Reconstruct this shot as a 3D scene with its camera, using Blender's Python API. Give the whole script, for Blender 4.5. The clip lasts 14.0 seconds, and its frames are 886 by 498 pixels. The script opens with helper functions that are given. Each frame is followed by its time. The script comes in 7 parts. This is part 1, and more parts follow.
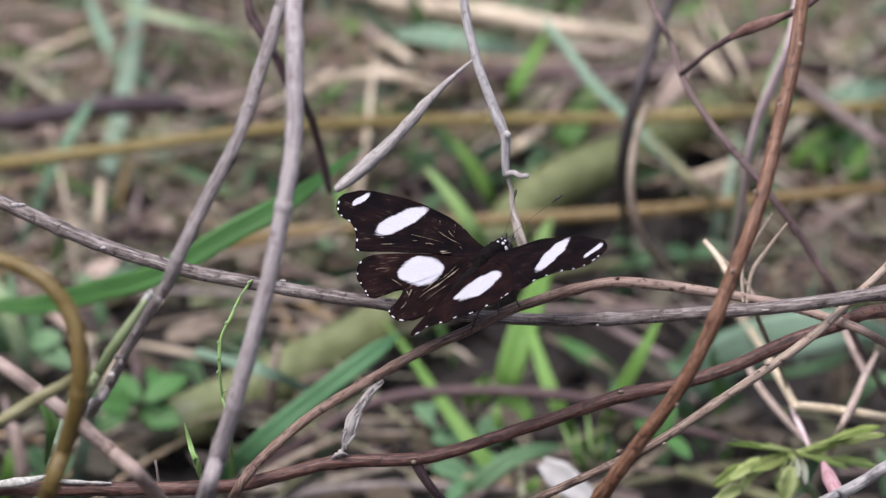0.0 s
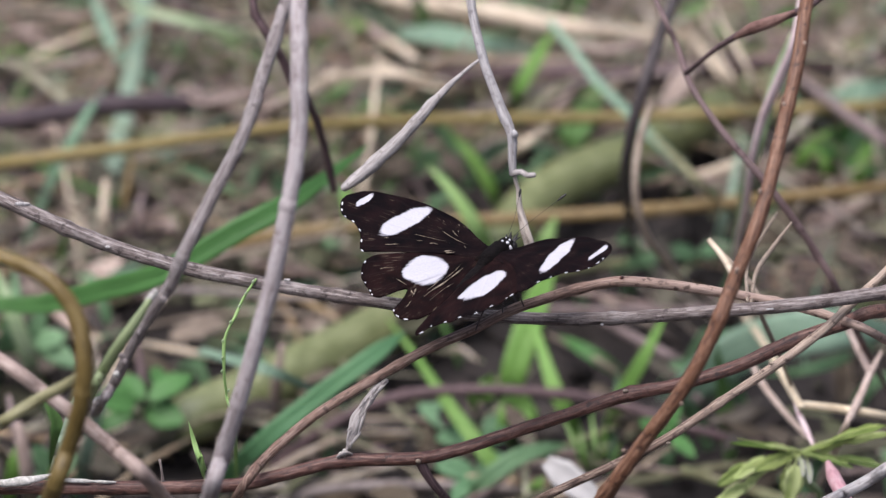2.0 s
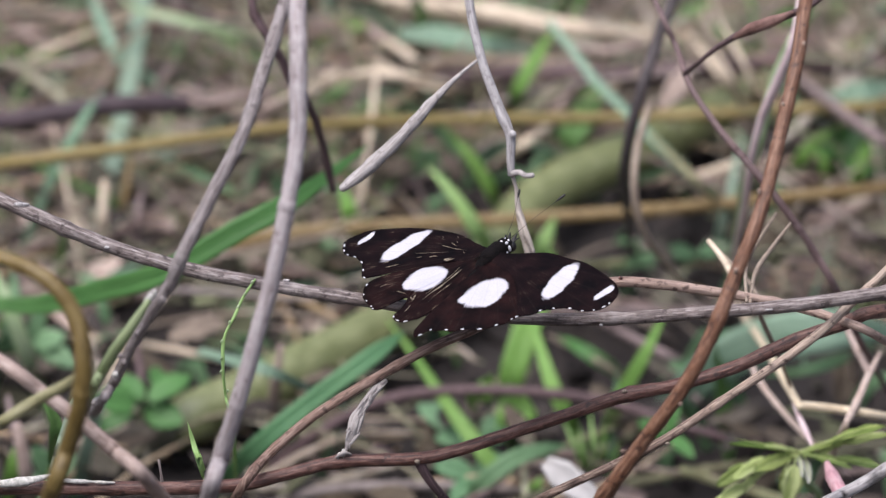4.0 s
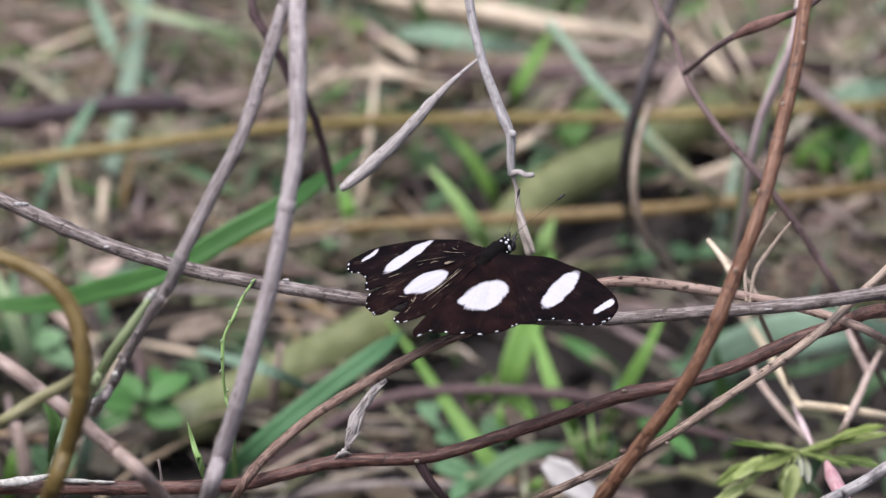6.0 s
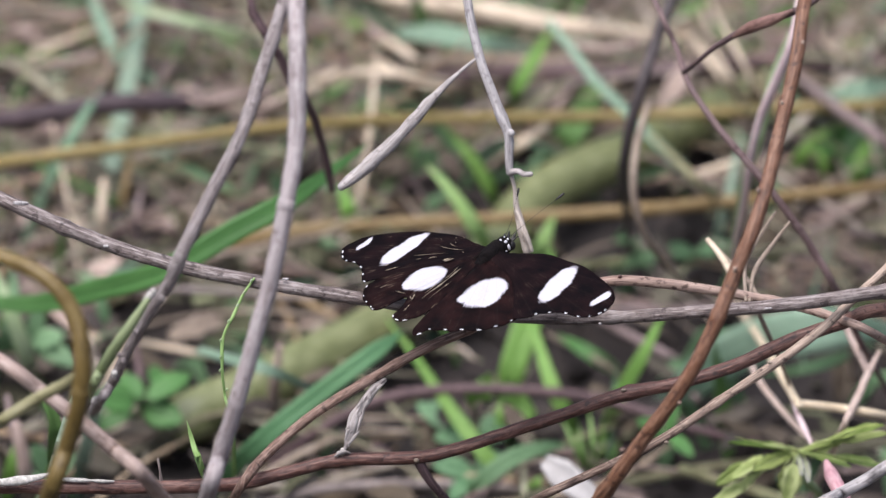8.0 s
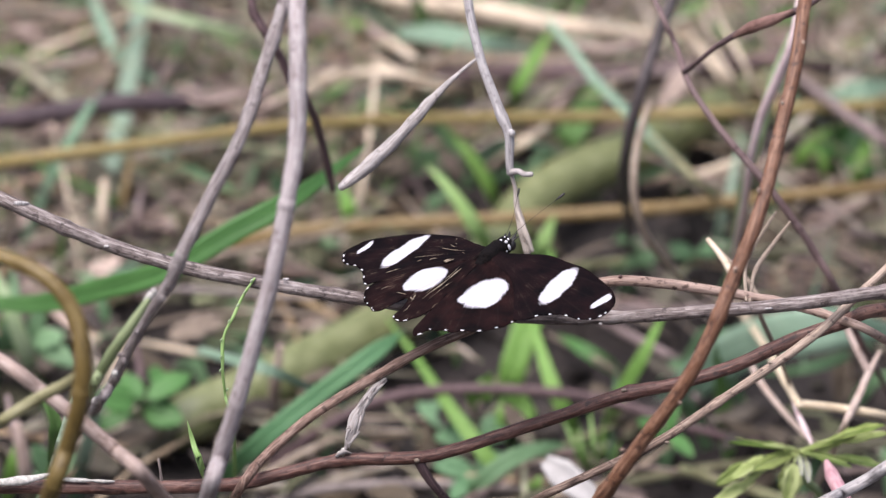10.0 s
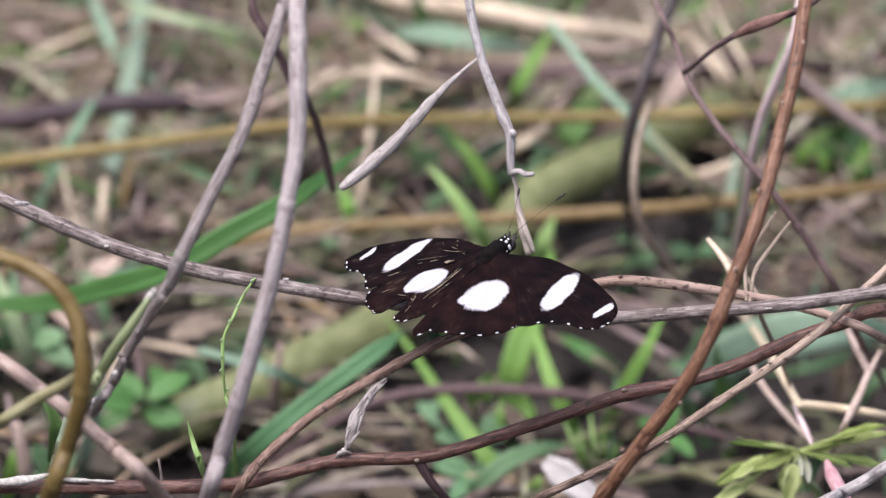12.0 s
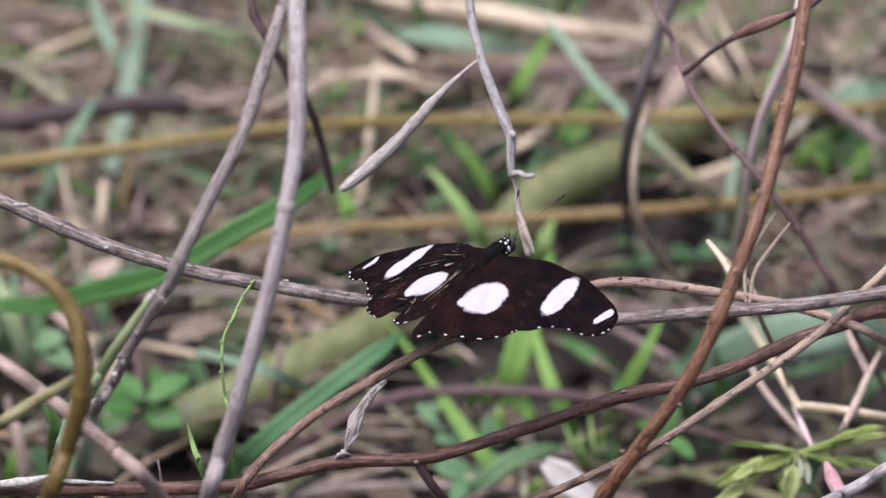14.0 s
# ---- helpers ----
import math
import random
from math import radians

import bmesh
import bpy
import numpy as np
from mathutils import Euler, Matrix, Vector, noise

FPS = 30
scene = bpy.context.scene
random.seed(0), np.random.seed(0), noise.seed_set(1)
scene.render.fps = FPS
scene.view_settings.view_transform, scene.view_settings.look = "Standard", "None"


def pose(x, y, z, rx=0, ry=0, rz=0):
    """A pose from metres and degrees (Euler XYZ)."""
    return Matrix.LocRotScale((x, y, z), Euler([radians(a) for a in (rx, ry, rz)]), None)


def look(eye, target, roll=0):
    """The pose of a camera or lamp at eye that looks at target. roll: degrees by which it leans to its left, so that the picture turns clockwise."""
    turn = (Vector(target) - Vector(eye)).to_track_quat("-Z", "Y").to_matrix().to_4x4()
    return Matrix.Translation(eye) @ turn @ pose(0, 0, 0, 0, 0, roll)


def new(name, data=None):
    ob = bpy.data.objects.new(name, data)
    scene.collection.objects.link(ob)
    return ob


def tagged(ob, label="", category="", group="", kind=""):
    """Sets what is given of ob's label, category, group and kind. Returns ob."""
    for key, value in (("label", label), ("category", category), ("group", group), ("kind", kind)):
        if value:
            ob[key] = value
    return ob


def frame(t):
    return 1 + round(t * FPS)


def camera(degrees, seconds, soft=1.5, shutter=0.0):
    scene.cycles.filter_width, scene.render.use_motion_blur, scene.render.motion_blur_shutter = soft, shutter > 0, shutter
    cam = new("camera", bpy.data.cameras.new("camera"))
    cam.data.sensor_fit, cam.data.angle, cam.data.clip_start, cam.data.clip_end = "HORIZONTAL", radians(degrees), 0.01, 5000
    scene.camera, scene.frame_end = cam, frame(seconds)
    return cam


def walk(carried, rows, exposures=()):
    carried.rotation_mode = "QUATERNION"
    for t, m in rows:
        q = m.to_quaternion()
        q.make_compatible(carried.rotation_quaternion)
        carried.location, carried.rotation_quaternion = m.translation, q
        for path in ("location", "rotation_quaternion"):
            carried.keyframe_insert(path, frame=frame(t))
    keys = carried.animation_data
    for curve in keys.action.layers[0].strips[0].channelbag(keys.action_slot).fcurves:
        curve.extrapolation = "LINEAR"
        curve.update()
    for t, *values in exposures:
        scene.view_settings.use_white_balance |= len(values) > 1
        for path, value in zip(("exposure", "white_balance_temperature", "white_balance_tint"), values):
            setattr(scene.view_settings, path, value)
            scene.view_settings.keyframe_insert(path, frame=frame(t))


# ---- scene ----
# ---- camera ----
EYE = Vector((0.0, -1.8187, 1.25))
cam = camera(6.0, 14.0, 1.35, 0.3)
cam.data.dof.use_dof = True
cam.data.dof.focus_distance = 2.1
cam.data.dof.aperture_fstop = 15.5


def aim(right, up):
    """The view from the fixed stand, swung by so many millimetres at the butterfly."""
    return look(EYE, (right * 0.001, up * 0.0005, 0.20 + up * 0.000866))


walk(cam, [
    (0.0, aim(0.62, 0.43)), (0.5, aim(0.63, 0.42)), (1.0, aim(0.20, 0.01)), (1.5, aim(-0.41, 0.20)), (2.0, aim(-0.48, 0.22)),
    (2.5, aim(-0.18, 0.42)), (3.0, aim(-0.24, 0.36)), (3.6, aim(-0.24, 0.33)), (5.0, aim(-0.20, 0.26)), (5.5, aim(-0.17, 0.22)),
    (6.0, aim(-0.17, 0.22)), (6.5, aim(0.04, -0.21)), (7.0, aim(0.18, 0.0)), (7.5, aim(0.0, 0.0)), (8.0, aim(-0.03, 0.01)),
    (8.5, aim(-0.05, 0.01)), (10.0, aim(-0.14, 0.03)), (10.5, aim(-0.18, 0.03)), (11.0, aim(-0.39, -0.01)), (11.5, aim(-0.24, 0.01)),
    (12.0, aim(-0.18, 0.03)), (12.5, aim(-0.06, 0.04)), (13.0, aim(0.04, 0.22)), (13.5, aim(0.01, 0.17)), (14.0, aim(-0.06, 0.41))],
     [(0.0, 0.58, 6060, 13), (3.0, 0.61, 6060, 13), (5.5, 0.63, 6060, 13), (6.5, 0.65, 6060, 13), (7.5, 0.72, 6090, 13), (8.2, 0.72, 6100, 13), (11.0, 0.92, 6240, 16), (12.0, 0.82, 6200, 16), (12.5, 0.80, 6180, 16), (14.0, 0.66, 6120, 16)])

# ---- light: a bright overcast sky with a weak, wide sun ----
world = bpy.data.worlds.new("sky")
scene.world = world
world.use_nodes = True
sky = world.node_tree.nodes.new("ShaderNodeTexSky")
sky.sky_type = "NISHITA"
sky.sun_disc = False
sky.sun_elevation, sky.sun_rotation = radians(71.9), radians(236.3)
sky.dust_density, sky.air_density, sky.ozone_density = 7.0, 1.0, 0.6
backdrop = world.node_tree.nodes["Background"]
backdrop.inputs["Strength"].default_value = 0.09
world.node_tree.links.new(sky.outputs["Color"], backdrop.inputs["Color"])
sun_data = bpy.data.lights.new("sun", "SUN")
sun_data.energy, sun_data.angle, sun_data.color = 2.6, radians(60), (1.0, 0.97, 0.945)
sun = new("sun", sun_data)
sun.matrix_world = look((-1.2, -0.8, 4.4), (0, 0, 0))


# ---- materials ----
def shader(name, rough=0.7):
    m = bpy.data.materials.new(name)
    m.use_nodes = True
    nt = m.node_tree
    bsdf = nt.nodes["Principled BSDF"]
    bsdf.inputs["Roughness"].default_value = rough
    return m, nt, bsdf


def node(nt, kind, values=(), operation="", vector_type=""):
    n = nt.nodes.new("ShaderNode" + kind)
    if operation:
        n.operation = operation
    if vector_type:
        n.vector_type = vector_type
    for key, value in dict(values).items():
        if hasattr(value, "is_output"):
            nt.links.new(value, n.inputs[key])
        else:
            n.inputs[key].default_value = value
    return n


def ramp(nt, fac, stops):
    r = nt.nodes.new("ShaderNodeValToRGB")
    nt.links.new(fac, r.inputs["Fac"])
    while len(r.color_ramp.elements) < len(stops):
        r.color_ramp.elements.new(0.5)
    for e, (at, colour) in zip(r.color_ramp.elements, stops):
        e.position, e.color = at, (*colour, 1)
    return r.outputs["Color"]


def mixed(nt, fac, a, b, blend="MIX"):
    n = nt.nodes.new("ShaderNodeMix")
    n.data_type, n.blend_type = "RGBA", blend
    for key, value in ((0, fac), (6, a), (7, b)):
        if hasattr(value, "is_output"):
            nt.links.new(value, n.inputs[key])
        elif key:
            n.inputs[key].default_value = (*value, 1)
        else:
            n.inputs[key].default_value = value
    return n.outputs[2]


def bark(name, dark, mid, pale, patches=0.5, rough=0.75, relief=0.6, coat=0.0, bleach=None, scabs=0.0):
    """Bark with fibres along the stem (the mesh's UV runs along it in metres), paler weathered patches, dark flecks and small pale scabs.
    bleach: a stretch of x over which the stem turns paler; scabs: share of whitish scabs."""
    m, nt, bsdf = shader(name, rough)
    uv = node(nt, "UVMap").outputs["UV"]
    place = node(nt, "TexCoord").outputs["Object"]
    streaks = node(nt, "Mapping", {"Vector": uv, "Scale": (1250.0, 120.0, 1.0)}).outputs[0]
    fine = node(nt, "TexNoise", {"Vector": streaks, "Scale": 1.0, "Detail": 6.0, "Roughness": 0.72}).outputs["Fac"]
    blotch = node(nt, "TexNoise", {"Vector": place, "Scale": 130.0, "Detail": 5.0, "Roughness": 0.65}).outputs["Fac"]
    worn = node(nt, "TexNoise", {"Vector": place, "Scale": 520.0, "Detail": 3.0}).outputs["Fac"]
    crumbs = node(nt, "TexNoise", {"Vector": place, "Scale": 1500.0, "Detail": 4.0, "Roughness": 0.7}).outputs["Fac"]
    colour = ramp(nt, fine, [(0.36, dark), (0.5, mid), (0.66, pale)])
    patch = ramp(nt, blotch, [(0.58 - 0.14 * patches, (0, 0, 0)), (0.78 - 0.14 * patches, (0.55, 0.55, 0.55))])
    colour = mixed(nt, patch, colour, pale)
    if bleach:
        along = node(nt, "SeparateXYZ", {0: place}).outputs[0]
        along = node(nt, "MapRange", {"Value": along, "From Min": bleach[0], "From Max": bleach[1], "To Min": 0.0, "To Max": 0.75}).outputs[0]
        faded = ramp(nt, fine, [(0.3, mid), (0.45, pale), (0.75, tuple(min(0.8, 1.35 * c) for c in pale))])
        colour = mixed(nt, along, colour, faded)
    speck = ramp(nt, worn, [(0.30, (0.9, 0.9, 0.9)), (0.42, (0, 0, 0))])
    colour = mixed(nt, speck, colour, dark)
    if scabs:
        white = ramp(nt, crumbs, [(0.70 - 0.1 * scabs, (0, 0, 0)), (0.78 - 0.1 * scabs, (0.8, 0.8, 0.8))])
        colour = mixed(nt, white, colour, (0.52, 0.49, 0.46))
    nt.links.new(colour, bsdf.inputs["Base Color"])
    bsdf.inputs["Coat Weight"].default_value, bsdf.inputs["Coat Roughness"].default_value = coat, 0.35
    coarse = node(nt, "Math", {0: fine, 1: worn}, operation="ADD").outputs[0]
    bump = node(nt, "Bump", {"Height": coarse, "Strength": relief, "Distance": 0.0006})
    nt.links.new(bump.outputs[0], bsdf.inputs["Normal"])
    return m


def foliage(name, deep, fresh, rough=0.45, veins=900.0, shine=0.3, passing=0.3):
    """A leaf: lengthwise ribs, uneven tint, some light passing through."""
    m, nt, bsdf = shader(name, rough)
    uv = node(nt, "UVMap").outputs["UV"]
    place = node(nt, "TexCoord").outputs["Object"]
    stretched = node(nt, "Mapping", {"Vector": uv, "Scale": (veins, 25.0, 1.0)}).outputs[0]
    ribs = node(nt, "TexNoise", {"Vector": stretched, "Scale": 1.0, "Detail": 2.0}).outputs["Fac"]
    tint = node(nt, "TexNoise", {"Vector": place, "Scale": 45.0, "Detail": 4.0}).outputs["Fac"]
    both = node(nt, "Math", {0: ribs, 1: tint}, operation="ADD").outputs[0]
    half = node(nt, "Math", {0: both, 1: 0.5}, operation="MULTIPLY").outputs[0]
    colour = ramp(nt, half, [(0.36, deep), (0.62, fresh)])
    random_tint = node(nt, "ObjectInfo").outputs["Random"]
    island = node(nt, "NewGeometry").outputs["Random Per Island"]
    shift = node(nt, "Math", {0: random_tint, 1: island}, operation="ADD").outputs[0]
    value = node(nt, "MapRange", {"Value": shift, "From Min": 0.0, "From Max": 2.0, "To Min": 0.82, "To Max": 1.2}).outputs[0]
    hsv = node(nt, "HueSaturation", {"Color": colour, "Value": value})
    nt.links.new(hsv.outputs[0], bsdf.inputs["Base Color"])
    bsdf.inputs["Specular IOR Level"].default_value = shine
    leaf = node(nt, "BsdfTranslucent", {"Color": hsv.outputs[0]})
    mix = node(nt, "MixShader", {0: passing, 1: bsdf.outputs[0], 2: leaf.outputs[0]})
    nt.links.new(mix.outputs[0], nt.nodes["Material Output"].inputs["Surface"])
    bump = node(nt, "Bump", {"Height": ribs, "Strength": 0.25, "Distance": 0.0004})
    nt.links.new(bump.outputs[0], bsdf.inputs["Normal"])
    return m


def plain(name, a, b, scale, rough=0.6, shine=0.5):
    m, nt, bsdf = shader(name, rough)
    place = node(nt, "TexCoord").outputs["Object"]
    grain = node(nt, "TexNoise", {"Vector": place, "Scale": scale, "Detail": 4.0, "Roughness": 0.65}).outputs["Fac"]
    nt.links.new(ramp(nt, grain, [(0.35, a), (0.65, b)]), bsdf.inputs["Base Color"])
    bsdf.inputs["Specular IOR Level"].default_value = shine
    bump = node(nt, "Bump", {"Height": grain, "Strength": 0.3, "Distance": 0.0003})
    nt.links.new(bump.outputs[0], bsdf.inputs["Normal"])
    return m


def litter(name, tones, rough=0.8):
    """Dry stuff: each loose piece takes its own tone."""
    m, nt, bsdf = shader(name, rough)
    island = node(nt, "NewGeometry").outputs["Random Per Island"]
    place = node(nt, "TexCoord").outputs["Object"]
    grain = node(nt, "TexNoise", {"Vector": place, "Scale": 220.0, "Detail": 4.0}).outputs["Fac"]
    colour = ramp(nt, island, [(i / max(1, len(tones) - 1), c) for i, c in enumerate(tones)])
    dark = ramp(nt, grain, [(0.3, (0.55, 0.5, 0.45)), (0.6, (1, 1, 1))])
    nt.links.new(mixed(nt, 1.0, colour, dark, "MULTIPLY"), bsdf.inputs["Base Color"])
    return m


def soil():
    m, nt, bsdf = shader("soil", 0.95)
    place = node(nt, "TexCoord").outputs["Object"]
    coarse = node(nt, "TexNoise", {"Vector": place, "Scale": 18.0, "Detail": 8.0, "Roughness": 0.7}).outputs["Fac"]
    fine = node(nt, "TexNoise", {"Vector": place, "Scale": 240.0, "Detail": 6.0, "Roughness": 0.7}).outputs["Fac"]
    colour = ramp(nt, coarse, [(0.32, (0.009, 0.0068, 0.0066)), (0.5, (0.026, 0.020, 0.0185)), (0.7, (0.068, 0.053, 0.046))])
    shade = ramp(nt, fine, [(0.3, (0.5, 0.5, 0.5)), (0.65, (1.15, 1.15, 1.15))])
    nt.links.new(mixed(nt, 1.0, colour, shade, "MULTIPLY"), bsdf.inputs["Base Color"])
    bump = node(nt, "Bump", {"Height": fine, "Strength": 0.8, "Distance": 0.003})
    nt.links.new(bump.outputs[0], bsdf.inputs["Normal"])
    return m


def wing_scales(name, base, warm, patches, wear):
    """Dark wing scales with white patches, each (x, y, half length, half width, turn) in millimetres on the wing."""
    m, nt, bsdf = shader(name, 0.72)
    place = node(nt, "TexCoord").outputs["Object"]
    ragged = node(nt, "TexNoise", {"Vector": place, "Scale": 900.0, "Detail": 3.0}).outputs["Color"]
    wobble = node(nt, "VectorMath", {0: ragged, 1: (0.5, 0.5, 0.5)}, operation="SUBTRACT").outputs[0]
    wobble = node(nt, "VectorMath", {0: wobble, 1: (0.0006, 0.0006, 0.0)}, operation="MULTIPLY").outputs[0]
    spot = node(nt, "VectorMath", {0: place, 1: wobble}, operation="ADD").outputs[0]
    fan = node(nt, "UVMap").outputs["UV"]
    rays = node(nt, "Mapping", {"Vector": fan, "Scale": (58.0, 2.6, 1.0)}).outputs[0]
    comb = node(nt, "TexNoise", {"Vector": rays, "Scale": 1.0, "Detail": 2.0}).outputs["Fac"]
    fringe = node(nt, "MapRange", {"Value": comb, "From Min": 0.3, "From Max": 0.7, "To Min": -0.05, "To Max": 0.05}).outputs[0]
    total = None
    for x, y, a, b, turn in patches:
        local = node(nt, "Mapping", {"Vector": spot, "Location": (x * 0.001, y * 0.001, 0.0), "Rotation": (0.0, 0.0, radians(turn)),
                                     "Scale": (a * 0.001, b * 0.001, 1.0)}, vector_type="TEXTURE").outputs[0]
        flat = node(nt, "VectorMath", {0: local, 1: (1.0, 1.0, 0.0)}, operation="MULTIPLY").outputs[0]
        size = node(nt, "VectorMath", {0: flat}, operation="LENGTH").outputs["Value"]
        size = node(nt, "Math", {0: size, 1: fringe}, operation="ADD").outputs[0]
        inside = node(nt, "MapRange", {"Value": size, "From Min": 1.12, "From Max": 0.93}).outputs[0]
        total = inside if total is None else node(nt, "Math", {0: total, 1: inside}, operation="MAXIMUM").outputs[0]
    blotch = node(nt, "TexNoise", {"Vector": place, "Scale": 160.0, "Detail": 3.0}).outputs["Fac"]
    dust = node(nt, "TexNoise", {"Vector": place, "Scale": 2500.0, "Detail": 2.0}).outputs["Fac"]
    dark = ramp(nt, blotch, [(0.35, base), (0.7, warm)])
    dark = mixed(nt, ramp(nt, dust, [(0.66, (0, 0, 0)), (0.8, (0.22, 0.22, 0.22))]), dark, (0.10, 0.08, 0.07))
    scratch = node(nt, "Mapping", {"Vector": fan, "Scale": (70.0, 7.0, 1.0)}).outputs[0]
    scratch = node(nt, "TexNoise", {"Vector": scratch, "Scale": 1.0, "Detail": 3.0}).outputs["Fac"]
    rubbed = mixed(nt, 1.0, ramp(nt, scratch, [(0.61, (0, 0, 0)), (0.69, (1, 1, 1))]), ramp(nt, blotch, [(0.5, (0, 0, 0)), (0.64, (wear, wear, wear))]), "MULTIPLY")
    dark = mixed(nt, rubbed, dark, (0.30, 0.235, 0.17))
    veins = node(nt, "Math", {0: node(nt, "SeparateXYZ", {0: fan}).outputs[0], 1: 38.0}, operation="MULTIPLY").outputs[0]
    veins = node(nt, "Math", {0: veins}, operation="SINE").outputs[0]
    dark = mixed(nt, ramp(nt, veins, [(0.94, (0, 0, 0)), (1.0, (0.2, 0.2, 0.2))]), dark, (0.022, 0.016, 0.015))
    white = ramp(nt, dust, [(0.25, (0.42, 0.41, 0.455)), (0.6, (0.475, 0.465, 0.515))])
    white = mixed(nt, ramp(nt, veins, [(0.95, (0, 0, 0)), (1.0, (0.3, 0.3, 0.3))]), white, (0.36, 0.32, 0.36))
    nt.links.new(mixed(nt, total, dark, white), bsdf.inputs["Base Color"])
    bsdf.inputs["Specular IOR Level"].default_value = 0.03
    bump = node(nt, "Bump", {"Height": dust, "Strength": 0.15, "Distance": 0.0002})
    nt.links.new(bump.outputs[0], bsdf.inputs["Normal"])
    return m


GREY_BARK = bark("weathered_grey_bark", (0.043, 0.030, 0.028), (0.17, 0.135, 0.126), (0.42, 0.375, 0.36), 0.45, 0.6, 0.8, scabs=0.15)
PALE_BARK = bark("pale_grey_bark", (0.20, 0.163, 0.163), (0.35, 0.305, 0.305), (0.50, 0.46, 0.46), 0.45, 0.75, 0.55, scabs=0.05)
DUSK_BARK = bark("grey_brown_bark", (0.11, 0.085, 0.076), (0.225, 0.185, 0.172), (0.35, 0.305, 0.29), 0.35, 0.75, 0.5)
BROWN_BARK = bark("reddish_brown_bark", (0.022, 0.008, 0.0065), (0.094, 0.035, 0.025), (0.26, 0.145, 0.112), 0.1, 0.40, 0.95, 0.25, bleach=(0.085, 0.12))
UMBER_BARK = bark("umber_bark", (0.062, 0.034, 0.025), (0.205, 0.122, 0.092), (0.40, 0.295, 0.245), 0.15, 0.5, 0.75, bleach=(0.035, 0.06), scabs=0.1)
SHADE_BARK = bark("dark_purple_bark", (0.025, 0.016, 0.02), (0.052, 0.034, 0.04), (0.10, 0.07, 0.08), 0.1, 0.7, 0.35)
RUST_BARK = bark("rusty_brown_bark", (0.050, 0.020, 0.011), (0.165, 0.072, 0.036), (0.30, 0.175, 0.115), 0.1, 0.5, 0.8, 0.15, scabs=0.1)
ASH_BARK = bark("ash_grey_bark", (0.21, 0.192, 0.192), (0.36, 0.338, 0.338), (0.54, 0.515, 0.515), 0.6, 0.75, 0.45)
LEAN_BARK = bark("dull_grey_brown_bark", (0.085, 0.066, 0.064), (0.22, 0.187, 0.183), (0.42, 0.385, 0.38), 0.5, 0.7, 0.7, scabs=0.15)
SLANT_BARK = bark("faded_brown_bark", (0.065, 0.036, 0.028), (0.21, 0.138, 0.106), (0.43, 0.34, 0.27), 0.2, 0.6, 0.7, bleach=(0.05, 0.10))
WINE_BARK = bark("dull_wine_bark", (0.085, 0.05, 0.05), (0.15, 0.098, 0.096), (0.24, 0.18, 0.172), 0.3, 0.7, 0.4)
TAN_BARK = bark("tan_bark", (0.13, 0.096, 0.075), (0.28, 0.22, 0.17), (0.44, 0.37, 0.30), 0.35, 0.7)
PLUM_BARK = bark("purplish_brown_bark", (0.05, 0.030, 0.032), (0.10, 0.061, 0.064), (0.175, 0.117, 0.12), 0.2, 0.7, 0.4)
MAUVE_BARK = bark("mauve_brown_bark", (0.13, 0.093, 0.09), (0.21, 0.155, 0.15), (0.29, 0.235, 0.225), 0.3, 0.75, 0.35)
DARK_BARK = bark("dark_damp_bark", (0.025, 0.02, 0.02), (0.06, 0.048, 0.05), (0.12, 0.10, 0.10), 0.1, 0.7)
OCHRE = bark("ochre_cane", (0.135, 0.10, 0.03), (0.22, 0.165, 0.053), (0.32, 0.255, 0.115), 0.3, 0.55, 0.2)
AMBER = bark("amber_cane", (0.11, 0.07, 0.022), (0.18, 0.118, 0.04), (0.27, 0.20, 0.10), 0.3, 0.55, 0.2)
OLIVE = bark("olive_cane", (0.075, 0.049, 0.012), (0.14, 0.094, 0.024), (0.20, 0.15, 0.056), 0.2, 0.5, 0.15)
PALE_STRAW = bark("pale_straw", (0.50, 0.40, 0.26), (0.70, 0.58, 0.41), (0.79, 0.69, 0.53), 0.4, 0.6, 0.15)
STRAW = bark("dry_straw", (0.40, 0.32, 0.23), (0.57, 0.47, 0.35), (0.70, 0.61, 0.49), 0.4, 0.7, 0.2)
GREEN_CANE = bark("green_cane", (0.092, 0.106, 0.037), (0.145, 0.162, 0.066), (0.225, 0.242, 0.122), 0.3, 0.45, 0.15, 0.2)
PINK_STEM = bark("pink_stem", (0.52, 0.36, 0.38), (0.68, 0.53, 0.55), (0.74, 0.68, 0.64), 0.45, 0.6, 0.15)
ROSE = bark("rose_shoot", (0.56, 0.28, 0.32), (0.70, 0.39, 0.43), (0.74, 0.52, 0.53), 0.3, 0.5, 0.15)
SHEATH = bark("reddish_sheath", (0.10, 0.05, 0.042), (0.18, 0.095, 0.078), (0.28, 0.175, 0.15), 0.3, 0.6, 0.6)
PINK_TAN = bark("pinkish_tan_bark", (0.22, 0.155, 0.13), (0.34, 0.255, 0.22), (0.46, 0.375, 0.335), 0.4, 0.65, 0.4)
PALE_TAN = bark("pale_tan_stem", (0.36, 0.265, 0.22), (0.50, 0.39, 0.33), (0.62, 0.52, 0.455), 0.4, 0.65, 0.3)
PALE_OLIVE = bark("pale_olive_shoot", (0.17, 0.16, 0.075), (0.27, 0.255, 0.135), (0.37, 0.35, 0.21), 0.3, 0.55, 0.2)
DEAD_LEAF = bark("dead_leaf", (0.21, 0.185, 0.175), (0.34, 0.31, 0.30), (0.48, 0.445, 0.435), 0.4, 0.8, 0.5)
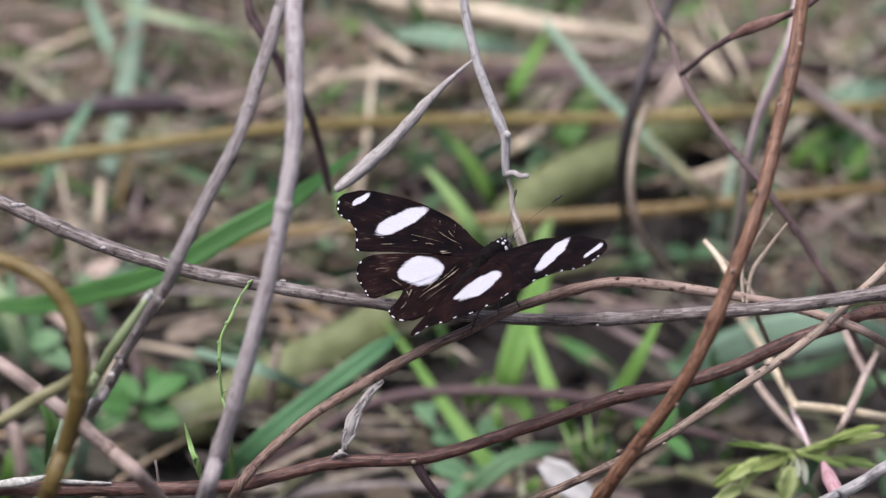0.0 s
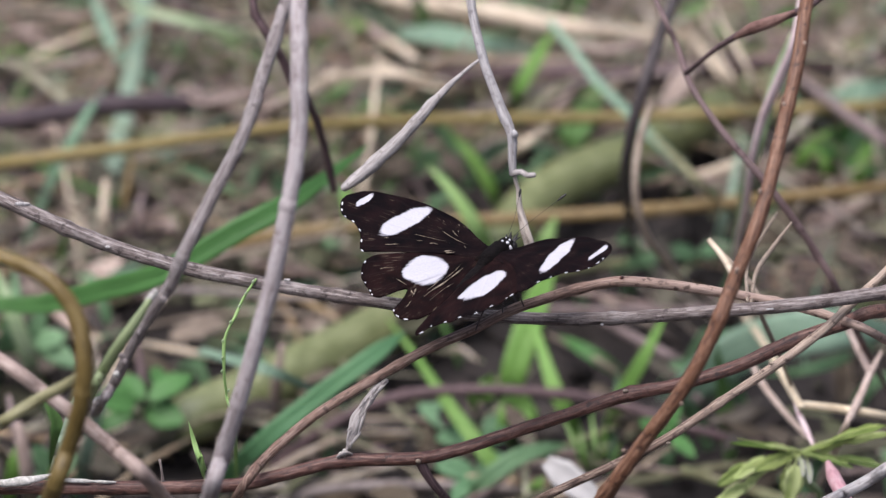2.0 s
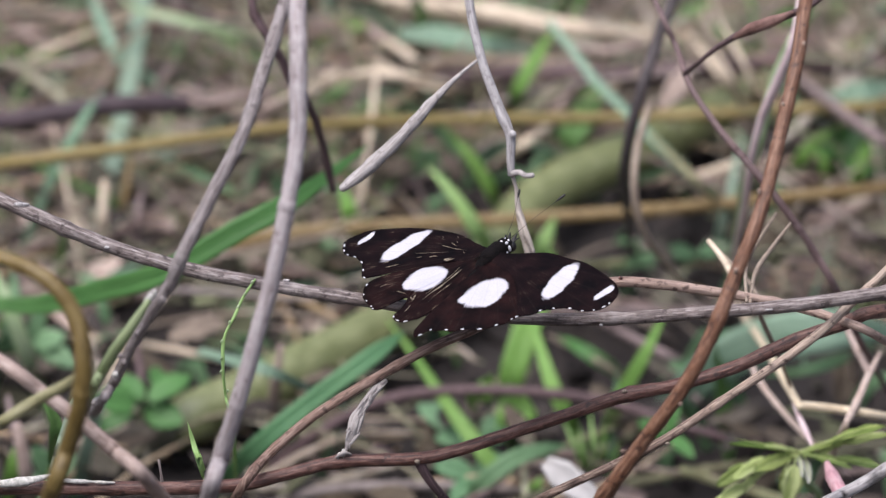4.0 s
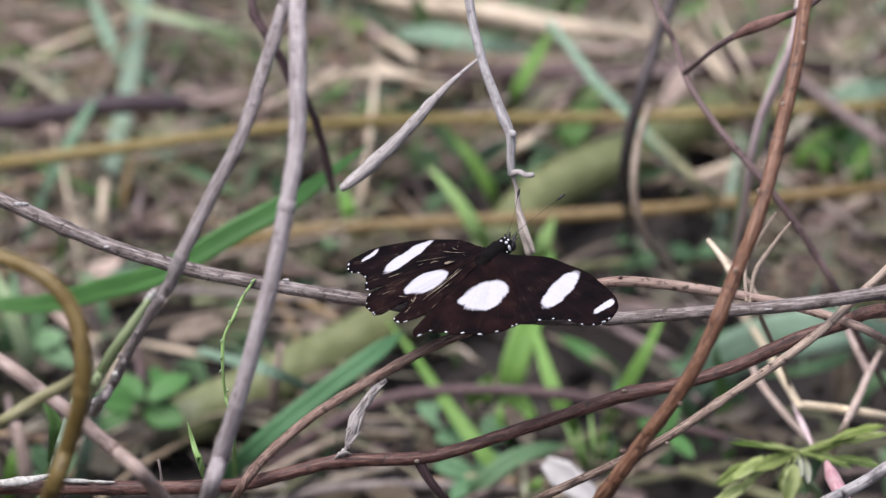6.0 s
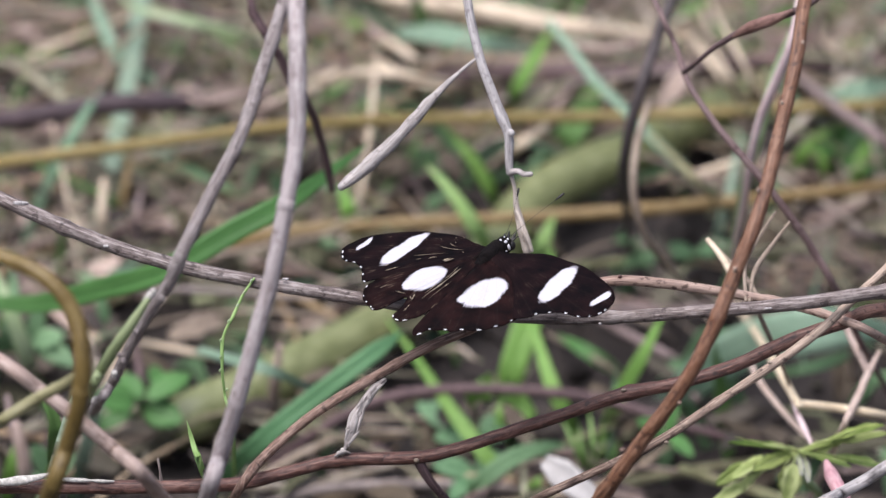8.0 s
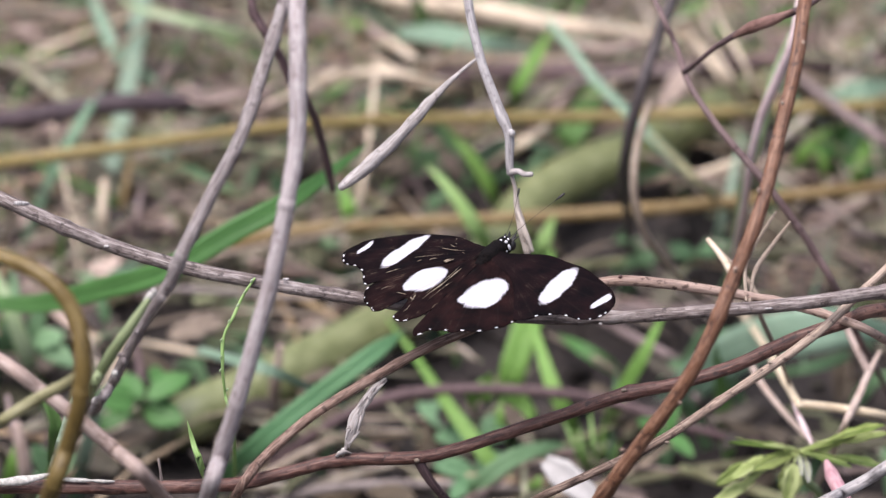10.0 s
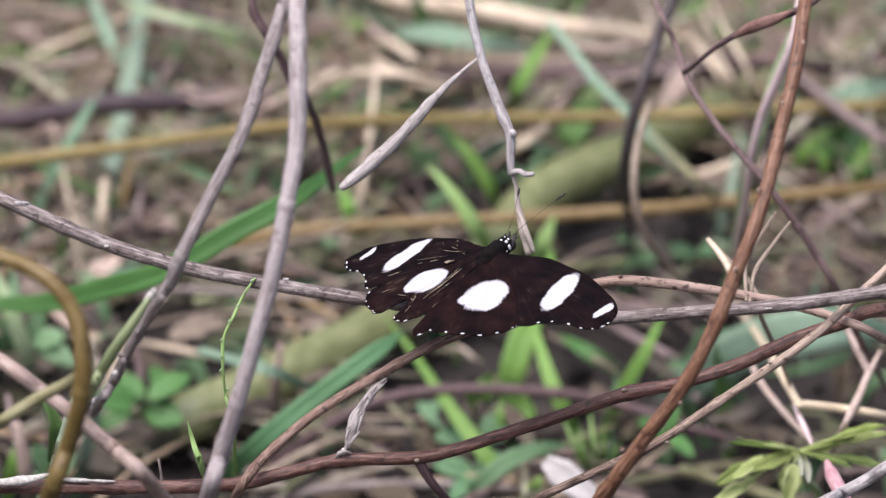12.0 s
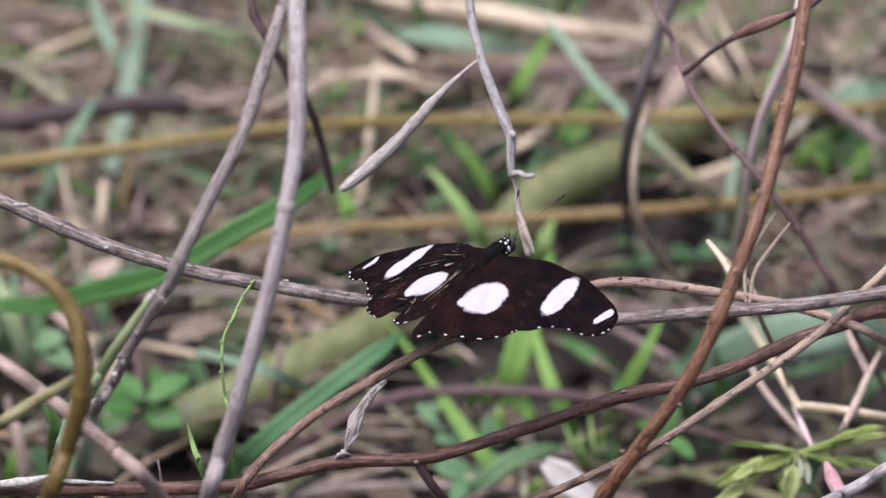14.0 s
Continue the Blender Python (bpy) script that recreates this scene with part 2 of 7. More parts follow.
PAPER = bark("papery_scrap", (0.24, 0.19, 0.16), (0.46, 0.40, 0.35), (0.62, 0.57, 0.52), 0.4, 0.8, 0.4)
GRASS = foliage("grass", (0.11, 0.22, 0.065), (0.20, 0.36, 0.12))
DEEP_GRASS = foliage("deep_grass", (0.065, 0.17, 0.045), (0.115, 0.27, 0.08))
TEAL_GRASS = foliage("teal_grass", (0.10, 0.25, 0.11), (0.18, 0.37, 0.18), 0.5)
BLUE_GRASS = foliage("bluish_grass", (0.21, 0.33, 0.23), (0.33, 0.46, 0.34), 0.5)
MINT = foliage("mint_grass", (0.26, 0.36, 0.27), (0.37, 0.48, 0.36), 0.5)
FRESH = foliage("fresh_grass", (0.16, 0.33, 0.06), (0.30, 0.52, 0.14), passing=0.35)
SPIKE = foliage("pale_spike", (0.24, 0.40, 0.11), (0.40, 0.58, 0.24), 0.5)
STRIP = foliage("dull_green_shoot", (0.22, 0.29, 0.13), (0.42, 0.48, 0.29), 0.5)
MEAD = foliage("meadow_grass", (0.13, 0.27, 0.045), (0.27, 0.46, 0.12), passing=0.35)
TEALWEED = foliage("teal_weed", (0.10, 0.22, 0.10), (0.20, 0.35, 0.19), 0.5)
SAGE = foliage("sage_grass", (0.17, 0.30, 0.19), (0.29, 0.43, 0.29), 0.5)
WEED = foliage("weed_leaf", (0.115, 0.225, 0.11), (0.215, 0.36, 0.19), 0.5)
YOUNG = foliage("young_leaf", (0.085, 0.145, 0.022), (0.43, 0.51, 0.17), 0.55, veins=1400.0, passing=0.12)
DARK_YOUNG = foliage("dark_young_leaf", (0.065, 0.12, 0.018), (0.22, 0.31, 0.075), 0.5, veins=1400.0, passing=0.12)
GREY_BRACT = foliage("grey_bract", (0.26, 0.27, 0.22), (0.46, 0.46, 0.42), 0.7, passing=0.05)
PALE_YOUNG = foliage("pale_young_leaf", (0.27, 0.36, 0.09), (0.62, 0.68, 0.33), 0.55, veins=700.0, passing=0.1)
PALE_SHOOT = foliage("pale_green_shoot", (0.30, 0.42, 0.20), (0.50, 0.58, 0.40), 0.5)
STRAW_LITTER = litter("straw_litter", [(0.06, 0.047, 0.044), (0.27, 0.21, 0.185), (0.20, 0.215, 0.10), (0.40, 0.345, 0.29), (0.22, 0.255, 0.13), (0.55, 0.48, 0.42), (0.33, 0.24, 0.13), (0.34, 0.245, 0.225), (0.13, 0.105, 0.105)])
LEAF_LITTER = litter("leaf_litter", [(0.03, 0.023, 0.02), (0.06, 0.047, 0.04), (0.07, 0.075, 0.034), (0.10, 0.08, 0.07), (0.08, 0.06, 0.036), (0.045, 0.036, 0.035)])
SOIL = soil()
CHITIN = plain("black_chitin", (0.006, 0.005, 0.005), (0.018, 0.015, 0.016), 900.0, 0.45, 0.4)
FUR = plain("dark_fur", (0.003, 0.0025, 0.003), (0.009, 0.007, 0.007), 1500.0, 0.9, 0.1)
LEG = plain("leg", (0.03, 0.022, 0.022), (0.10, 0.08, 0.085), 700.0, 0.5, 0.4)
WHITE = plain("white_scales", (0.60, 0.59, 0.64), (0.74, 0.73, 0.77), 1200.0, 0.7, 0.2)
SCRAP = plain("bleached_scrap", (0.40, 0.385, 0.375), (0.58, 0.56, 0.55), 120.0, 0.7, 0.2)
LICHEN = plain("lichen", (0.30, 0.29, 0.265), (0.62, 0.60, 0.57), 900.0, 0.9, 0.1)
FUZZ = plain("thorax_hair", (0.003, 0.0025, 0.0027), (0.014, 0.009, 0.007), 1500.0, 0.8, 0.15)
TORN = plain("rubbed_scales", (0.07, 0.05, 0.038), (0.40, 0.33, 0.25), 1600.0, 0.8, 0.1)


# ---- building ----
def curve_points(points, step):
    """A smooth line through the points, in steps of about that length, with the share of the way at each."""
    p = [Vector(q) for q in points]
    p = [2 * p[0] - p[1], *p, 2 * p[-1] - p[-2]]
    out, share = [], []
    for i in range(1, len(p) - 2):
        n = max(2, int((p[i + 1] - p[i]).length / step))
        for k in range(n):
            t = k / n
            out.append(0.5 * ((2 * p[i]) + (p[i + 1] - p[i - 1]) * t + (2 * p[i - 1] - 5 * p[i] + 4 * p[i + 1] - p[i + 2]) * t * t
                              + (3 * p[i] - 3 * p[i + 1] + p[i + 2] - p[i - 1]) * t ** 3))
            share.append((i - 1 + t) / (len(p) - 3))
    out.append(p[-2])
    share.append(1.0)
    return out, share


def between(values, s):
    x = s * (len(values) - 1)
    i = min(int(x), len(values) - 2)
    return values[i] + (values[i + 1] - values[i]) * (x - i)


def finish(name, verts, faces, uvs, material, smooth=True):
    data = bpy.data.meshes.new(name)
    data.from_pydata(verts, [], faces)
    if uvs:
        layer = data.uv_layers.new(name="UVMap")
        flat = np.empty(len(data.loops), dtype=np.int32)
        data.loops.foreach_get("vertex_index", flat)
        layer.data.foreach_set("uv", np.array(uvs, dtype=np.float32)[flat].ravel())
    data.materials.append(material)
    if smooth:
        data.shade_smooth()
    return data


def tube_parts(points, radii, sides=10, step=0.002, rough=0.05, knots=0.0, seed=0.0):
    """Rings swept along a smooth line: radii in millimetres, spread along it; rough: unevenness; knots: swollen nodes every so many metres."""
    line, share = curve_points(points, step)
    verts, uvs, faces = [], [], []
    side = None
    length = 0.0
    for i, c in enumerate(line):
        ahead = (line[min(i + 1, len(line) - 1)] - line[max(i - 1, 0)]).normalized()
        if side is None:
            side = ahead.orthogonal().normalized()
        side = (side - ahead * side.dot(ahead)).normalized()
        other = ahead.cross(side)
        if i:
            length += (c - line[i - 1]).length
        r = between(radii, share[i]) * 0.001
        if knots:
            near = abs((length / knots + seed) % 1.0 - 0.5) * knots
            r *= 1.0 + 0.2 * math.exp(-(near / 0.0016) ** 2)
        for k in range(sides):
            a = 2 * math.pi * k / sides
            out = side * math.cos(a) + other * math.sin(a)
            bump = noise.noise(Vector((c.x, c.y, c.z)) * 260 + out * 0.9 + Vector((seed, 0, 0))) \
                + 0.8 * noise.noise(Vector((seed, length * 70, a * 0.3)))
            verts.append(c + out * r * (1 + rough * bump))
            uvs.append((a * 0.002, length))
    n = len(line)
    for i in range(n - 1):
        for k in range(sides):
            a, b = i * sides + k, i * sides + (k + 1) % sides
            faces.append((a, b, b + sides, a + sides))
    for i, end in ((0, -1), (n - 1, 1)):
        tip = line[i] + (line[i] - line[i - end]).normalized() * between(radii, share[i]) * 0.0006
        verts.append(tip)
        uvs.append((0.0, length if end > 0 else 0.0))
        for k in range(sides):
            a, b = i * sides + k, i * sides + (k + 1) % sides
            faces.append((b, a, len(verts) - 1) if end < 0 else (a, b, len(verts) - 1))
    return verts, faces, uvs


def tube(name, points, radii, material, parent=None, label="", **shape):
    verts, faces, uvs = tube_parts(points, radii, **shape)
    ob = new(name, finish(name, verts, faces, uvs, material))
    if parent:
        ob.parent = parent
        tagged(ob, label)
    return ob


def nodes(ob, points, radii, shares, material, label="swollen node", name="node", swell=1.14, half=0.0018):
    """Short swollen rings on a stem at the given shares of its way."""
    line, share = curve_points(points, 0.001)
    for s in shares:
        i = min(range(1, len(line) - 1), key=lambda k: abs(share[k] - s))
        c, ahead = line[i], (line[i + 1] - line[i - 1]).normalized()
        w = between(radii, s)
        tube(name, [c - ahead * half, c - ahead * half * 0.3, c + ahead * half * 0.3, c + ahead * half], [w * 0.98, w * swell, w * swell, w * 0.98], material, ob, label, sides=14, step=0.0006, rough=0.03)


def blade_parts(points, width, fold=0.25, twist=0.0, step=0.006, thick=0.00025, tip=0.5, base=0.75):
    """A grass blade: a folded strip with a thickness, tapering to a point; width in millimetres."""
    line, share = curve_points(points, step)
    verts, uvs, faces = [], [], []
    length = 0.0
    for i, c in enumerate(line):
        ahead = (line[min(i + 1, len(line) - 1)] - line[max(i - 1, 0)]).normalized()
        look_from = Vector((0.15, -0.8, 0.6))
        across = ahead.cross(look_from)
        across = across.normalized() if across.length > 1e-6 else Vector((1, 0, 0))
        across = (Matrix.Rotation(twist * (0.4 + share[i]), 3, ahead) @ across).normalized()
        up = across.cross(ahead).normalized()
        if i:
            length += (c - line[i - 1]).length
        s = share[i]
        w = 0.0005 * width * (base + (1 - base) * min(1, s * 3)) * min(1.0, ((1 - s) / tip) ** 0.7 + 0.03)
        for lift in (0.0, -thick):
            for u in (-1.0, -0.5, 0.0, 0.5, 1.0):
                verts.append(c + across * w * u + up * (fold * w * abs(u) + lift * (1 - 0.6 * abs(u))))
                uvs.append((u * w, length))
    for i in range(len(line) - 1):
        a, b = i * 10, i * 10 + 10
        for k in range(4):
            faces.append((a + k, a + k + 1, b + k + 1, b + k))
            faces.append((a + k + 6, a + k + 5, b + k + 5, b + k + 6))
        faces.append((a + 5, a, b, b + 5))
        faces.append((a + 4, a + 9, b + 9, b + 4))
    return verts, faces, uvs


def leaf_parts(base, along, up, length, width, cup=0.15, droop=0.2, rows=9, crinkle=0.0):
    """An oval leaf from its base point: a curved plate with a midrib fold and a thickness."""
    along, up = Vector(along).normalized(), Vector(up)
    across = along.cross(up).normalized()
    up = across.cross(along)
    verts, uvs, faces = [], [], []
    for i in range(rows):
        s = i / (rows - 1)
        w = width * 0.5 * max(0.03, math.sin(math.pi * min(1, s * 0.92 + 0.06)) ** (0.8 - 0.25 * min(1.0, crinkle)))
        w *= 1.0 + crinkle * 0.3 * noise.noise(Vector((s * 5.0, width * 900, base[0] * 800)))
        c = Vector(base) + along * length * s - up * droop * length * s * s
        for lift in (0.0, -0.0003):
            for u in (-1.0, -0.5, 0.0, 0.5, 1.0):
                wave = 0.05 * width * math.sin(s * 17 + u * 3) + crinkle * 0.16 * width * noise.noise(Vector((s * 4.0, u * 1.6, base[0] * 700)))
                verts.append(c + across * w * u + up * (cup * w * abs(u) + wave * abs(u) + lift))
                uvs.append((u * w, s * length))
    for i in range(rows - 1):
        a, b = i * 10, i * 10 + 10
        for k in range(4):
            faces.append((a + k, a + k + 1, b + k + 1, b + k))
            faces.append((a + k + 6, a + k + 5, b + k + 5, b + k + 6))
        faces.append((a + 5, a, b, b + 5))
        faces.append((a + 4, a + 9, b + 9, b + 4))
    return verts, faces, uvs


def made(name, pieces, material, parent=None, label=""):
    verts, faces, uvs = pieces
    ob = new(name, finish(name, verts, faces, uvs, material))
    if parent:
        ob.parent = parent
        tagged(ob, label)
    return ob


def joined(name, many, material, smooth=True):
    """Many loose pieces in one mesh."""
    verts, faces, uvs = [], [], []
    for v, f, u in many:
        k = len(verts)
        verts += v
        uvs += u
        faces += [tuple(i + k for i in face) for face in f]
    return new(name, finish(name, verts, faces, uvs, material, smooth))


def lump(name, centre, size, material, parent=None, label="", rings=6, sides=10, turn=(0, 0, 0), uneven=0.12):
    """A rounded, uneven lump; size: half axes in millimetres."""
    verts, faces = [], []
    spin = Euler([radians(a) for a in turn]).to_matrix()
    for i in range(rings + 1):
        b = math.pi * i / rings
        for k in range(sides):
            a = 2 * math.pi * k / sides
            d = Vector((math.sin(b) * math.cos(a), math.sin(b) * math.sin(a), math.cos(b)))
            r = 1 + uneven * noise.noise(d * 2.3 + Vector(centre) * 900)
            verts.append(Vector(centre) + spin @ Vector((d.x * size[0], d.y * size[1], d.z * size[2])) * r * 0.001)
    for i in range(rings):
        for k in range(sides):
            a, b = i * sides + k, i * sides + (k + 1) % sides
            faces.append((a, a + sides, b + sides, b))
    uvs = [(v.x, v.z) for v in verts]
    ob = new(name, finish(name, verts, faces, uvs, material))
    if parent:
        ob.parent = parent
        tagged(ob, label)
    return ob


# ---- ground ----
def ground():
    """One sheet to the horizon, fine and uneven where the camera looks, coarse far out."""
    ticks = [-3000, -400, -60, -12, -4, -1.6]
    xs = ticks + [-0.8 + 0.02 * i for i in range(81)] + [-t for t in reversed(ticks)]
    ys = ticks + [-0.7 + 0.02 * i for i in range(101)] + [2.5, 5, 12, 60, 400, 3000]
    verts = []
    for y in ys:
        for x in xs:
            near = max(0.0, 1 - max(abs(x), abs(y - 0.2)) / 1.4)
            z = 0.012 * noise.noise(Vector((x * 9, y * 9, 0))) + 0.007 * noise.noise(Vector((x * 38, y * 38, 3)))
            verts.append((x, y, z * min(1, near * 4) - 0.004))
    w = len(xs)
    faces = [(j * w + i, j * w + i + 1, (j + 1) * w + i + 1, (j + 1) * w + i) for j in range(len(ys) - 1) for i in range(w - 1)]
    ob = new("ground", finish("ground", verts, faces, None, SOIL))
    tagged(ob, "dark brown bare soil under dry litter and grass", "ground", kind="structure")


ground()


def bare(x, y):
    """Patches of open dark soil."""
    return min(math.hypot((x - 0.04) / 0.062, (y - 0.355) / 0.05), math.hypot((x - 0.05) / 0.048, (y - 0.265) / 0.042), math.hypot((x + 0.076) / 0.026, (y - 0.285) / 0.03), math.hypot((x - 0.062) / 0.032, (y - 0.185) / 0.025), math.hypot((x + 0.128) / 0.022, (y - 0.442) / 0.022)) < 1


def straw_litter():
    rng = random.Random(4)
    pieces = []
    for i in range(5200):
        wide = i % 4 == 0
        x, y = (rng.uniform(-1.2, 1.2), rng.uniform(-0.8, 1.6)) if wide else (rng.uniform(-0.26, 0.26), rng.uniform(0.10, 0.66))
        clump = noise.noise(Vector((x * 16, y * 16, 5.0)))
        if not wide and (bare(x, y) and rng.random() > 0.15 or rng.random() > 0.16 + 3.0 * max(0.0, y - 0.26) + 0.7 * clump):
            continue
        z = abs(rng.gauss(0, 0.007)) + 0.001
        a = rng.gauss(0.1, 0.5) if rng.random() < 0.4 else rng.uniform(0, 3.14)
        n = rng.uniform(0.015, 0.09)
        d = Vector((math.cos(a), math.sin(a), rng.gauss(0, 0.06) if wide or i % 4 else rng.uniform(-0.6, 0.6))) * n
        c = Vector((x, y, max(z, abs(d.z) * 0.5)))
        bow = Vector((rng.gauss(0, 0.06), rng.gauss(0, 0.06), rng.gauss(0, 0.05))) * n
        r = rng.choice((0.4, 0.6, 0.8, 1.1, 1.6))
        if r > 0.9 and abs(math.cos(a)) < 0.6 and y < 0.45 and i % 2:
            continue
        pieces.append(tube_parts([c - d * 0.5, c + bow, c + d * 0.5], [r, r, r * 0.6], sides=5, step=0.03, rough=0.05))
    for i in range(2600):
        x, y = rng.uniform(-0.26, 0.26), rng.uniform(0.30, 0.66)
        a, n = rng.gauss(0.0, 0.8), rng.uniform(0.01, 0.05)
        if bare(x, y):
            continue
        d = Vector((math.cos(a), math.sin(a), rng.gauss(0, 0.4))) * n
        c = Vector((x, y, abs(d.z) * 0.5 + abs(rng.gauss(0, 0.008)) + 0.001))
        pieces.append(tube_parts([c - d * 0.5, c + Vector((0, 0, rng.gauss(0, 0.05) * n)), c + d * 0.5], [0.35, 0.5, 0.3], sides=4, step=0.03))
    while len(pieces) < 11000:
        x, y, a, n = rng.gauss(0.0, 0.7), rng.gauss(0.35, 0.7), rng.uniform(0, 3.14), rng.uniform(0.02, 0.09)
        if abs(x) < 0.25 and 0.10 < y < 0.66:
            continue
        d, r = Vector((math.cos(a), math.sin(a), rng.gauss(0, 0.15))) * n, rng.choice((0.5, 0.8, 1.1, 1.6))
        c = Vector((x, y, abs(d.z) * 0.5 + 0.002))
        pieces.append(tube_parts([c - d * 0.5, c + Vector((0, 0, 0.06 * n)), c + d * 0.5], [r, r, r * 0.6], sides=4, step=0.04))
    tagged(joined("straw_litter", pieces, STRAW_LITTER), "loose dry straw and stalks strewn over soil", "straw", kind="stuff")


def leaf_litter():
    rng = random.Random(9)
    pieces = []
    for i in range(2400):
        x, y = (rng.uniform(-1.2, 1.2), rng.uniform(-0.8, 1.6)) if i % 3 == 0 else (rng.uniform(-0.27, 0.27), rng.uniform(0.05, 0.62))
        if bare(x, y) and rng.random() > 0.3:
            continue
        a = rng.uniform(0, 6.28)
        up = Vector((rng.gauss(0, 0.5), rng.gauss(0, 0.5), 1)).normalized()
        n = rng.uniform(0.006, 0.022)
        pieces.append(leaf_parts((x, y, rng.uniform(0.003, 0.02)), (math.cos(a), math.sin(a), rng.gauss(0, 0.25)), up, n,
                                 n * rng.uniform(0.25, 0.6), rng.uniform(-0.5, 0.6), rng.uniform(-0.3, 0.4), rows=5))
    tagged(joined("leaf_litter", pieces, LEAF_LITTER), "brown crumpled dead leaf scraps on soil", "leaf litter", kind="stuff")


def meadow(name, count, material, label, seed, region, size, clear=0.0, flat=1.0):
    rng = random.Random(seed)
    pieces = []
    for i in range(count):
        x, y = rng.uniform(*region[0]), rng.uniform(*region[1])
        if max(abs(x), abs(y - 0.2)) < clear:
            continue
        a = rng.uniform(0, 6.28)
        n = rng.uniform(*size)
        lean = Vector((math.cos(a), math.sin(a), 0)) * n * rng.uniform(0.3, 0.9)
        b = Vector((x, y, -0.003))
        pieces.append(blade_parts([b, b + lean * 0.35 + Vector((0, 0, n * 0.55 * flat)), b + lean + Vector((0, 0, n * flat * rng.uniform(0.3, 0.8)))],
                                  rng.uniform(1.5, 4.5), twist=rng.gauss(0, 0.6), step=0.02))
    tagged(joined(name, pieces, material), label, "grass", kind="stuff")


def clods():
    """Crumbs of dark soil."""
    rng = random.Random(77)
    pieces = []
    for i in range(1500):
        x, y = rng.uniform(-0.24, 0.24), rng.uniform(0.12, 0.60)
        w = rng.choice((0.0012, 0.002, 0.002, 0.003, 0.0045))
        c = Vector((x, y, 0.012 * noise.noise(Vector((x * 9, y * 9, 0))) - 0.002))
        verts = []
        for b in (0.25, 0.75, 1.25, 1.75, 2.3):
            for k in range(6):
                d = Vector((math.sin(b) * math.cos(k * 1.047), math.sin(b) * math.sin(k * 1.047), math.cos(b) * 0.8))
                verts.append(c + d * w * (1 + 0.5 * noise.noise(d * 1.7 + c * 300)))
        faces = [(j * 6 + k, j * 6 + 6 + k, j * 6 + 6 + (k + 1) % 6, j * 6 + (k + 1) % 6) for j in range(4) for k in range(6)] + [tuple(range(6))]
        pieces.append((verts, faces, [(v.x, v.y) for v in verts]))
    tagged(joined("soil_clods", pieces, SOIL), "dark crumbs and clods of damp soil", "soil", kind="stuff")


def tangle(name, count, material, label, category, seed, widths, reach, flat):
    """Fine strands crossing each other at all angles above the litter, thicker towards the back."""
    rng = random.Random(seed)
    pieces = []
    while len(pieces) < count:
        x, y = rng.uniform(-0.19, 0.19), rng.uniform(0.27, 0.56)
        if rng.random() > (y - 0.24) * 3.2 or bare(x, y):
            continue
        n, a = rng.uniform(*reach), rng.uniform(0, 6.28)
        way = Vector((math.cos(a), math.sin(a) * 0.5, rng.uniform(0.15, 1.1) * flat)).normalized() * n
        foot = Vector((x, y, -0.002))
        bow = Vector((rng.gauss(0, 0.12), rng.gauss(0, 0.12), rng.uniform(0.0, 0.16))) * n
        line = [foot, foot + way * 0.5 + bow, foot + way]
        w = rng.uniform(*widths)
        if category == "grass":
            pieces.append(blade_parts(line, w, twist=rng.gauss(0, 0.5), step=0.012))
        else:
            pieces.append(tube_parts(line, [w * 0.5, w * 0.5, w * 0.25], sides=5, step=0.012, rough=0.05))
    tagged(joined(name, pieces, material), label, category, kind="stuff")


def dry_stalks():
    """Loose dry stalks propped in the litter at odd angles."""
    rng = random.Random(31)
    for i in range(64):
        x, y = rng.uniform(-0.18, 0.18), rng.uniform(0.24, 0.56)
        n = rng.uniform(0.05, 0.13)
        if bare(x, y) or bare(x - 0.04, y):
            continue
        a = rng.gauss(0.0, 0.45) if i % 3 else rng.uniform(0.6, 2.6)
        tip = Vector((x + math.cos(a) * n, y + math.sin(a) * n * 0.6, rng.uniform(0.004, 0.035)))
        middle = Vector((x, y, -0.002)).lerp(tip, 0.5) + Vector((0, 0, rng.uniform(0.002, 0.008)))
        w = rng.uniform(0.45, 1.1)
        stem("straw_stalk", "loose dry straw stalk propped in the litter", "straw", [(x, y, -0.002), middle, tip], [w, w, w * 0.6], rng.choice((STRAW, STRAW, TAN_BARK, DUSK_BARK)),
             "dry stalks in the litter", sides=6, step=0.006)


def stem(name, label, category, points, radii, material, group="", joints=(), **shape):
    ob = tube(name, points, radii, material, **shape)
    nodes(ob, points, radii, joints, material)
    return tagged(ob, label, category, group)


straw_litter()
leaf_litter()
clods()
dry_stalks()
tangle("straw_tangle", 620, STRAW_LITTER, "thin dry stalks tangled above the litter", "straw", 61, (0.6, 1.9), (0.02, 0.07), 0.8)
tangle("grass_tangle", 150, SAGE, "thin dull green grass tangled in the litter", "grass", 62, (1.2, 3.0), (0.02, 0.06), 0.9)
tangle("green_tangle", 170, GRASS, "thin green grass growing through the litter", "grass", 63, (1.2, 3.0), (0.02, 0.06), 0.9)
meadow("low_grass", 130, WEED, "low green grass shoots growing through dry litter", 12, ((-0.27, 0.27), (0.16, 0.50)), (0.012, 0.045))
meadow("sparse_grass", 420, WEED, "thin green grass lying in dry litter", 22, ((-0.27, 0.27), (0.38, 0.68)), (0.008, 0.028), flat=0.6)
meadow("far_grass", 1100, GRASS, "green grass growing thinly over littered ground", 13, ((-1.2, 1.2), (0.72, 1.7)), (0.05, 0.16))
meadow("field_grass", 4200, DEEP_GRASS, "rough grass spread round the thicket", 14, ((-3.5, 3.5), (-3.2, 4.0)), (0.04, 0.12), clear=0.5)
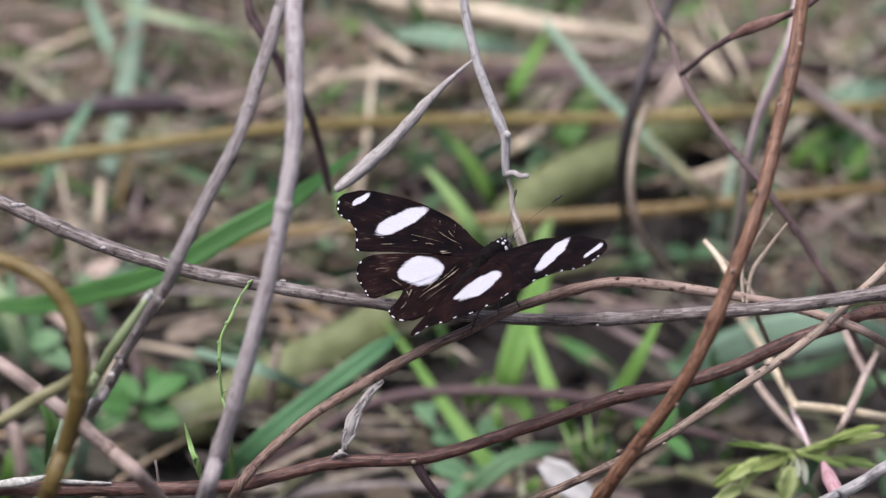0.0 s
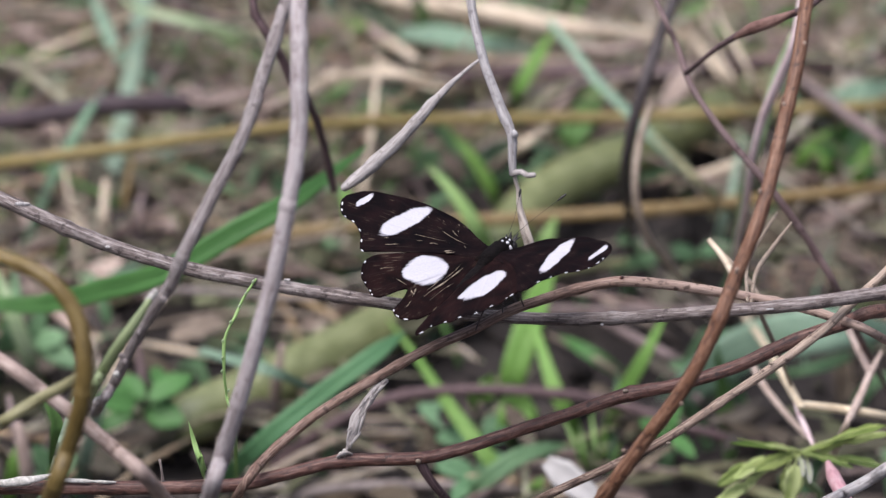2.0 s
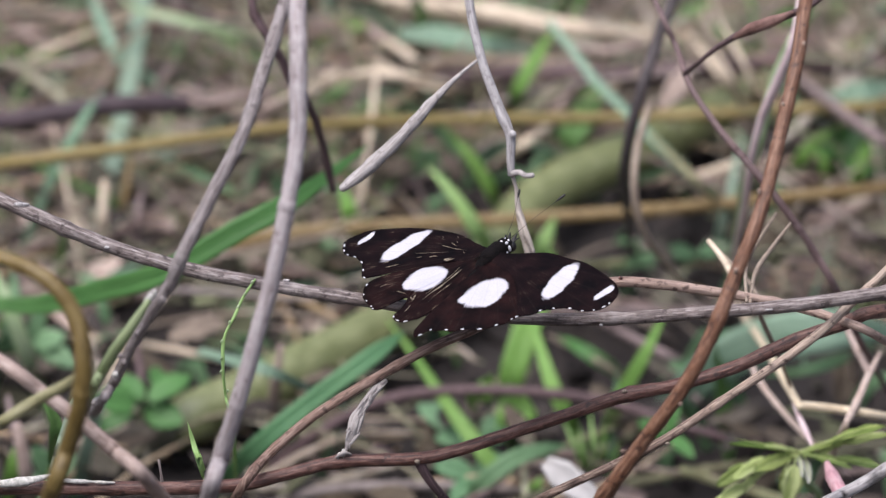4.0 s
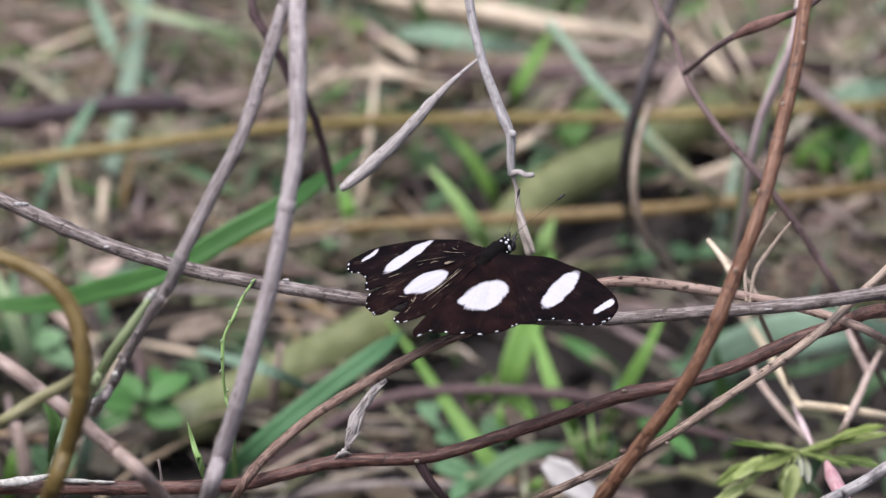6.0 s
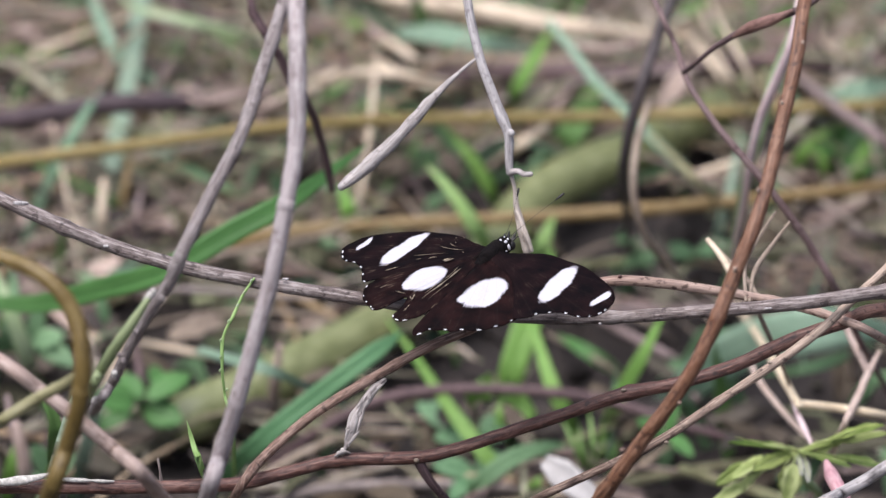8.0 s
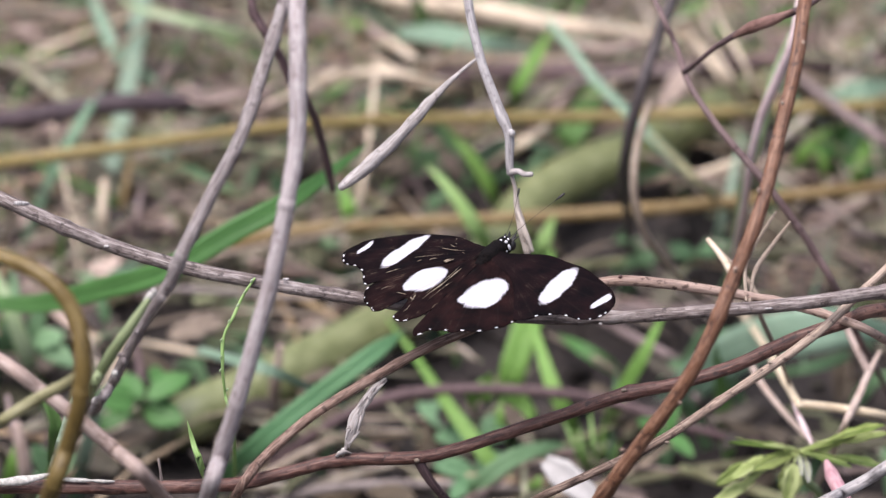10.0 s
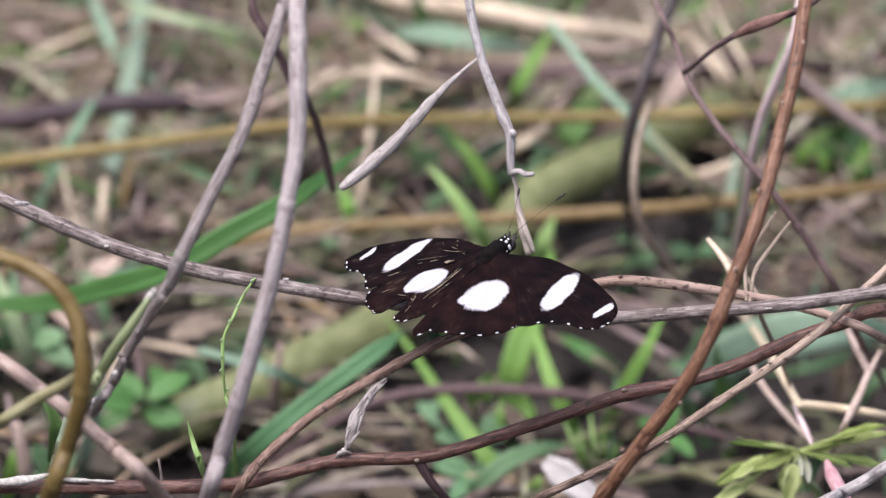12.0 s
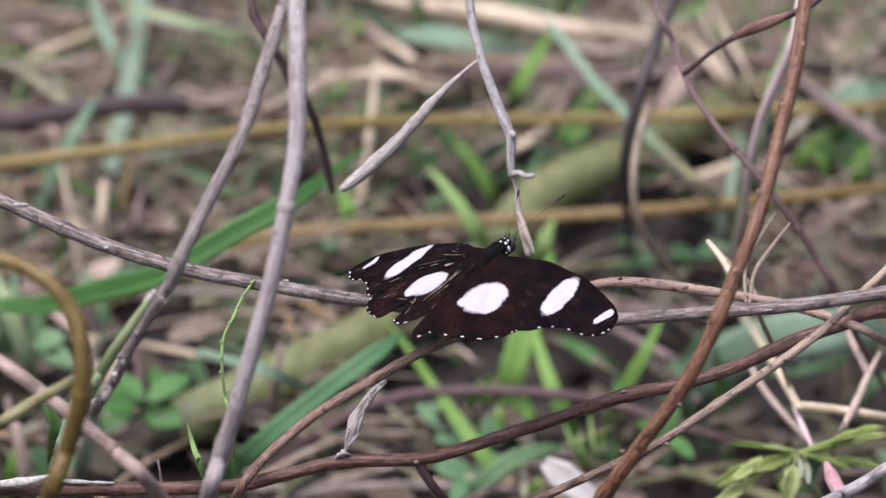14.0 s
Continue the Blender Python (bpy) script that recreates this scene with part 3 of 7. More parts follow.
meadow("field_straw", 6000, STRAW_LITTER, "dry flattened straw grass round the thicket", 15, ((-3.5, 3.5), (-3.2, 4.0)), (0.05, 0.16), clear=0.5, flat=0.15)


# ---- canes and stems lying on the ground ----
stem("green_cane", "thick pale green cane lying across the litter", "cane",
     [(-0.0777, 0.2264, 0.01), (-0.0703, 0.2315, 0.012), (-0.0569, 0.2416, 0.013), (-0.0426, 0.2531, 0.014), (-0.0153, 0.2801, 0.014), (0.0109, 0.3126, 0.014), (0.0294, 0.3507, 0.016), (0.0583, 0.379, 0.016), (0.0933, 0.4182, 0.012), (0.1345, 0.4576, 0.008), (0.1786, 0.4998, 0.005)],
     [6.6, 7.4, 7.5, 7.6, 7.6, 7.6, 7.6, 7.4, 6.8, 6.0, 5.4], GREEN_CANE, joints=(0.22, 0.45, 0.72, 0.9), sides=20, rough=0.006, seed=0.3)
stem("cane", "long ochre cane lying over dry straw", "cane",
     [(-0.1835, 0.3839, 0), (-0.1289, 0.3239, 0.042), (-0.0877, 0.324, 0.048), (-0.0436, 0.339, 0.046), (0.0027, 0.3611, 0.036), (0.053, 0.3732, 0.03), (0.1035, 0.378, 0.03), (0.132, 0.3837, 0.028), (0.2012, 0.4399, 0)],
     [1.7, 1.8, 1.8, 1.8, 1.8, 1.8, 1.7], OCHRE, joints=(0.17, 0.33, 0.52, 0.7, 0.85), rough=0.03)
stem("cane", "ochre cane half buried in litter and grass", "cane",
     [(-0.0804, 0.3315, 0.003), (-0.0584, 0.3195, 0.018), (-0.0369, 0.3166, 0.024), (0.0125, 0.3153, 0.028), (0.0519, 0.3164, 0.03), (0.085, 0.3224, 0.03), (0.13, 0.3381, 0.026), (0.1804, 0.3854, 0.005)],
     [1.5, 1.9, 1.9, 2.0, 2.0, 1.8, 1.6], AMBER, joints=(0.2, 0.42, 0.6, 0.8), rough=0.03)
stem("fallen_branch", "purplish brown fallen branch lying on litter", "branch",
     [(-0.1769, 0.4151, 0), (-0.1307, 0.3597, 0.036), (-0.1003, 0.3549, 0.044), (-0.0822, 0.3599, 0.042), (-0.0735, 0.371, 0.036), (-0.0646, 0.4406, -0.002)],
     [2.2, 2.9, 3.1, 2.9, 2.2, 0.8], SHADE_BARK, joints=(0.3, 0.6), rough=0.05)
stem("fallen_branch", "mauve brown fallen branch under straw", "branch",
     [(-0.0284, 0.4453, -0.002), (-0.0144, 0.4216, 0.014), (0.0198, 0.4222, 0.018), (0.0573, 0.4178, 0.02), (0.0968, 0.4256, 0.02), (0.1342, 0.4264, 0.018), (0.1848, 0.4542, 0)], [1.6, 2.2, 3.0, 3.0, 2.6, 2.6, 2.0], PLUM_BARK, joints=(0.3, 0.55, 0.8), rough=0.05)
stem("fallen_twig", "dull purple fallen twig arching close to soil", "twig",
     [(-0.0501, 0.2187, 0.002), (-0.0356, 0.2156, 0.016), (-0.0197, 0.2187, 0.024), (-0.0006, 0.2221, 0.026), (0.0248, 0.2215, 0.026), (0.0471, 0.222, 0.022), (0.0741, 0.2156, 0.016), (0.1017, 0.2246, 0.004)],
     [1.2, 1.5, 1.6, 1.6, 1.6, 1.5, 1.2], PLUM_BARK, joints=(0.35, 0.62), rough=0.05)
stem("fallen_twig", "dull mauve twig half sunk in dark soil", "twig",
     [(-0.0561, 0.1992, -0), (-0.0354, 0.1974, 0.008), (-0.0133, 0.1939, 0.012), (0.012, 0.1959, 0.01), (0.0342, 0.2003, 0.004), (0.0501, 0.1992, -0)], [1.0, 1.5, 1.6, 1.5, 1.2, 0.8], DUSK_BARK, joints=(0.4, 0.7), rough=0.06)
stem("straw", "broad bleached straw blade lying on litter", "straw",
     [(-0.0394, 0.5054, 0.01), (-0.0163, 0.4623, 0.022), (0.0114, 0.4469, 0.026), (0.037, 0.4368, 0.026), (0.0629, 0.4421, 0.02), (0.0896, 0.4613, 0.006)],
     [0.8, 2.2, 3.0, 3.0, 1.8, 0.5], STRAW, rough=0.05)
stem("straw_stalk", "kinked pale straw stalk bent over the soil", "straw",
     [(0.084, 0.3253, -0.003), (0.0874, 0.2141, 0.0492), (0.0905, 0.1492, 0.0769), (0.0927, 0.0792, 0.1079), (0.0939, 0.0792, 0.1074), (0.1033, 0.0828, 0.104), (0.1167, 0.0884, 0.0981), (0.14, 0.1367, 0.063), (0.1785, 0.2207, -0.003)],
     [0.9, 1.0, 1.1, 1.1, 1.2, 1.2, 1.1, 0.9], PALE_STRAW, rough=0.04)
stem("straw_stalk", "thin tan straw stalk slanting into the soil", "straw",
     [(0.083, 0.1657, 0.0703), (0.0867, 0.1469, 0.0722), (0.0936, 0.1258, 0.074), (0.0989, 0.1085, 0.0774), (0.1145, 0.2207, -0.003)], [0.7, 0.8, 0.8, 0.6], PALE_TAN, rough=0.04)


stem("straw_stalk", "pale straw stalk standing with a bent foot", "straw",
     [(-0.0158, 0.3569, -0.002), (-0.0224, 0.3455, 0.008), (-0.026, 0.3432, 0.012), (-0.0239, 0.3452, 0.022), (-0.022, 0.3545, 0.032), (-0.0207, 0.3676, 0.04), (-0.0195, 0.3828, 0.045)], [0.6, 0.8, 1.0, 1.0, 1.0, 0.9, 0.5], STRAW, rough=0.05)
for points in ([(-0.0855, 0.4488, -0.001), (-0.0758, 0.3669, 0.04), (-0.0712, 0.3545, 0.045), (-0.0589, 0.3599, 0.045), (-0.0442, 0.3773, 0.04), (-0.0285, 0.4632, -0.001)], [(-0.0608, 0.4257, -0.001), (-0.0537, 0.35, 0.045), (-0.0472, 0.3558, 0.045), (-0.0387, 0.4435, -0.001)]):
    stem("straw_stalk", "dull kinked stalk lying over the fallen branch", "straw", points, [0.4, 0.85, 0.85, 0.5], PINK_TAN, rough=0.08)
for points in ([(-0.0387, 0.4417, -0.001), (-0.0244, 0.3996, 0.03), (-0.0041, 0.3961, 0.03), (0.0131, 0.4435, -0.001)], [(-0.0253, 0.4888, -0.001), (-0.0109, 0.412, 0.03), (0.0028, 0.4488, -0.001)], [(-0.0592, 0.4293, -0.001), (-0.0443, 0.3766, 0.035), (-0.0284, 0.4524, -0.001)],
               [(-0.1327, 0.4596, -0.001), (-0.1135, 0.4242, 0.02), (-0.0999, 0.4668, -0.001)], [(0.0731, 0.4924, -0.001), (0.0791, 0.4102, 0.03), (0.0873, 0.3982, 0.025), (0.0954, 0.424, -0.001)], [(0.1148, 0.4814, -0.001), (0.1221, 0.4193, 0.025), (0.1322, 0.4596, -0.001)],
               [(-0.1177, 0.3891, -0.001), (-0.1071, 0.3392, 0.012), (-0.1178, 0.3484, -0.001)], [(0.0129, 0.396, -0.001), (0.0244, 0.3581, 0.03), (0.0372, 0.431, -0.001)]):
    stem("straw_stalk", "tan straw stalk lying among litter", "straw", points, [0.8, 1.4, 1.3, 0.7], STRAW, "dry stalks in the litter", rough=0.06)


for points in ([(0.0761, 0.511, -0.001), (0.0789, 0.4316, 0.03), (0.0821, 0.3992, 0.036), (0.0869, 0.3874, 0.03), (0.0929, 0.4257, -0.001)], [(0.0684, 0.4047, -0.001), (0.0704, 0.3606, 0.02), (0.0755, 0.3348, 0.026), (0.0834, 0.3636, -0.001)],
               [(0.0761, 0.3737, -0.001), (0.081, 0.3495, 0.018), (0.0887, 0.3561, 0.02), (0.0963, 0.3995, -0.001)], [(0.1012, 0.3451, -0.001), (0.1105, 0.3331, 0.014), (0.1225, 0.3439, 0.016), (0.1384, 0.3891, -0.001)],
               [(0.0563, 0.3551, -0.001), (0.044, 0.3259, 0.012), (0.034, 0.316, 0.012), (0.0259, 0.3285, -0.001)], [(0.0281, 0.3007, -0.001), (0.0368, 0.2768, 0.008), (0.0463, 0.263, 0.01), (0.0562, 0.2671, -0.001)], [(0.0375, 0.3285, -0.001), (0.0469, 0.2964, 0.012), (0.0581, 0.2835, 0.012), (0.0682, 0.2926, -0.001)], [(-0.0142, 0.3857, -0.001), (-0.0073, 0.3389, 0.016), (0.0026, 0.3223, 0.016), (0.0093, 0.3384, -0.001)]):
    stem("straw_stalk", "thin dull tan stalk crossing the litter", "straw", points, [0.4, 0.75, 0.75, 0.4], TAN_BARK, "dry stalks in the litter", rough=0.06)


stem("straw_stalk", "pale straw stalk standing in litter", "straw", [(-0.0981, 0.3402, -0.002), (-0.0996, 0.3328, 0.01), (-0.1, 0.332, 0.02), (-0.0994, 0.3387, 0.028)], [0.8, 1.5, 1.6, 1.0], STRAW, "dry stalks in the litter", rough=0.08)
stem("straw_stalk", "brown stalk standing in litter", "straw", [(-0.0969, 0.3502, -0.002), (-0.0952, 0.3426, 0.012), (-0.0935, 0.3452, 0.022), (-0.0922, 0.3515, 0.028)], [0.7, 1.1, 1.1, 0.7], AMBER, "dry stalks in the litter", rough=0.08)
stem("straw_stalk", "grey stalk lying in litter", "straw", [(-0.0914, 0.3402, -0.002), (-0.0903, 0.3326, 0.012), (-0.0897, 0.3353, 0.02), (-0.0886, 0.3488, 0.02)], [0.6, 1.0, 1.0, 0.5], MAUVE_BARK, "dry stalks in the litter", rough=0.08)
stem("straw_stalk", "broad pinkish straw lying in litter", "straw", [(-0.1346, 0.3907, 0.004), (-0.129, 0.3646, 0.012), (-0.1241, 0.3423, 0.016), (-0.1205, 0.3328, 0.01), (-0.119, 0.3369, -0.002)], [1.0, 2.0, 2.2, 1.8, 0.8], PINK_TAN, "dry stalks in the litter", rough=0.08)
stem("straw_stalk", "thin tan straw crossing litter", "straw", [(-0.1213, 0.3535, -0.001), (-0.1122, 0.3433, 0.012), (-0.1042, 0.3532, 0.014), (-0.0973, 0.3868, 0)], [0.5, 0.9, 0.9, 0.5], STRAW, "dry stalks in the litter", rough=0.08)
stem("straw_stalk", "crooked tan straw lying in litter", "straw", [(-0.1266, 0.4796, 0), (-0.1132, 0.4575, 0.016), (-0.1037, 0.461, 0.02), (-0.098, 0.5167, 0)], [0.6, 1.1, 1.1, 0.6], TAN_BARK, "dry stalks in the litter", rough=0.08)
stem("straw_stalk", "pinkish stalk lying in litter", "straw", [(-0.1406, 0.4796, 0), (-0.1249, 0.4485, 0.014), (-0.1111, 0.4468, 0.012), (-0.0986, 0.4543, 0)], [0.6, 1.2, 1.2, 0.6], PINK_TAN, "dry stalks in the litter", rough=0.08)
stem("straw_stalk", "tan straw lying in litter", "straw", [(-0.1088, 0.424, 0), (-0.1044, 0.4145, 0.016), (-0.1005, 0.425, 0.02), (-0.1021, 0.4796, 0)], [0.6, 1.1, 1.1, 0.5], PINK_TAN, "dry stalks in the litter", rough=0.08)
stem("straw_stalk", "pinkish grey straw slanting through litter", "straw", [(-0.0306, 0.4943, 0), (-0.0223, 0.4531, 0.016), (-0.0144, 0.4339, 0.02), (-0.0067, 0.4294, 0.016), (0.001, 0.4471, 0)], [0.7, 1.5, 1.6, 1.4, 0.6], PINK_TAN, "dry stalks in the litter", rough=0.08)
stem("straw_stalk", "pinkish grey straw slanting through litter", "straw", [(-0.0251, 0.4669, 0), (-0.0178, 0.4258, 0.018), (-0.0092, 0.4136, 0.02), (0.001, 0.4116, 0.018), (0.0131, 0.4392, 0)], [0.7, 1.4, 1.5, 1.3, 0.6], STRAW, "dry stalks in the litter", rough=0.08)
stem("straw_stalk", "tan straw slanting through litter", "straw", [(-0.0346, 0.4615, 0), (-0.0293, 0.4145, 0.016), (-0.0244, 0.3972, 0.012), (-0.022, 0.4047, 0)], [0.5, 0.9, 0.9, 0.5], TAN_BARK, "dry stalks in the litter", rough=0.08)
stem("straw_stalk", "pale straw lying over the fallen branch", "straw", [(-0.0455, 0.4346, 0), (-0.0398, 0.4108, 0.02), (-0.0296, 0.415, 0.022), (-0.0198, 0.4535, 0)], [0.7, 1.4, 1.3, 0.6], STRAW, "dry stalks in the litter", rough=0.08)
stem("straw_stalk", "tan stalk behind the dangling twig", "straw", [(0.025, 0.4152, 0), (0.0307, 0.3988, 0.016), (0.0366, 0.4002, 0.022), (0.0427, 0.455, 0)], [0.5, 1.0, 1.1, 0.6], PINK_TAN, "dry stalks in the litter", rough=0.08)
stem("straw_stalk", "tan stalk behind the dangling twig", "straw", [(0.0099, 0.4082, 0), (0.0142, 0.3937, 0.014), (0.0163, 0.4039, 0.018), (0.021, 0.4507, 0)], [0.5, 1.0, 1.0, 0.5], TAN_BARK, "dry stalks in the litter", rough=0.08)
stem("straw_stalk", "pale straw lying far back", "straw", [(-0.0253, 0.4962, 0), (-0.0111, 0.4692, 0.014), (0.0028, 0.4648, 0.012), (0.0115, 0.4796, 0)], [0.6, 1.3, 1.3, 0.6], PALE_STRAW, "dry stalks in the litter", rough=0.08)
stem("straw_stalk", "pale tan stalk lying beyond the rusty stem", "straw", [(0.1113, 0.4833, 0), (0.1179, 0.4386, 0.018), (0.1244, 0.4293, 0.018), (0.1344, 0.4507, 0)], [0.7, 1.5, 1.5, 0.7], STRAW, "dry stalks in the litter", rough=0.08)
stem("straw_stalk", "thin pale tendril hanging in litter", "straw", [(0.0801, 0.5055, 0), (0.08, 0.4298, 0.03), (0.0818, 0.4011, 0.036), (0.0861, 0.3836, 0.036), (0.0919, 0.4311, 0)], [0.4, 0.75, 0.8, 0.7, 0.4], STRAW, "dry stalks in the litter", rough=0.08)
stem("straw_stalk", "thin pale tendril hanging in litter", "straw", [(0.0801, 0.4943, 0), (0.0758, 0.4356, 0.022), (0.0741, 0.4213, 0.022), (0.0702, 0.4471, 0)], [0.4, 0.8, 0.8, 0.4], TAN_BARK, "dry stalks in the litter", rough=0.08)
stem("straw_stalk", "greyish straw lying beyond the stems", "straw", [(0.1013, 0.3468, 0), (0.1107, 0.3376, 0.012), (0.121, 0.3465, 0.014), (0.1382, 0.3857, 0)], [0.7, 1.5, 1.5, 0.7], MAUVE_BARK, "dry stalks in the litter", rough=0.08)
stem("straw_stalk", "pale straw lying beyond the stems", "straw", [(0.1156, 0.371, 0), (0.1231, 0.3554, 0.012), (0.1345, 0.3785, 0)], [0.5, 1.0, 0.6], STRAW, "dry stalks in the litter", rough=0.08)
stem("straw_stalk", "tan straw under the pink stem", "straw", [(0.0728, 0.3789, 0), (0.0789, 0.362, 0.014), (0.0867, 0.3685, 0.014), (0.0929, 0.3978, 0)], [0.6, 1.2, 1.2, 0.6], TAN_BARK, "dry stalks in the litter", rough=0.08)
stem("straw_stalk", "mauve straw slanting behind crossing twigs", "straw", [(0.0438, 0.3072, 0), (0.053, 0.2765, 0.012), (0.0641, 0.2617, 0.014), (0.0759, 0.2734, 0)], [0.6, 1.3, 1.4, 0.7], MAUVE_BARK, "dry stalks in the litter", rough=0.08)
stem("straw_stalk", "tan stalk leaning behind crossing twigs", "straw", [(0.0563, 0.3535, 0), (0.0606, 0.326, 0.012), (0.066, 0.311, 0.014), (0.073, 0.3203, 0)], [0.5, 1.0, 1.0, 0.5], MAUVE_BARK, "dry stalks in the litter", rough=0.08)
stem("straw_stalk", "pinkish stalk behind crossing twigs", "straw", [(0.1179, 0.2655, 0), (0.1166, 0.2541, 0.02), (0.1151, 0.253, 0.03), (0.1153, 0.3203, 0)], [0.5, 1.0, 1.1, 0.6], PINK_TAN, "dry stalks in the litter", rough=0.08)
stem("straw_stalk", "mauve grey stump of stalk by the soil", "straw", [(0.0701, 0.2687, 0), (0.072, 0.2424, 0.012), (0.0754, 0.2529, 0)], [0.8, 1.6, 0.9], MAUVE_BARK, "dry stalks in the litter", rough=0.08)
stem("straw_stalk", "pale mauve stalk standing behind the pale stem", "straw", [(-0.0497, 0.2469, -0.002), (-0.0483, 0.2311, 0.016), (-0.0471, 0.2232, 0.03), (-0.0457, 0.2235, 0.04)], [1.0, 1.7, 1.6, 0.9], PINK_TAN, "dry stalks in the litter", rough=0.08)
stem("straw_stalk", "bleached straw leaning at the thicket edge", "straw", [(-0.1135, 0.204, -0.002), (-0.1163, 0.1893, 0.02), (-0.119, 0.1875, 0.034), (-0.1213, 0.1958, 0.04)], [0.8, 1.5, 1.4, 0.7], MAUVE_BARK, "dry stalks in the litter", rough=0.08)
stem("straw_stalk", "dull stalk sunk in the dark corner", "straw", [(-0.1177, 0.2657, -0.002), (-0.1051, 0.242, 0.01), (-0.0939, 0.2422, 0.008), (-0.0848, 0.2547, -0.002)], [0.6, 1.0, 1.0, 0.6], DARK_BARK, "dry stalks in the litter", rough=0.08)
stem("straw_stalk", "mauve stalk behind the leaning stem", "straw", [(-0.0841, 0.2407, -0.002), (-0.0852, 0.2328, 0.014), (-0.0862, 0.2413, 0.022), (-0.0883, 0.2534, 0.026)], [0.5, 0.9, 1.0, 0.6], PLUM_BARK, "dry stalks in the litter", rough=0.08)


def dead_leaf(label, a, b, width, up, material):
    a, b = Vector(a), Vector(b)
    ob = made("dead_leaf", leaf_parts(a, b - a, up, (b - a).length, width * 0.001, 0.5, 0.25, rows=11, crinkle=1.2), material)
    ridge = Vector((0, -0.0002, 0.0002))
    tube("midrib", [a, a.lerp(b, 0.5) + ridge, b], [0.3, 0.25, 0.1], material, ob, sides=5, step=0.004)
    return tagged(ob, label, "leaf", "dead leaves in the litter")


dead_leaf("pale pinkish dead leaf curled in litter", (-0.1125, 0.2894, 0.012), (-0.1075, 0.282, 0.014), 5, (0.4, -0.6, 0.6), PALE_TAN)
dead_leaf("pale dead leaf folded in litter", (-0.1042, 0.3062, 0.012), (-0.0951, 0.3072, 0.02), 6, (-0.2, -0.7, 0.7), PALE_TAN)
dead_leaf("pinkish dead leaf lying in litter", (-0.1055, 0.2921, 0.006), (-0.1022, 0.2882, 0.014), 7, (0.3, -0.5, 0.8), PINK_TAN)
dead_leaf("tan dead leaf lying in litter", (-0.1233, 0.3264, 0.006), (-0.1156, 0.303, 0.012), 9, (0, -0.5, 0.9), PINK_TAN)
dead_leaf("tan dead leaf half under the green cane", (-0.0789, 0.2814, 0.0080), (-0.0639, 0.2827, 0.0140), 5.5, (0, -0.6, 0.8), TAN_BARK)
dead_leaf("brown dead leaf lying on soil", (0.049, 0.2277, 0.004), (0.0584, 0.224, 0.01), 9, (0, -0.5, 0.9), PLUM_BARK)
dead_leaf("dull dead leaf at the foot of grass", (-0.0229, 0.2153, 0.006), (-0.015, 0.2148, 0.01), 8, (0.1, -0.5, 0.9), PLUM_BARK)
dead_leaf("pale withered leaf hanging over the cane", (0.0722, 0.3930, 0.0360), (0.0662, 0.3805, 0.0300), 6.5, (0.4, -0.8, 0.4), PALE_TAN)
dead_leaf("tan dead leaf lying among stalks", (-0.0893, 0.3514, 0.006), (-0.0806, 0.3443, 0.012), 8, (0.1, -0.5, 0.9), PALE_TAN)
dead_leaf("tan dead leaf lying among stalks", (0.1082, 0.4505, 0.008), (0.1144, 0.4324, 0.012), 8, (0.1, -0.5, 0.9), PALE_TAN)


# ---- foreground and middle twigs ----
def twig(label, points, radii, material, name="twig", category="twig", joints=(), **shape):
    shape.setdefault("step", 0.0015)
    shape.setdefault("sides", 16)
    shape.setdefault("rough", 0.085)
    ob = tube(name, points, radii, material, **shape)
    nodes(ob, points, radii, joints, material, "ringed leaf scar", "leaf_scar", 1.07, 0.0014)
    return tagged(ob, label, category)


def nub(where, size, parent, material=TAN_BARK, label="pale bud scar", name="bud_scar", turn=(0, 0, 0)):
    lump(name, where, [a * 0.8 for a in size], material, parent, label, turn=turn, uneven=0.5)


perch = twig("weathered grey-brown twig sagging under the butterfly",
             [(-0.2517, 0.1484, 0.1852), (-0.1842, 0.0624, 0.2171), (-0.1394, 0.0305, 0.2128), (-0.1107, 0.0167, 0.205), (-0.0846, 0.0111, 0.1953), (-0.0641, 0.008, 0.19), (-0.0415, 0.0058, 0.1862), (-0.0189, 0.0049, 0.1826), (0.0023, 0.0051, 0.1789), (0.0249, 0.0035, 0.1781), (0.0432, 0.0001, 0.1803), (0.0628, -0.0027, 0.1835), (0.0845, -0.0035, 0.1859), (0.1103, -0.0019, 0.1889), (0.1511, 0.0145, 0.1852), (0.2289, 0.1315, 0.1103), (0.3292, 0.3847, -0.0735)],
             [1.86, 1.86, 1.77, 1.77, 1.86, 1.77, 1.67, 1.63, 1.63, 1.58, 1.58, 1.58, 1.63, 1.77, 1.77, 1.86, 1.86], GREY_BARK, knots=0.07, seed=0.35)
for spot, size in zip([(-0.0842, 0.009, 0.1956), (-0.0394, 0.0049, 0.1885), (0.0392, -0.0016, 0.1794), (0.0809, -0.0057, 0.1862), (-0.1056, 0.0143, 0.2049)], ((0.9, 0.5, 0.5), (1.1, 0.5, 0.4), (0.5, 0.4, 0.4), (1.3, 0.4, 0.4), (2.6, 0.5, 0.9))):
    nub(spot, size, perch, ASH_BARK)

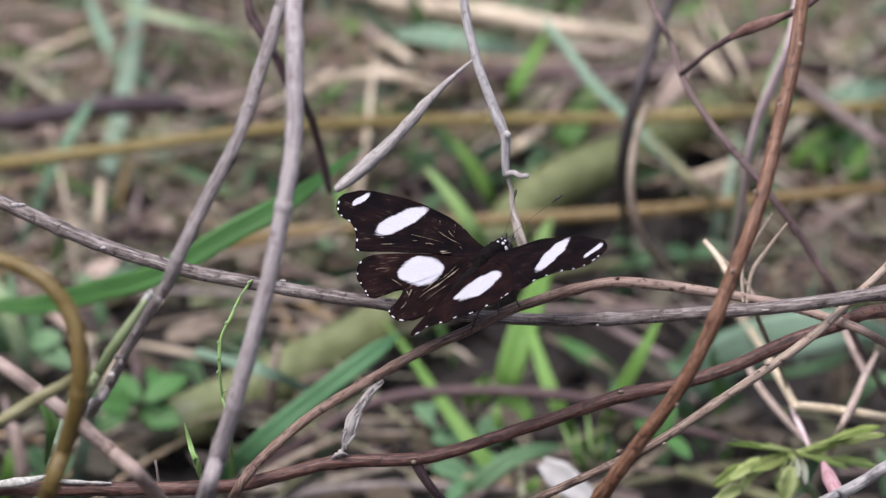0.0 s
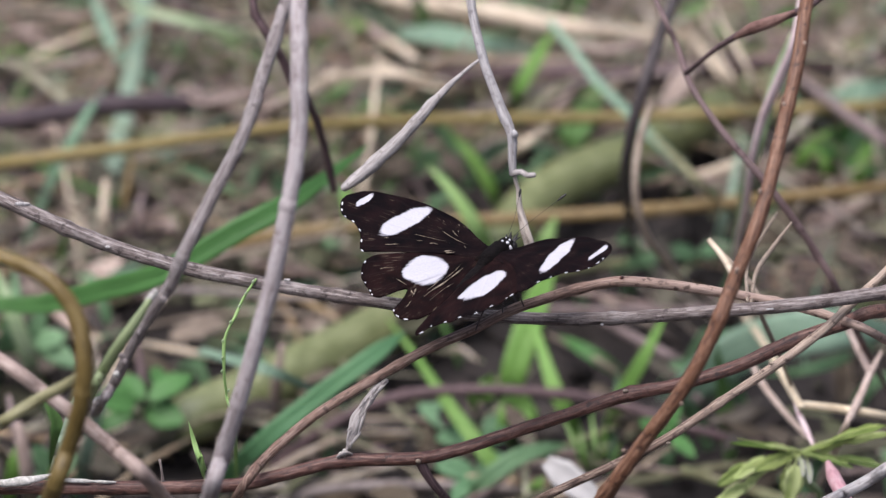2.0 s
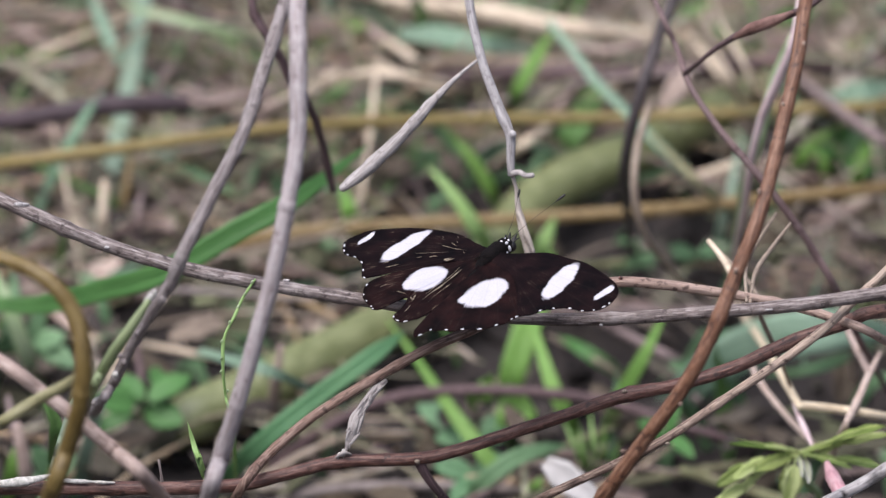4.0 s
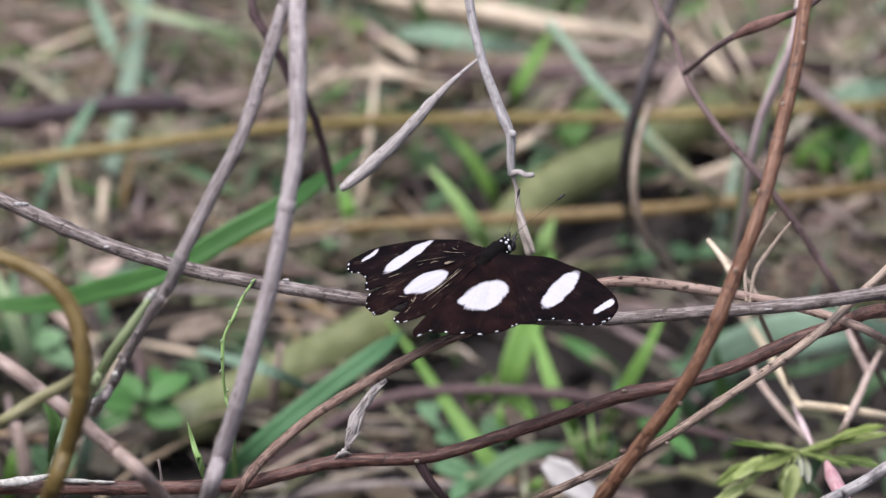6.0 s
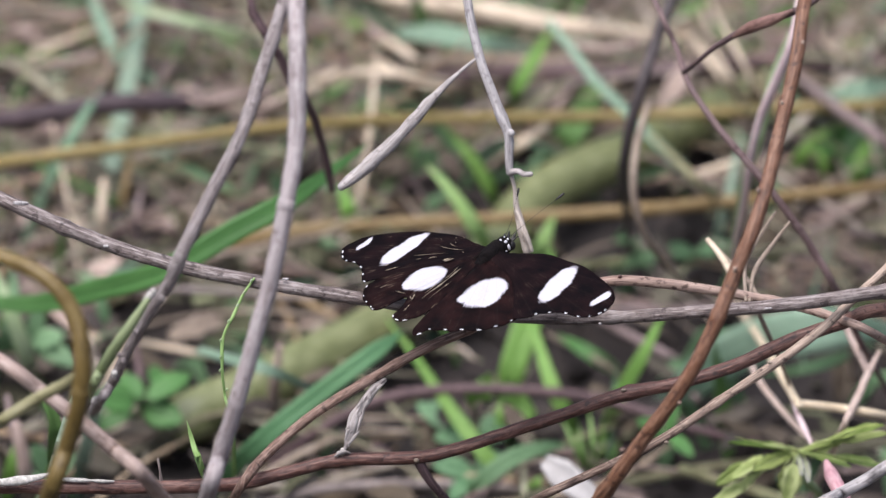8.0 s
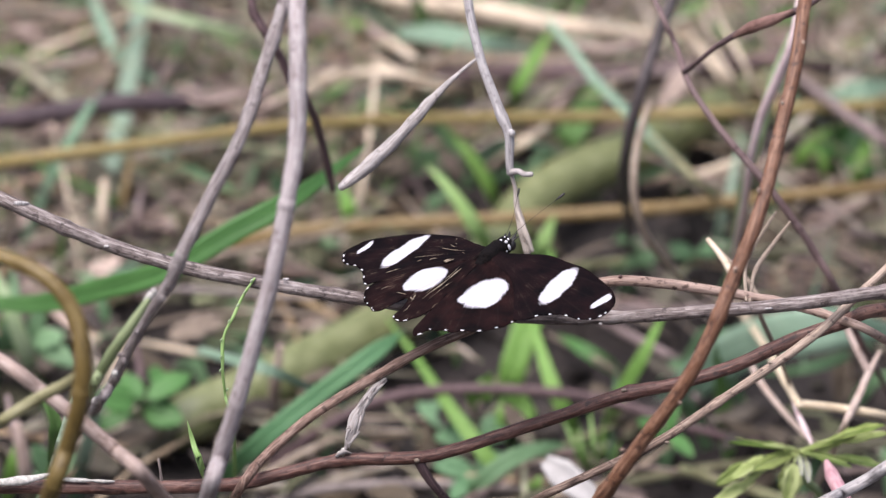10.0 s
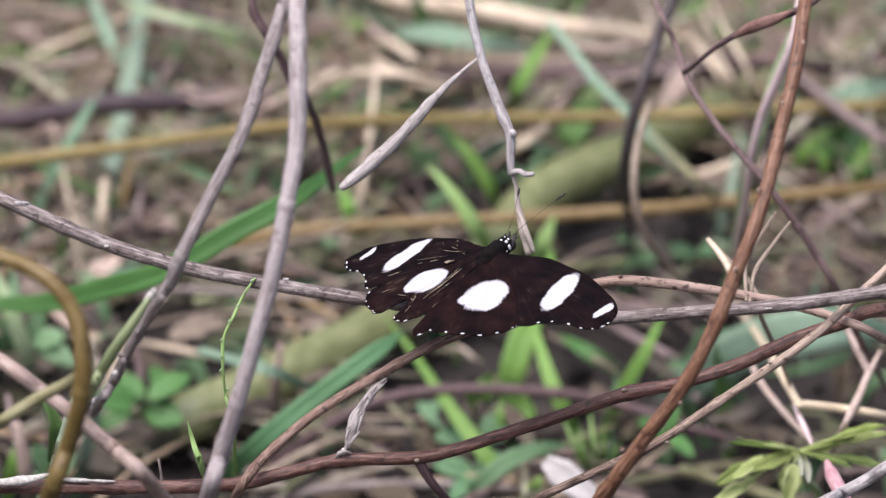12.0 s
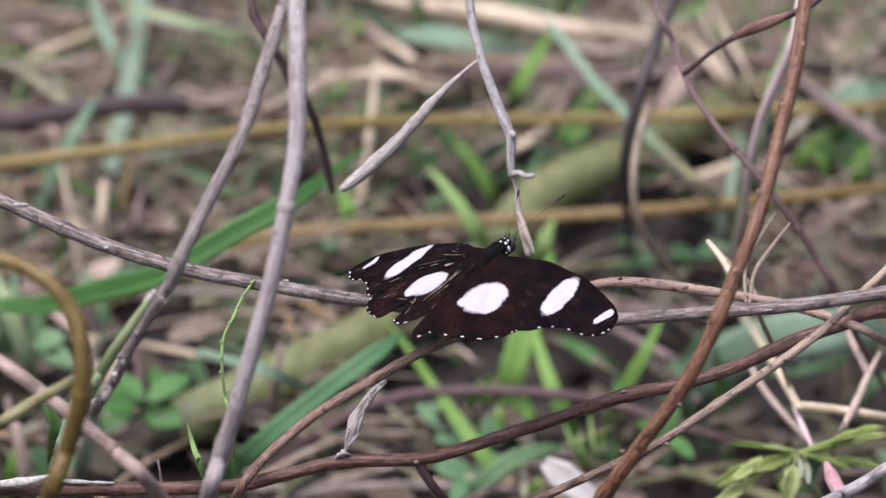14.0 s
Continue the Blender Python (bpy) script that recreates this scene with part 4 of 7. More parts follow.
stand = twig("slim brown twig crossing over the grey twig",
             [(-0.0664, 0.1913, -0.01), (-0.0521, -0.0206, 0.1403), (-0.0443, -0.0171, 0.1505), (-0.0316, -0.0118, 0.1597), (-0.0147, -0.0066, 0.1686), (-0.0034, -0.0044, 0.1744), (0.0072, -0.003, 0.1789), (0.0163, -0.0007, 0.1829), (0.0248, 0.0008, 0.1854), (0.0347, 0.0031, 0.1874), (0.0443, 0.0047, 0.1882), (0.0588, 0.0067, 0.1857), (0.0744, 0.0081, 0.1821), (0.0858, 0.0087, 0.1792), (0.0971, 0.0071, 0.1764), (0.1111, 0.0058, 0.1701), (0.1552, 0.136, 0.0652)],
             [1.2, 1.25, 1.25, 1.25, 1.25, 1.28, 1.28, 1.3, 1.3, 1.3, 1.3, 1.3, 1.2, 1.2, 1.2, 1.1, 1.0], UMBER_BARK, knots=0.05, seed=0.7)
for spot, size in zip([(0.0441, 0.0043, 0.1895), (-0.011, -0.0066, 0.1707)], ((0.8, 0.6, 0.7), (0.6, 0.5, 0.6))):
    nub(spot, size, stand, BROWN_BARK, "knob of bark", "knob")

low_twig = twig("dark reddish brown twig with a forked spur",
                [(-0.1892, 0.2108, -0.0157), (-0.1253, -0.0128, 0.1378), (-0.1106, -0.0211, 0.1435), (-0.0823, -0.0228, 0.1446), (-0.0541, -0.0225, 0.1451), (-0.0401, -0.0194, 0.1465), (-0.026, -0.0161, 0.1483), (-0.0069, -0.0157, 0.1489), (0.0023, -0.0148, 0.1505), (0.0164, -0.0125, 0.1544), (0.0305, -0.0111, 0.1589), (0.045, -0.0095, 0.1636), (0.0587, -0.0072, 0.1655), (0.0728, -0.0042, 0.1688), (0.087, 0.0007, 0.1733), (0.0999, 0.0045, 0.176), (0.1111, 0.0097, 0.1769), (0.1485, 0.0662, 0.1417), (0.2118, 0.2436, 0.0075)],
                [1.77, 1.77, 1.67, 1.77, 1.77, 1.67, 1.67, 1.67, 1.63, 1.63, 1.67, 1.77, 1.67, 1.72, 1.77, 1.77, 1.77, 1.67, 1.58], BROWN_BARK, knots=0.075, seed=0.1)
tube("spur", [(-0.0068, -0.0154, 0.1494), (-0.0045, -0.016, 0.1444), (-0.0013, -0.0147, 0.1386), (0.0037, -0.0071, 0.1278)], [1.4, 1.2, 1.1, 1.0], PLUM_BARK, low_twig, "short forked spur", step=0.0015)
for spot, size in zip([(-0.0252, -0.0169, 0.1508), (0.045, -0.0107, 0.1656), (-0.0066, -0.0178, 0.1493)], ((1.4, 0.5, 0.8), (1.0, 0.6, 0.5), (0.9, 0.5, 0.9))):
    nub(spot, size, low_twig)
tube("peeling_bark", [(-0.097, -0.0235, 0.1474), (-0.0893, -0.0236, 0.1471), (-0.0864, -0.0238, 0.147), (-0.082, -0.0236, 0.1468)], [0.3, 0.7, 0.3, 0.5, 0.2], LICHEN, low_twig, "whitish peeling bark", step=0.0015, rough=0.5)
tube("peeling_bark", [(-0.1118, -0.0239, 0.1468), (-0.1061, -0.0246, 0.1474), (-0.1019, -0.0242, 0.1481), (-0.098, -0.0229, 0.1484)], [0.8, 1.3, 1.0, 0.4], LICHEN, low_twig, "whitish peeling bark", step=0.0015, rough=0.5)
bud = tube("dry_bud", [(-0.0247, -0.0163, 0.1514), (-0.0241, -0.0157, 0.1525), (-0.0234, -0.0145, 0.1545), (-0.0226, -0.0133, 0.1567), (-0.0214, -0.0119, 0.159), (-0.0196, -0.0103, 0.1618), (-0.0174, -0.0088, 0.1645), (-0.0144, -0.0075, 0.1669)], [0.25, 0.6, 1.35, 1.75, 1.5, 1.2, 1.0, 0.45], DEAD_LEAF, low_twig, "withered grey bud", rough=0.5, step=0.0005)
tube("bract", [(-0.0243, -0.0157, 0.1542), (-0.0237, -0.0146, 0.1562), (-0.0229, -0.0133, 0.1584), (-0.0217, -0.0124, 0.1601)], [0.15, 0.55, 0.44, 0.12], DEAD_LEAF, bud, "ragged loose bract", rough=0.8, step=0.0004)
tube("bract", [(-0.0217, -0.0152, 0.1552), (-0.0212, -0.014, 0.1571), (-0.0203, -0.0129, 0.1591), (-0.0196, -0.0119, 0.1608)], [0.15, 0.7, 0.56, 0.12], DEAD_LEAF, bud, "ragged loose bract", rough=0.8, step=0.0004)
tube("bract", [(-0.0229, -0.0138, 0.1576), (-0.0214, -0.0124, 0.1601), (-0.0196, -0.0108, 0.1628), (-0.0181, -0.01, 0.1642)], [0.15, 0.5, 0.4, 0.12], DEAD_LEAF, bud, "ragged loose bract", rough=0.8, step=0.0004)
tube("bract", [(-0.0203, -0.0124, 0.1601), (-0.0186, -0.011, 0.1625), (-0.0164, -0.0096, 0.165), (-0.0141, -0.0084, 0.1669)], [0.15, 0.55, 0.44, 0.12], DEAD_LEAF, bud, "ragged loose bract", rough=0.8, step=0.0004)
tube("bract", [(-0.0237, -0.0166, 0.1527), (-0.0223, -0.0154, 0.1547), (-0.0212, -0.0149, 0.1557), (-0.0209, -0.0146, 0.1562)], [0.15, 0.45, 0.36, 0.12], DEAD_LEAF, bud, "ragged loose bract", rough=0.8, step=0.0004)
for n, spot in enumerate([(-0.0230, -0.0150, 0.1560), (-0.0221, -0.0140, 0.1577), (-0.0210, -0.0118, 0.1616), (-0.0235, -0.0166, 0.1533), (-0.0236, -0.0149, 0.1563), (-0.0150, -0.0087, 0.1670), (-0.0175, -0.0099, 0.1649), (-0.0206, -0.0117, 0.1618), (-0.0194, -0.0117, 0.1617), (-0.0208, -0.0128, 0.1599), (-0.0204, -0.0114, 0.1623), (-0.0184, -0.0106, 0.1637), (-0.0239, -0.0146, 0.1568), (-0.0171, -0.0097, 0.1654), (-0.0185, -0.0110, 0.1631), (-0.0184, -0.0110, 0.1630)]):
    lump("flake", spot, (0.28 + 0.04 * (n % 3), 0.25, 0.65 + 0.12 * (n % 4)), DEAD_LEAF, bud, "curled dry flake", turn=(0, 25 + 23 * math.sin(n * 1.7), 0), uneven=0.8)
lump("scab", (-0.026, -0.0166, 0.1509), (0.55, 0.55, 0.44), LICHEN, low_twig, "whitish crumb of bark", uneven=0.9)
lump("scab", (-0.0251, -0.0162, 0.1515), (0.5, 0.5, 0.40), LICHEN, low_twig, "whitish crumb of bark", uneven=0.9)
lump("scab", (-0.0265, -0.017, 0.1502), (0.4, 0.4, 0.32), LICHEN, low_twig, "whitish crumb of bark", uneven=0.9)
lump("scab", (-0.0243, -0.0165, 0.1511), (0.35, 0.35, 0.28), LICHEN, low_twig, "whitish crumb of bark", uneven=0.9)
lump("scab", (-0.025, -0.0169, 0.1503), (0.3, 0.3, 0.24), LICHEN, low_twig, "whitish crumb of bark", uneven=0.9)
tube("peeling_bark", [(-0.0271, -0.0177, 0.1504), (-0.0259, -0.0173, 0.151), (-0.0245, -0.0171, 0.1515), (-0.0231, -0.0169, 0.1508)], [0.2, 0.45, 0.55, 0.2], DEAD_LEAF, low_twig, "whitish peeling bark", rough=0.6, step=0.0008)

tube("spur", [(-0.0702, -0.0225, 0.1455), (-0.0705, -0.0225, 0.1489), (-0.071, -0.021, 0.1518)], [0.55, 0.3, 0.35], DUSK_BARK, low_twig, "tiny dry spur", rough=0.4, step=0.0008)

slant = twig("pale tan twig slanting between darker twigs",
             [(0.0024, 0.1142, 0.0428), (0.0234, -0.0259, 0.1432), (0.0346, -0.0267, 0.1498), (0.0458, -0.0258, 0.1554), (0.0555, -0.0249, 0.1607), (0.0696, -0.0186, 0.1679), (0.0823, -0.0126, 0.1742), (0.0938, -0.005, 0.1794), (0.1067, 0.006, 0.1865), (0.1213, 0.0188, 0.1926), (0.1542, 0.063, 0.1822), (0.2473, 0.3674, -0.01)],
             [0.95, 1.05, 1.05, 1.1, 1.13, 1.13, 1.13, 1.08, 1.02, 0.97, 0.92], SLANT_BARK, knots=0.06, seed=0.5)
for spot, size in zip([(0.0554, -0.0289, 0.1614), (0.0811, -0.0142, 0.1756)], ((0.8, 0.4, 0.5), (0.9, 0.4, 0.5))):
    nub(spot, size, slant)

rust_stem = twig("rusty brown upright stem leaning across the twigs",
                 [(0.1043, 0.0783, 0.2957), (0.0933, 0.026, 0.2831), (0.0874, -0.0193, 0.2807), (0.0849, -0.0335, 0.2713), (0.0816, -0.0436, 0.2614), (0.0783, -0.0537, 0.2515), (0.0745, -0.0631, 0.2428), (0.0695, -0.0692, 0.2323), (0.0647, -0.0753, 0.2217), (0.0577, -0.0788, 0.208), (0.0484, -0.0787, 0.1929), (0.038, -0.0763, 0.1743), (0.0245, -0.0561, 0.141), (-0.0006, 0.1145, -0.01)],
                 [1.34, 1.51, 1.68, 1.68, 1.72, 1.76, 1.76, 1.85, 1.76, 1.76, 1.85, 1.93, 2.02, 2.02], RUST_BARK, knots=0.055, seed=0.15)
for spot, size in zip([(0.0432, -0.0818, 0.1915), (0.0567, -0.0843, 0.2061), (0.0697, -0.0717, 0.2356), (0.0865, -0.0311, 0.2754), (0.0755, -0.0588, 0.2502), (0.0813, -0.045, 0.2665)], ((1.1, 0.6, 0.6), (0.8, 0.5, 0.8), (0.9, 0.6, 1.2), (1.0, 0.6, 0.9), (0.8, 0.6, 1.1), (0.8, 0.5, 0.8))):
    nub(spot, [a * 0.85 for a in size], rust_stem, SLANT_BARK)
tube("side_shoot", [(0.0691, -0.0671, 0.232), (0.0668, -0.0567, 0.231), (0.0639, -0.0483, 0.2305)], [0.9, 0.8, 0.6], STRAW, rust_stem, "snapped tan side shoot", step=0.002)

leaning = twig("grey-brown stem leaning behind a paler stem",
               [(-0.0309, 0.0202, 0.311), (-0.0344, -0.0286, 0.3026), (-0.0385, -0.0454, 0.2924), (-0.0432, -0.0581, 0.2818), (-0.0481, -0.0689, 0.2708), (-0.0555, -0.0762, 0.2581), (-0.0615, -0.0823, 0.2476), (-0.0650, -0.0820, 0.2382), (-0.0705, -0.0780, 0.2265), (-0.0754, -0.0740, 0.2150), (-0.0801, -0.0660, 0.2007), (-0.0844, -0.0500, 0.1851), (-0.1017, 0.2679, -0.0100)],
               [1.31, 1.48, 1.64, 1.64, 1.64, 1.72, 1.72, 1.6, 1.4, 1.25, 1.2, 1.2, 1.2], LEAN_BARK, joints=(0.3, 0.52), knots=0.06, seed=0.2)
for spot, size in zip([(-0.0788, -0.0700, 0.2047), (-0.0768, -0.0750, 0.2121), (-0.0776, -0.0740, 0.2134), (-0.0670, -0.0840, 0.2347), (-0.0852, -0.0520, 0.1869), (-0.0735, -0.0790, 0.2227)], ((0.9, 0.7, 1.5), (0.9, 0.7, 1.3), (1.0, 0.7, 0.8), (1.2, 0.8, 1.6), (1.1, 0.8, 1.0), (0.8, 0.6, 1.2))):
    nub(spot, size, leaning, LEAN_BARK)
for spot in [(-0.0695, -0.0860, 0.2369), (-0.0704, -0.0870, 0.2364), (-0.0687, -0.0860, 0.2379), (-0.0791, -0.0730, 0.2075), (-0.0848, -0.0530, 0.1881)]:
    lump("scab", spot, (0.8, 0.6, 1.0), LICHEN, leaning, "whitish crumb of bark", uneven=0.8)
pale_stem = twig("pale grey smooth stem standing upright in front",
                 [(-0.034, 0.0094, 0.3303), (-0.0341, -0.0505, 0.3217), (-0.0343, -0.0695, 0.3077), (-0.0342, -0.0808, 0.2957), (-0.0345, -0.0894, 0.2808), (-0.037, -0.0974, 0.267), (-0.0406, -0.1027, 0.2502), (-0.0444, -0.1061, 0.2368), (-0.0488, -0.1088, 0.2206), (-0.0531, -0.107, 0.2047), (-0.057, -0.1066, 0.1902), (-0.0834, 0.1032, -0.01)],
                 [1.8, 2.0, 2.1, 2.1, 2.1, 2.05, 2.0, 2.0, 2.0, 2.0, 2.0, 2.0], PALE_BARK, joints=(0.24, 0.45, 0.73), seed=0.6)
curl = twig("olive brown cane bending over in a hook",
            [(-0.1821, 0.1312, 0.1034), (-0.1331, -0.0668, 0.2364), (-0.1099, -0.1317, 0.2759), (-0.0974, -0.1464, 0.2809), (-0.0895, -0.1519, 0.2789), (-0.0843, -0.1555, 0.2728), (-0.0823, -0.1603, 0.2644), (-0.0832, -0.1622, 0.2535), (-0.0864, -0.1609, 0.2406), (-0.091, -0.1603, 0.2265), (-0.1034, -0.105, 0.1702), (-0.1341, 0.1032, -0.01)],
            [1.3, 1.6, 1.7, 1.8, 1.9, 2.0, 2.0, 2.1, 2.1, 2.1, 2.1, 2.0], OLIVE, name="hooked_cane", category="cane", joints=(0.35, 0.62, 0.8), rough=0.03, seed=0.9)
twig("mauve brown twig slanting down to the soil",
     [(-0.1812, 0.1337, 0.1299), (-0.1287, -0.0401, 0.2066), (-0.1051, -0.0955, 0.2246), (-0.0955, -0.1023, 0.2206), (-0.0875, -0.1053, 0.2153), (-0.0783, -0.106, 0.2064), (-0.0671, -0.1053, 0.1926), (-0.0441, 0.1343, -0.01)],
     [1.5, 1.6, 1.7, 1.7, 1.7, 1.8, 1.8, 1.7], PINK_TAN, joints=(0.4, 0.7), seed=0.44)
twig("thin olive shoot crossing the mauve twig",
     [(-0.177, 0.1987, -0.01), (-0.1158, -0.1057, 0.207), (-0.1041, -0.119, 0.222), (-0.0959, -0.1198, 0.2283), (-0.0876, -0.1242, 0.2358), (-0.0839, -0.1293, 0.2421)], [1.3, 1.4, 1.4, 1.4, 1.3, 1.1], PALE_OLIVE, rough=0.04)
twig("thin dark dead twig hanging behind the stems",
     [(-0.087, 0.7625, -0.01), (-0.0586, 0.2181, 0.21), (-0.0522, 0.1439, 0.2146), (-0.0503, 0.1298, 0.1995), (-0.0494, 0.1286, 0.1963), (-0.0465, 0.1268, 0.1919), (-0.043, 0.1288, 0.184), (-0.0404, 0.1295, 0.1769), (-0.0364, 0.1348, 0.168), (-0.0339, 0.14, 0.1583), (-0.0322, 0.1454, 0.1478), (-0.0308, 0.1483, 0.1389), (-0.0297, 0.1501, 0.1315)],
     [1.2, 1.1, 1.0, 1.0, 1.3, 1.2, 1.2, 1.1, 1.0, 1.1, 1.0, 1.1, 0.8], PLUM_BARK, rough=0.2)

# hanging twig with its withered pod, swaying a little
hanging = twig("grey dead twig dangling with a withered pod",
               [(0.1452, 0.6859, -0.01), (0.1136, 0.4931, 0.1518), (0.0795, 0.3227, 0.2571), (0.0490, 0.1576, 0.3112), (0.0251, 0.1009, 0.3066), (0.0108, 0.0787, 0.2763), (0.0054, 0.0645, 0.2517), (0.0063, 0.0574, 0.2394), (0.0094, 0.0503, 0.2270), (0.0137, 0.0443, 0.2165), (0.0167, 0.0404, 0.2099), (0.0168, 0.0387, 0.2049), (0.0170, 0.0373, 0.2003)],
               [2.6, 2.2, 2.0, 1.7, 1.4, 1.25, 1.2, 1.2, 1.3, 1.1, 0.9], ASH_BARK, name="dangling_twig", knots=0.05, seed=0.25)
tube("twig_end", [(0.0170, 0.0374, 0.2006), (0.0191, 0.0359, 0.2020), (0.0205, 0.0345, 0.2018), (0.0225, 0.0337, 0.2024)], [1.0, 0.75, 0.8, 0.7], DEAD_LEAF, hanging, "crooked broken end", rough=0.25, step=0.001)
lump("bud_scar", (0.0174, 0.0388, 0.2113), (0.9, 0.83, 1.0), ASH_BARK, hanging, "swollen knot", uneven=0.4)
tube("seed_pod", [(0.0091, 0.0502, 0.2269), (0.0045, 0.0484, 0.2237), (-0.0006, 0.0451, 0.2200), (-0.0060, 0.0413, 0.2155), (-0.0123, 0.0378, 0.2093), (-0.0186, 0.0348, 0.2043), (-0.0234, 0.0328, 0.2008), (-0.0258, 0.0319, 0.1993)],
     [0.35, 0.5, 0.95, 1.4, 1.6, 1.6, 1.5, 0.95], DEAD_LEAF, hanging, "withered grey rolled pod", rough=0.3, step=0.001)
tube("leaf_scrap", [(0.0174, 0.0380, 0.1996), (0.0183, 0.0371, 0.1960), (0.0188, 0.0358, 0.1918), (0.0201, 0.0338, 0.1864), (0.0217, 0.0316, 0.1805)], [0.5, 0.5, 0.8, 1.3, 0.9], PAPER, hanging, "shredded papery scrap", rough=0.3, step=0.001)
tube("leaf_scrap", [(0.0188, 0.0352, 0.1909), (0.0208, 0.0317, 0.1868), (0.0227, 0.0301, 0.1819)], [0.4, 0.75, 0.5], PAPER, hanging, "shredded papery scrap", rough=0.3, step=0.001)

twig("dark purplish twig drooping among grass",
     [(0.0755, 0.288, 0.1511), (0.0632, 0.2425, 0.1396), (0.0587, 0.2337, 0.131), (0.0548, 0.2251, 0.1224), (0.0513, 0.2236, 0.1072), (0.05, 0.2304, 0.0908), (0.0517, 0.2529, 0.0671), (0.0563, 0.3488, -0.007)],
     [1.6, 1.7, 1.7, 1.7, 1.6, 1.5, 1.2, 0.8], DARK_BARK)
twig("tan dry tendril curving down into litter",
     [(0.0571, 0.2245, 0.1174), (0.0533, 0.2023, 0.1173), (0.052, 0.194, 0.1078), (0.0544, 0.1936, 0.0955), (0.0594, 0.2015, 0.082), (0.0674, 0.226, 0.0587), (0.082, 0.3122, -0.003)],
     [0.9, 1.1, 1.1, 1.1, 1.0, 0.9, 0.7], TAN_BARK, name="tendril")
twig("mauve brown twig running down behind the rusty stem",
     [(0.0453, 0.2107, 0.188), (0.0553, 0.1301, 0.2002), (0.0606, 0.119, 0.1927), (0.0641, 0.1084, 0.1868), (0.0713, 0.0975, 0.1803), (0.0793, 0.0912, 0.1729), (0.0882, 0.0874, 0.1624), (0.0965, 0.0868, 0.1492), (0.1027, 0.0872, 0.137), (0.1121, 0.1146, 0.1028), (0.1328, 0.2652, -0.0093)],
     [0.6, 0.7, 0.75, 0.8, 0.9, 1.0, 1.0, 1.0, 1.0, 0.9, 0.8], WINE_BARK, joints=(0.2, 0.45, 0.65), rough=0.06)
side = twig("thin dark twig with a shrivelled reddish sheath",
            [(0.0625, 0.1055, 0.1921), (0.0656, 0.0904, 0.2037), (0.0704, 0.0853, 0.2111), (0.0774, 0.0804, 0.2184), (0.0858, 0.0752, 0.2249), (0.0941, 0.0704, 0.232), (0.1084, 0.076, 0.2423), (0.1385, 0.1811, 0.1899), (0.1969, 0.4889, -0.0332)],
            [0.7, 0.6, 0.7, 1.0, 1.0, 0.8, 0.8, 0.8, 0.8], PLUM_BARK)
tube("sheath", [(0.0742, 0.0796, 0.2167), (0.0786, 0.0753, 0.2218), (0.0835, 0.0721, 0.2255), (0.0887, 0.0706, 0.2291)], [0.5, 1.7, 1.5, 0.5], SHEATH, side, "shrivelled reddish sheath", step=0.002, rough=0.15)
stem("pink_stem", "pinkish white succulent stem standing in grass", "stem",
     [(0.095, 0.152, 0.1952), (0.0925, 0.1465, 0.1795), (0.0888, 0.1501, 0.1655), (0.0850, 0.1544, 0.152), (0.0825, 0.1589, 0.1364), (0.0816, 0.1716, 0.1152), (0.0808, 0.209, 0.0795), (0.0842, 0.3263, -0.0113)],
     [0.98, 1.27, 1.35, 1.2, 0.98, 0.9, 0.83, 0.75], PINK_STEM, rough=0.05)
stem("green_shoot", "pale green stem beside a pink one", "stem",
     [(0.0931, 0.1671, 0.17), (0.0891, 0.1682, 0.1573), (0.086, 0.1681, 0.1434), (0.0844, 0.1695, 0.134), (0.0823, 0.194, 0.1078), (0.0824, 0.2875, 0.0266)], [0.9, 1.4, 1.6, 1.5, 1.1, 0.8], PALE_SHOOT, rough=0.05)
for points in ([(0.0766, 0.0055, 0.1816), (0.0785, 0.0232, 0.1802), (0.083, 0.0324, 0.1822), (0.0877, 0.0354, 0.1876)], [(0.0757, 0.0056, 0.1819), (0.076, 0.0239, 0.1814), (0.0787, 0.0489, 0.1719), (0.0851, 0.0603, 0.1762)],
               [(0.0683, 0.0726, 0.1609), (0.0791, 0.0529, 0.1587), (0.0813, 0.05, 0.1512), (0.0888, 0.0801, 0.1181), (0.1039, 0.2361, -0.003)]):
    stem("straw_stalk", "short splintered straw stalk beside the rusty stem", "straw", points, [0.4, 0.65, 0.6, 0.3], TAN_BARK, rough=0.15)
twig("bleached grey twig rising from the corner plant",
     [(0.0815, 0.1875, -0.003), (0.0906, -0.0071, 0.1278), (0.1001, -0.0133, 0.1371), (0.107, -0.0131, 0.1415), (0.1154, -0.0123, 0.1468), (0.149, 0.0609, 0.1176), (0.1939, 0.2181, 0.008)], [1.3, 1.5, 1.6, 1.6, 1.6, 1.5, 1.2], ASH_BARK)
twig("dull straight straw lying beyond the stems",
     [(0.1034, 0.4578, -0), (0.1157, 0.3877, 0.025), (0.1311, 0.3636, 0.025), (0.1513, 0.3771, 0)], [1.0, 1.2, 1.2, 0.9], DUSK_BARK, name="straw_stalk", category="straw")


# ---- grass blades and weeds ----
def blade(label, points, width, material, **shape):
    ob = made("grass_shoot", blade_parts(points, width, **shape), material)
    rise = Vector((0, -0.00012, 0.0001))
    tube("midrib", [Vector(p) + rise for p in points], [width * 0.045, width * 0.03, 0.05], material, ob, sides=6, step=0.006)
    return tagged(ob, label, "grass", "grass blades in the thicket")


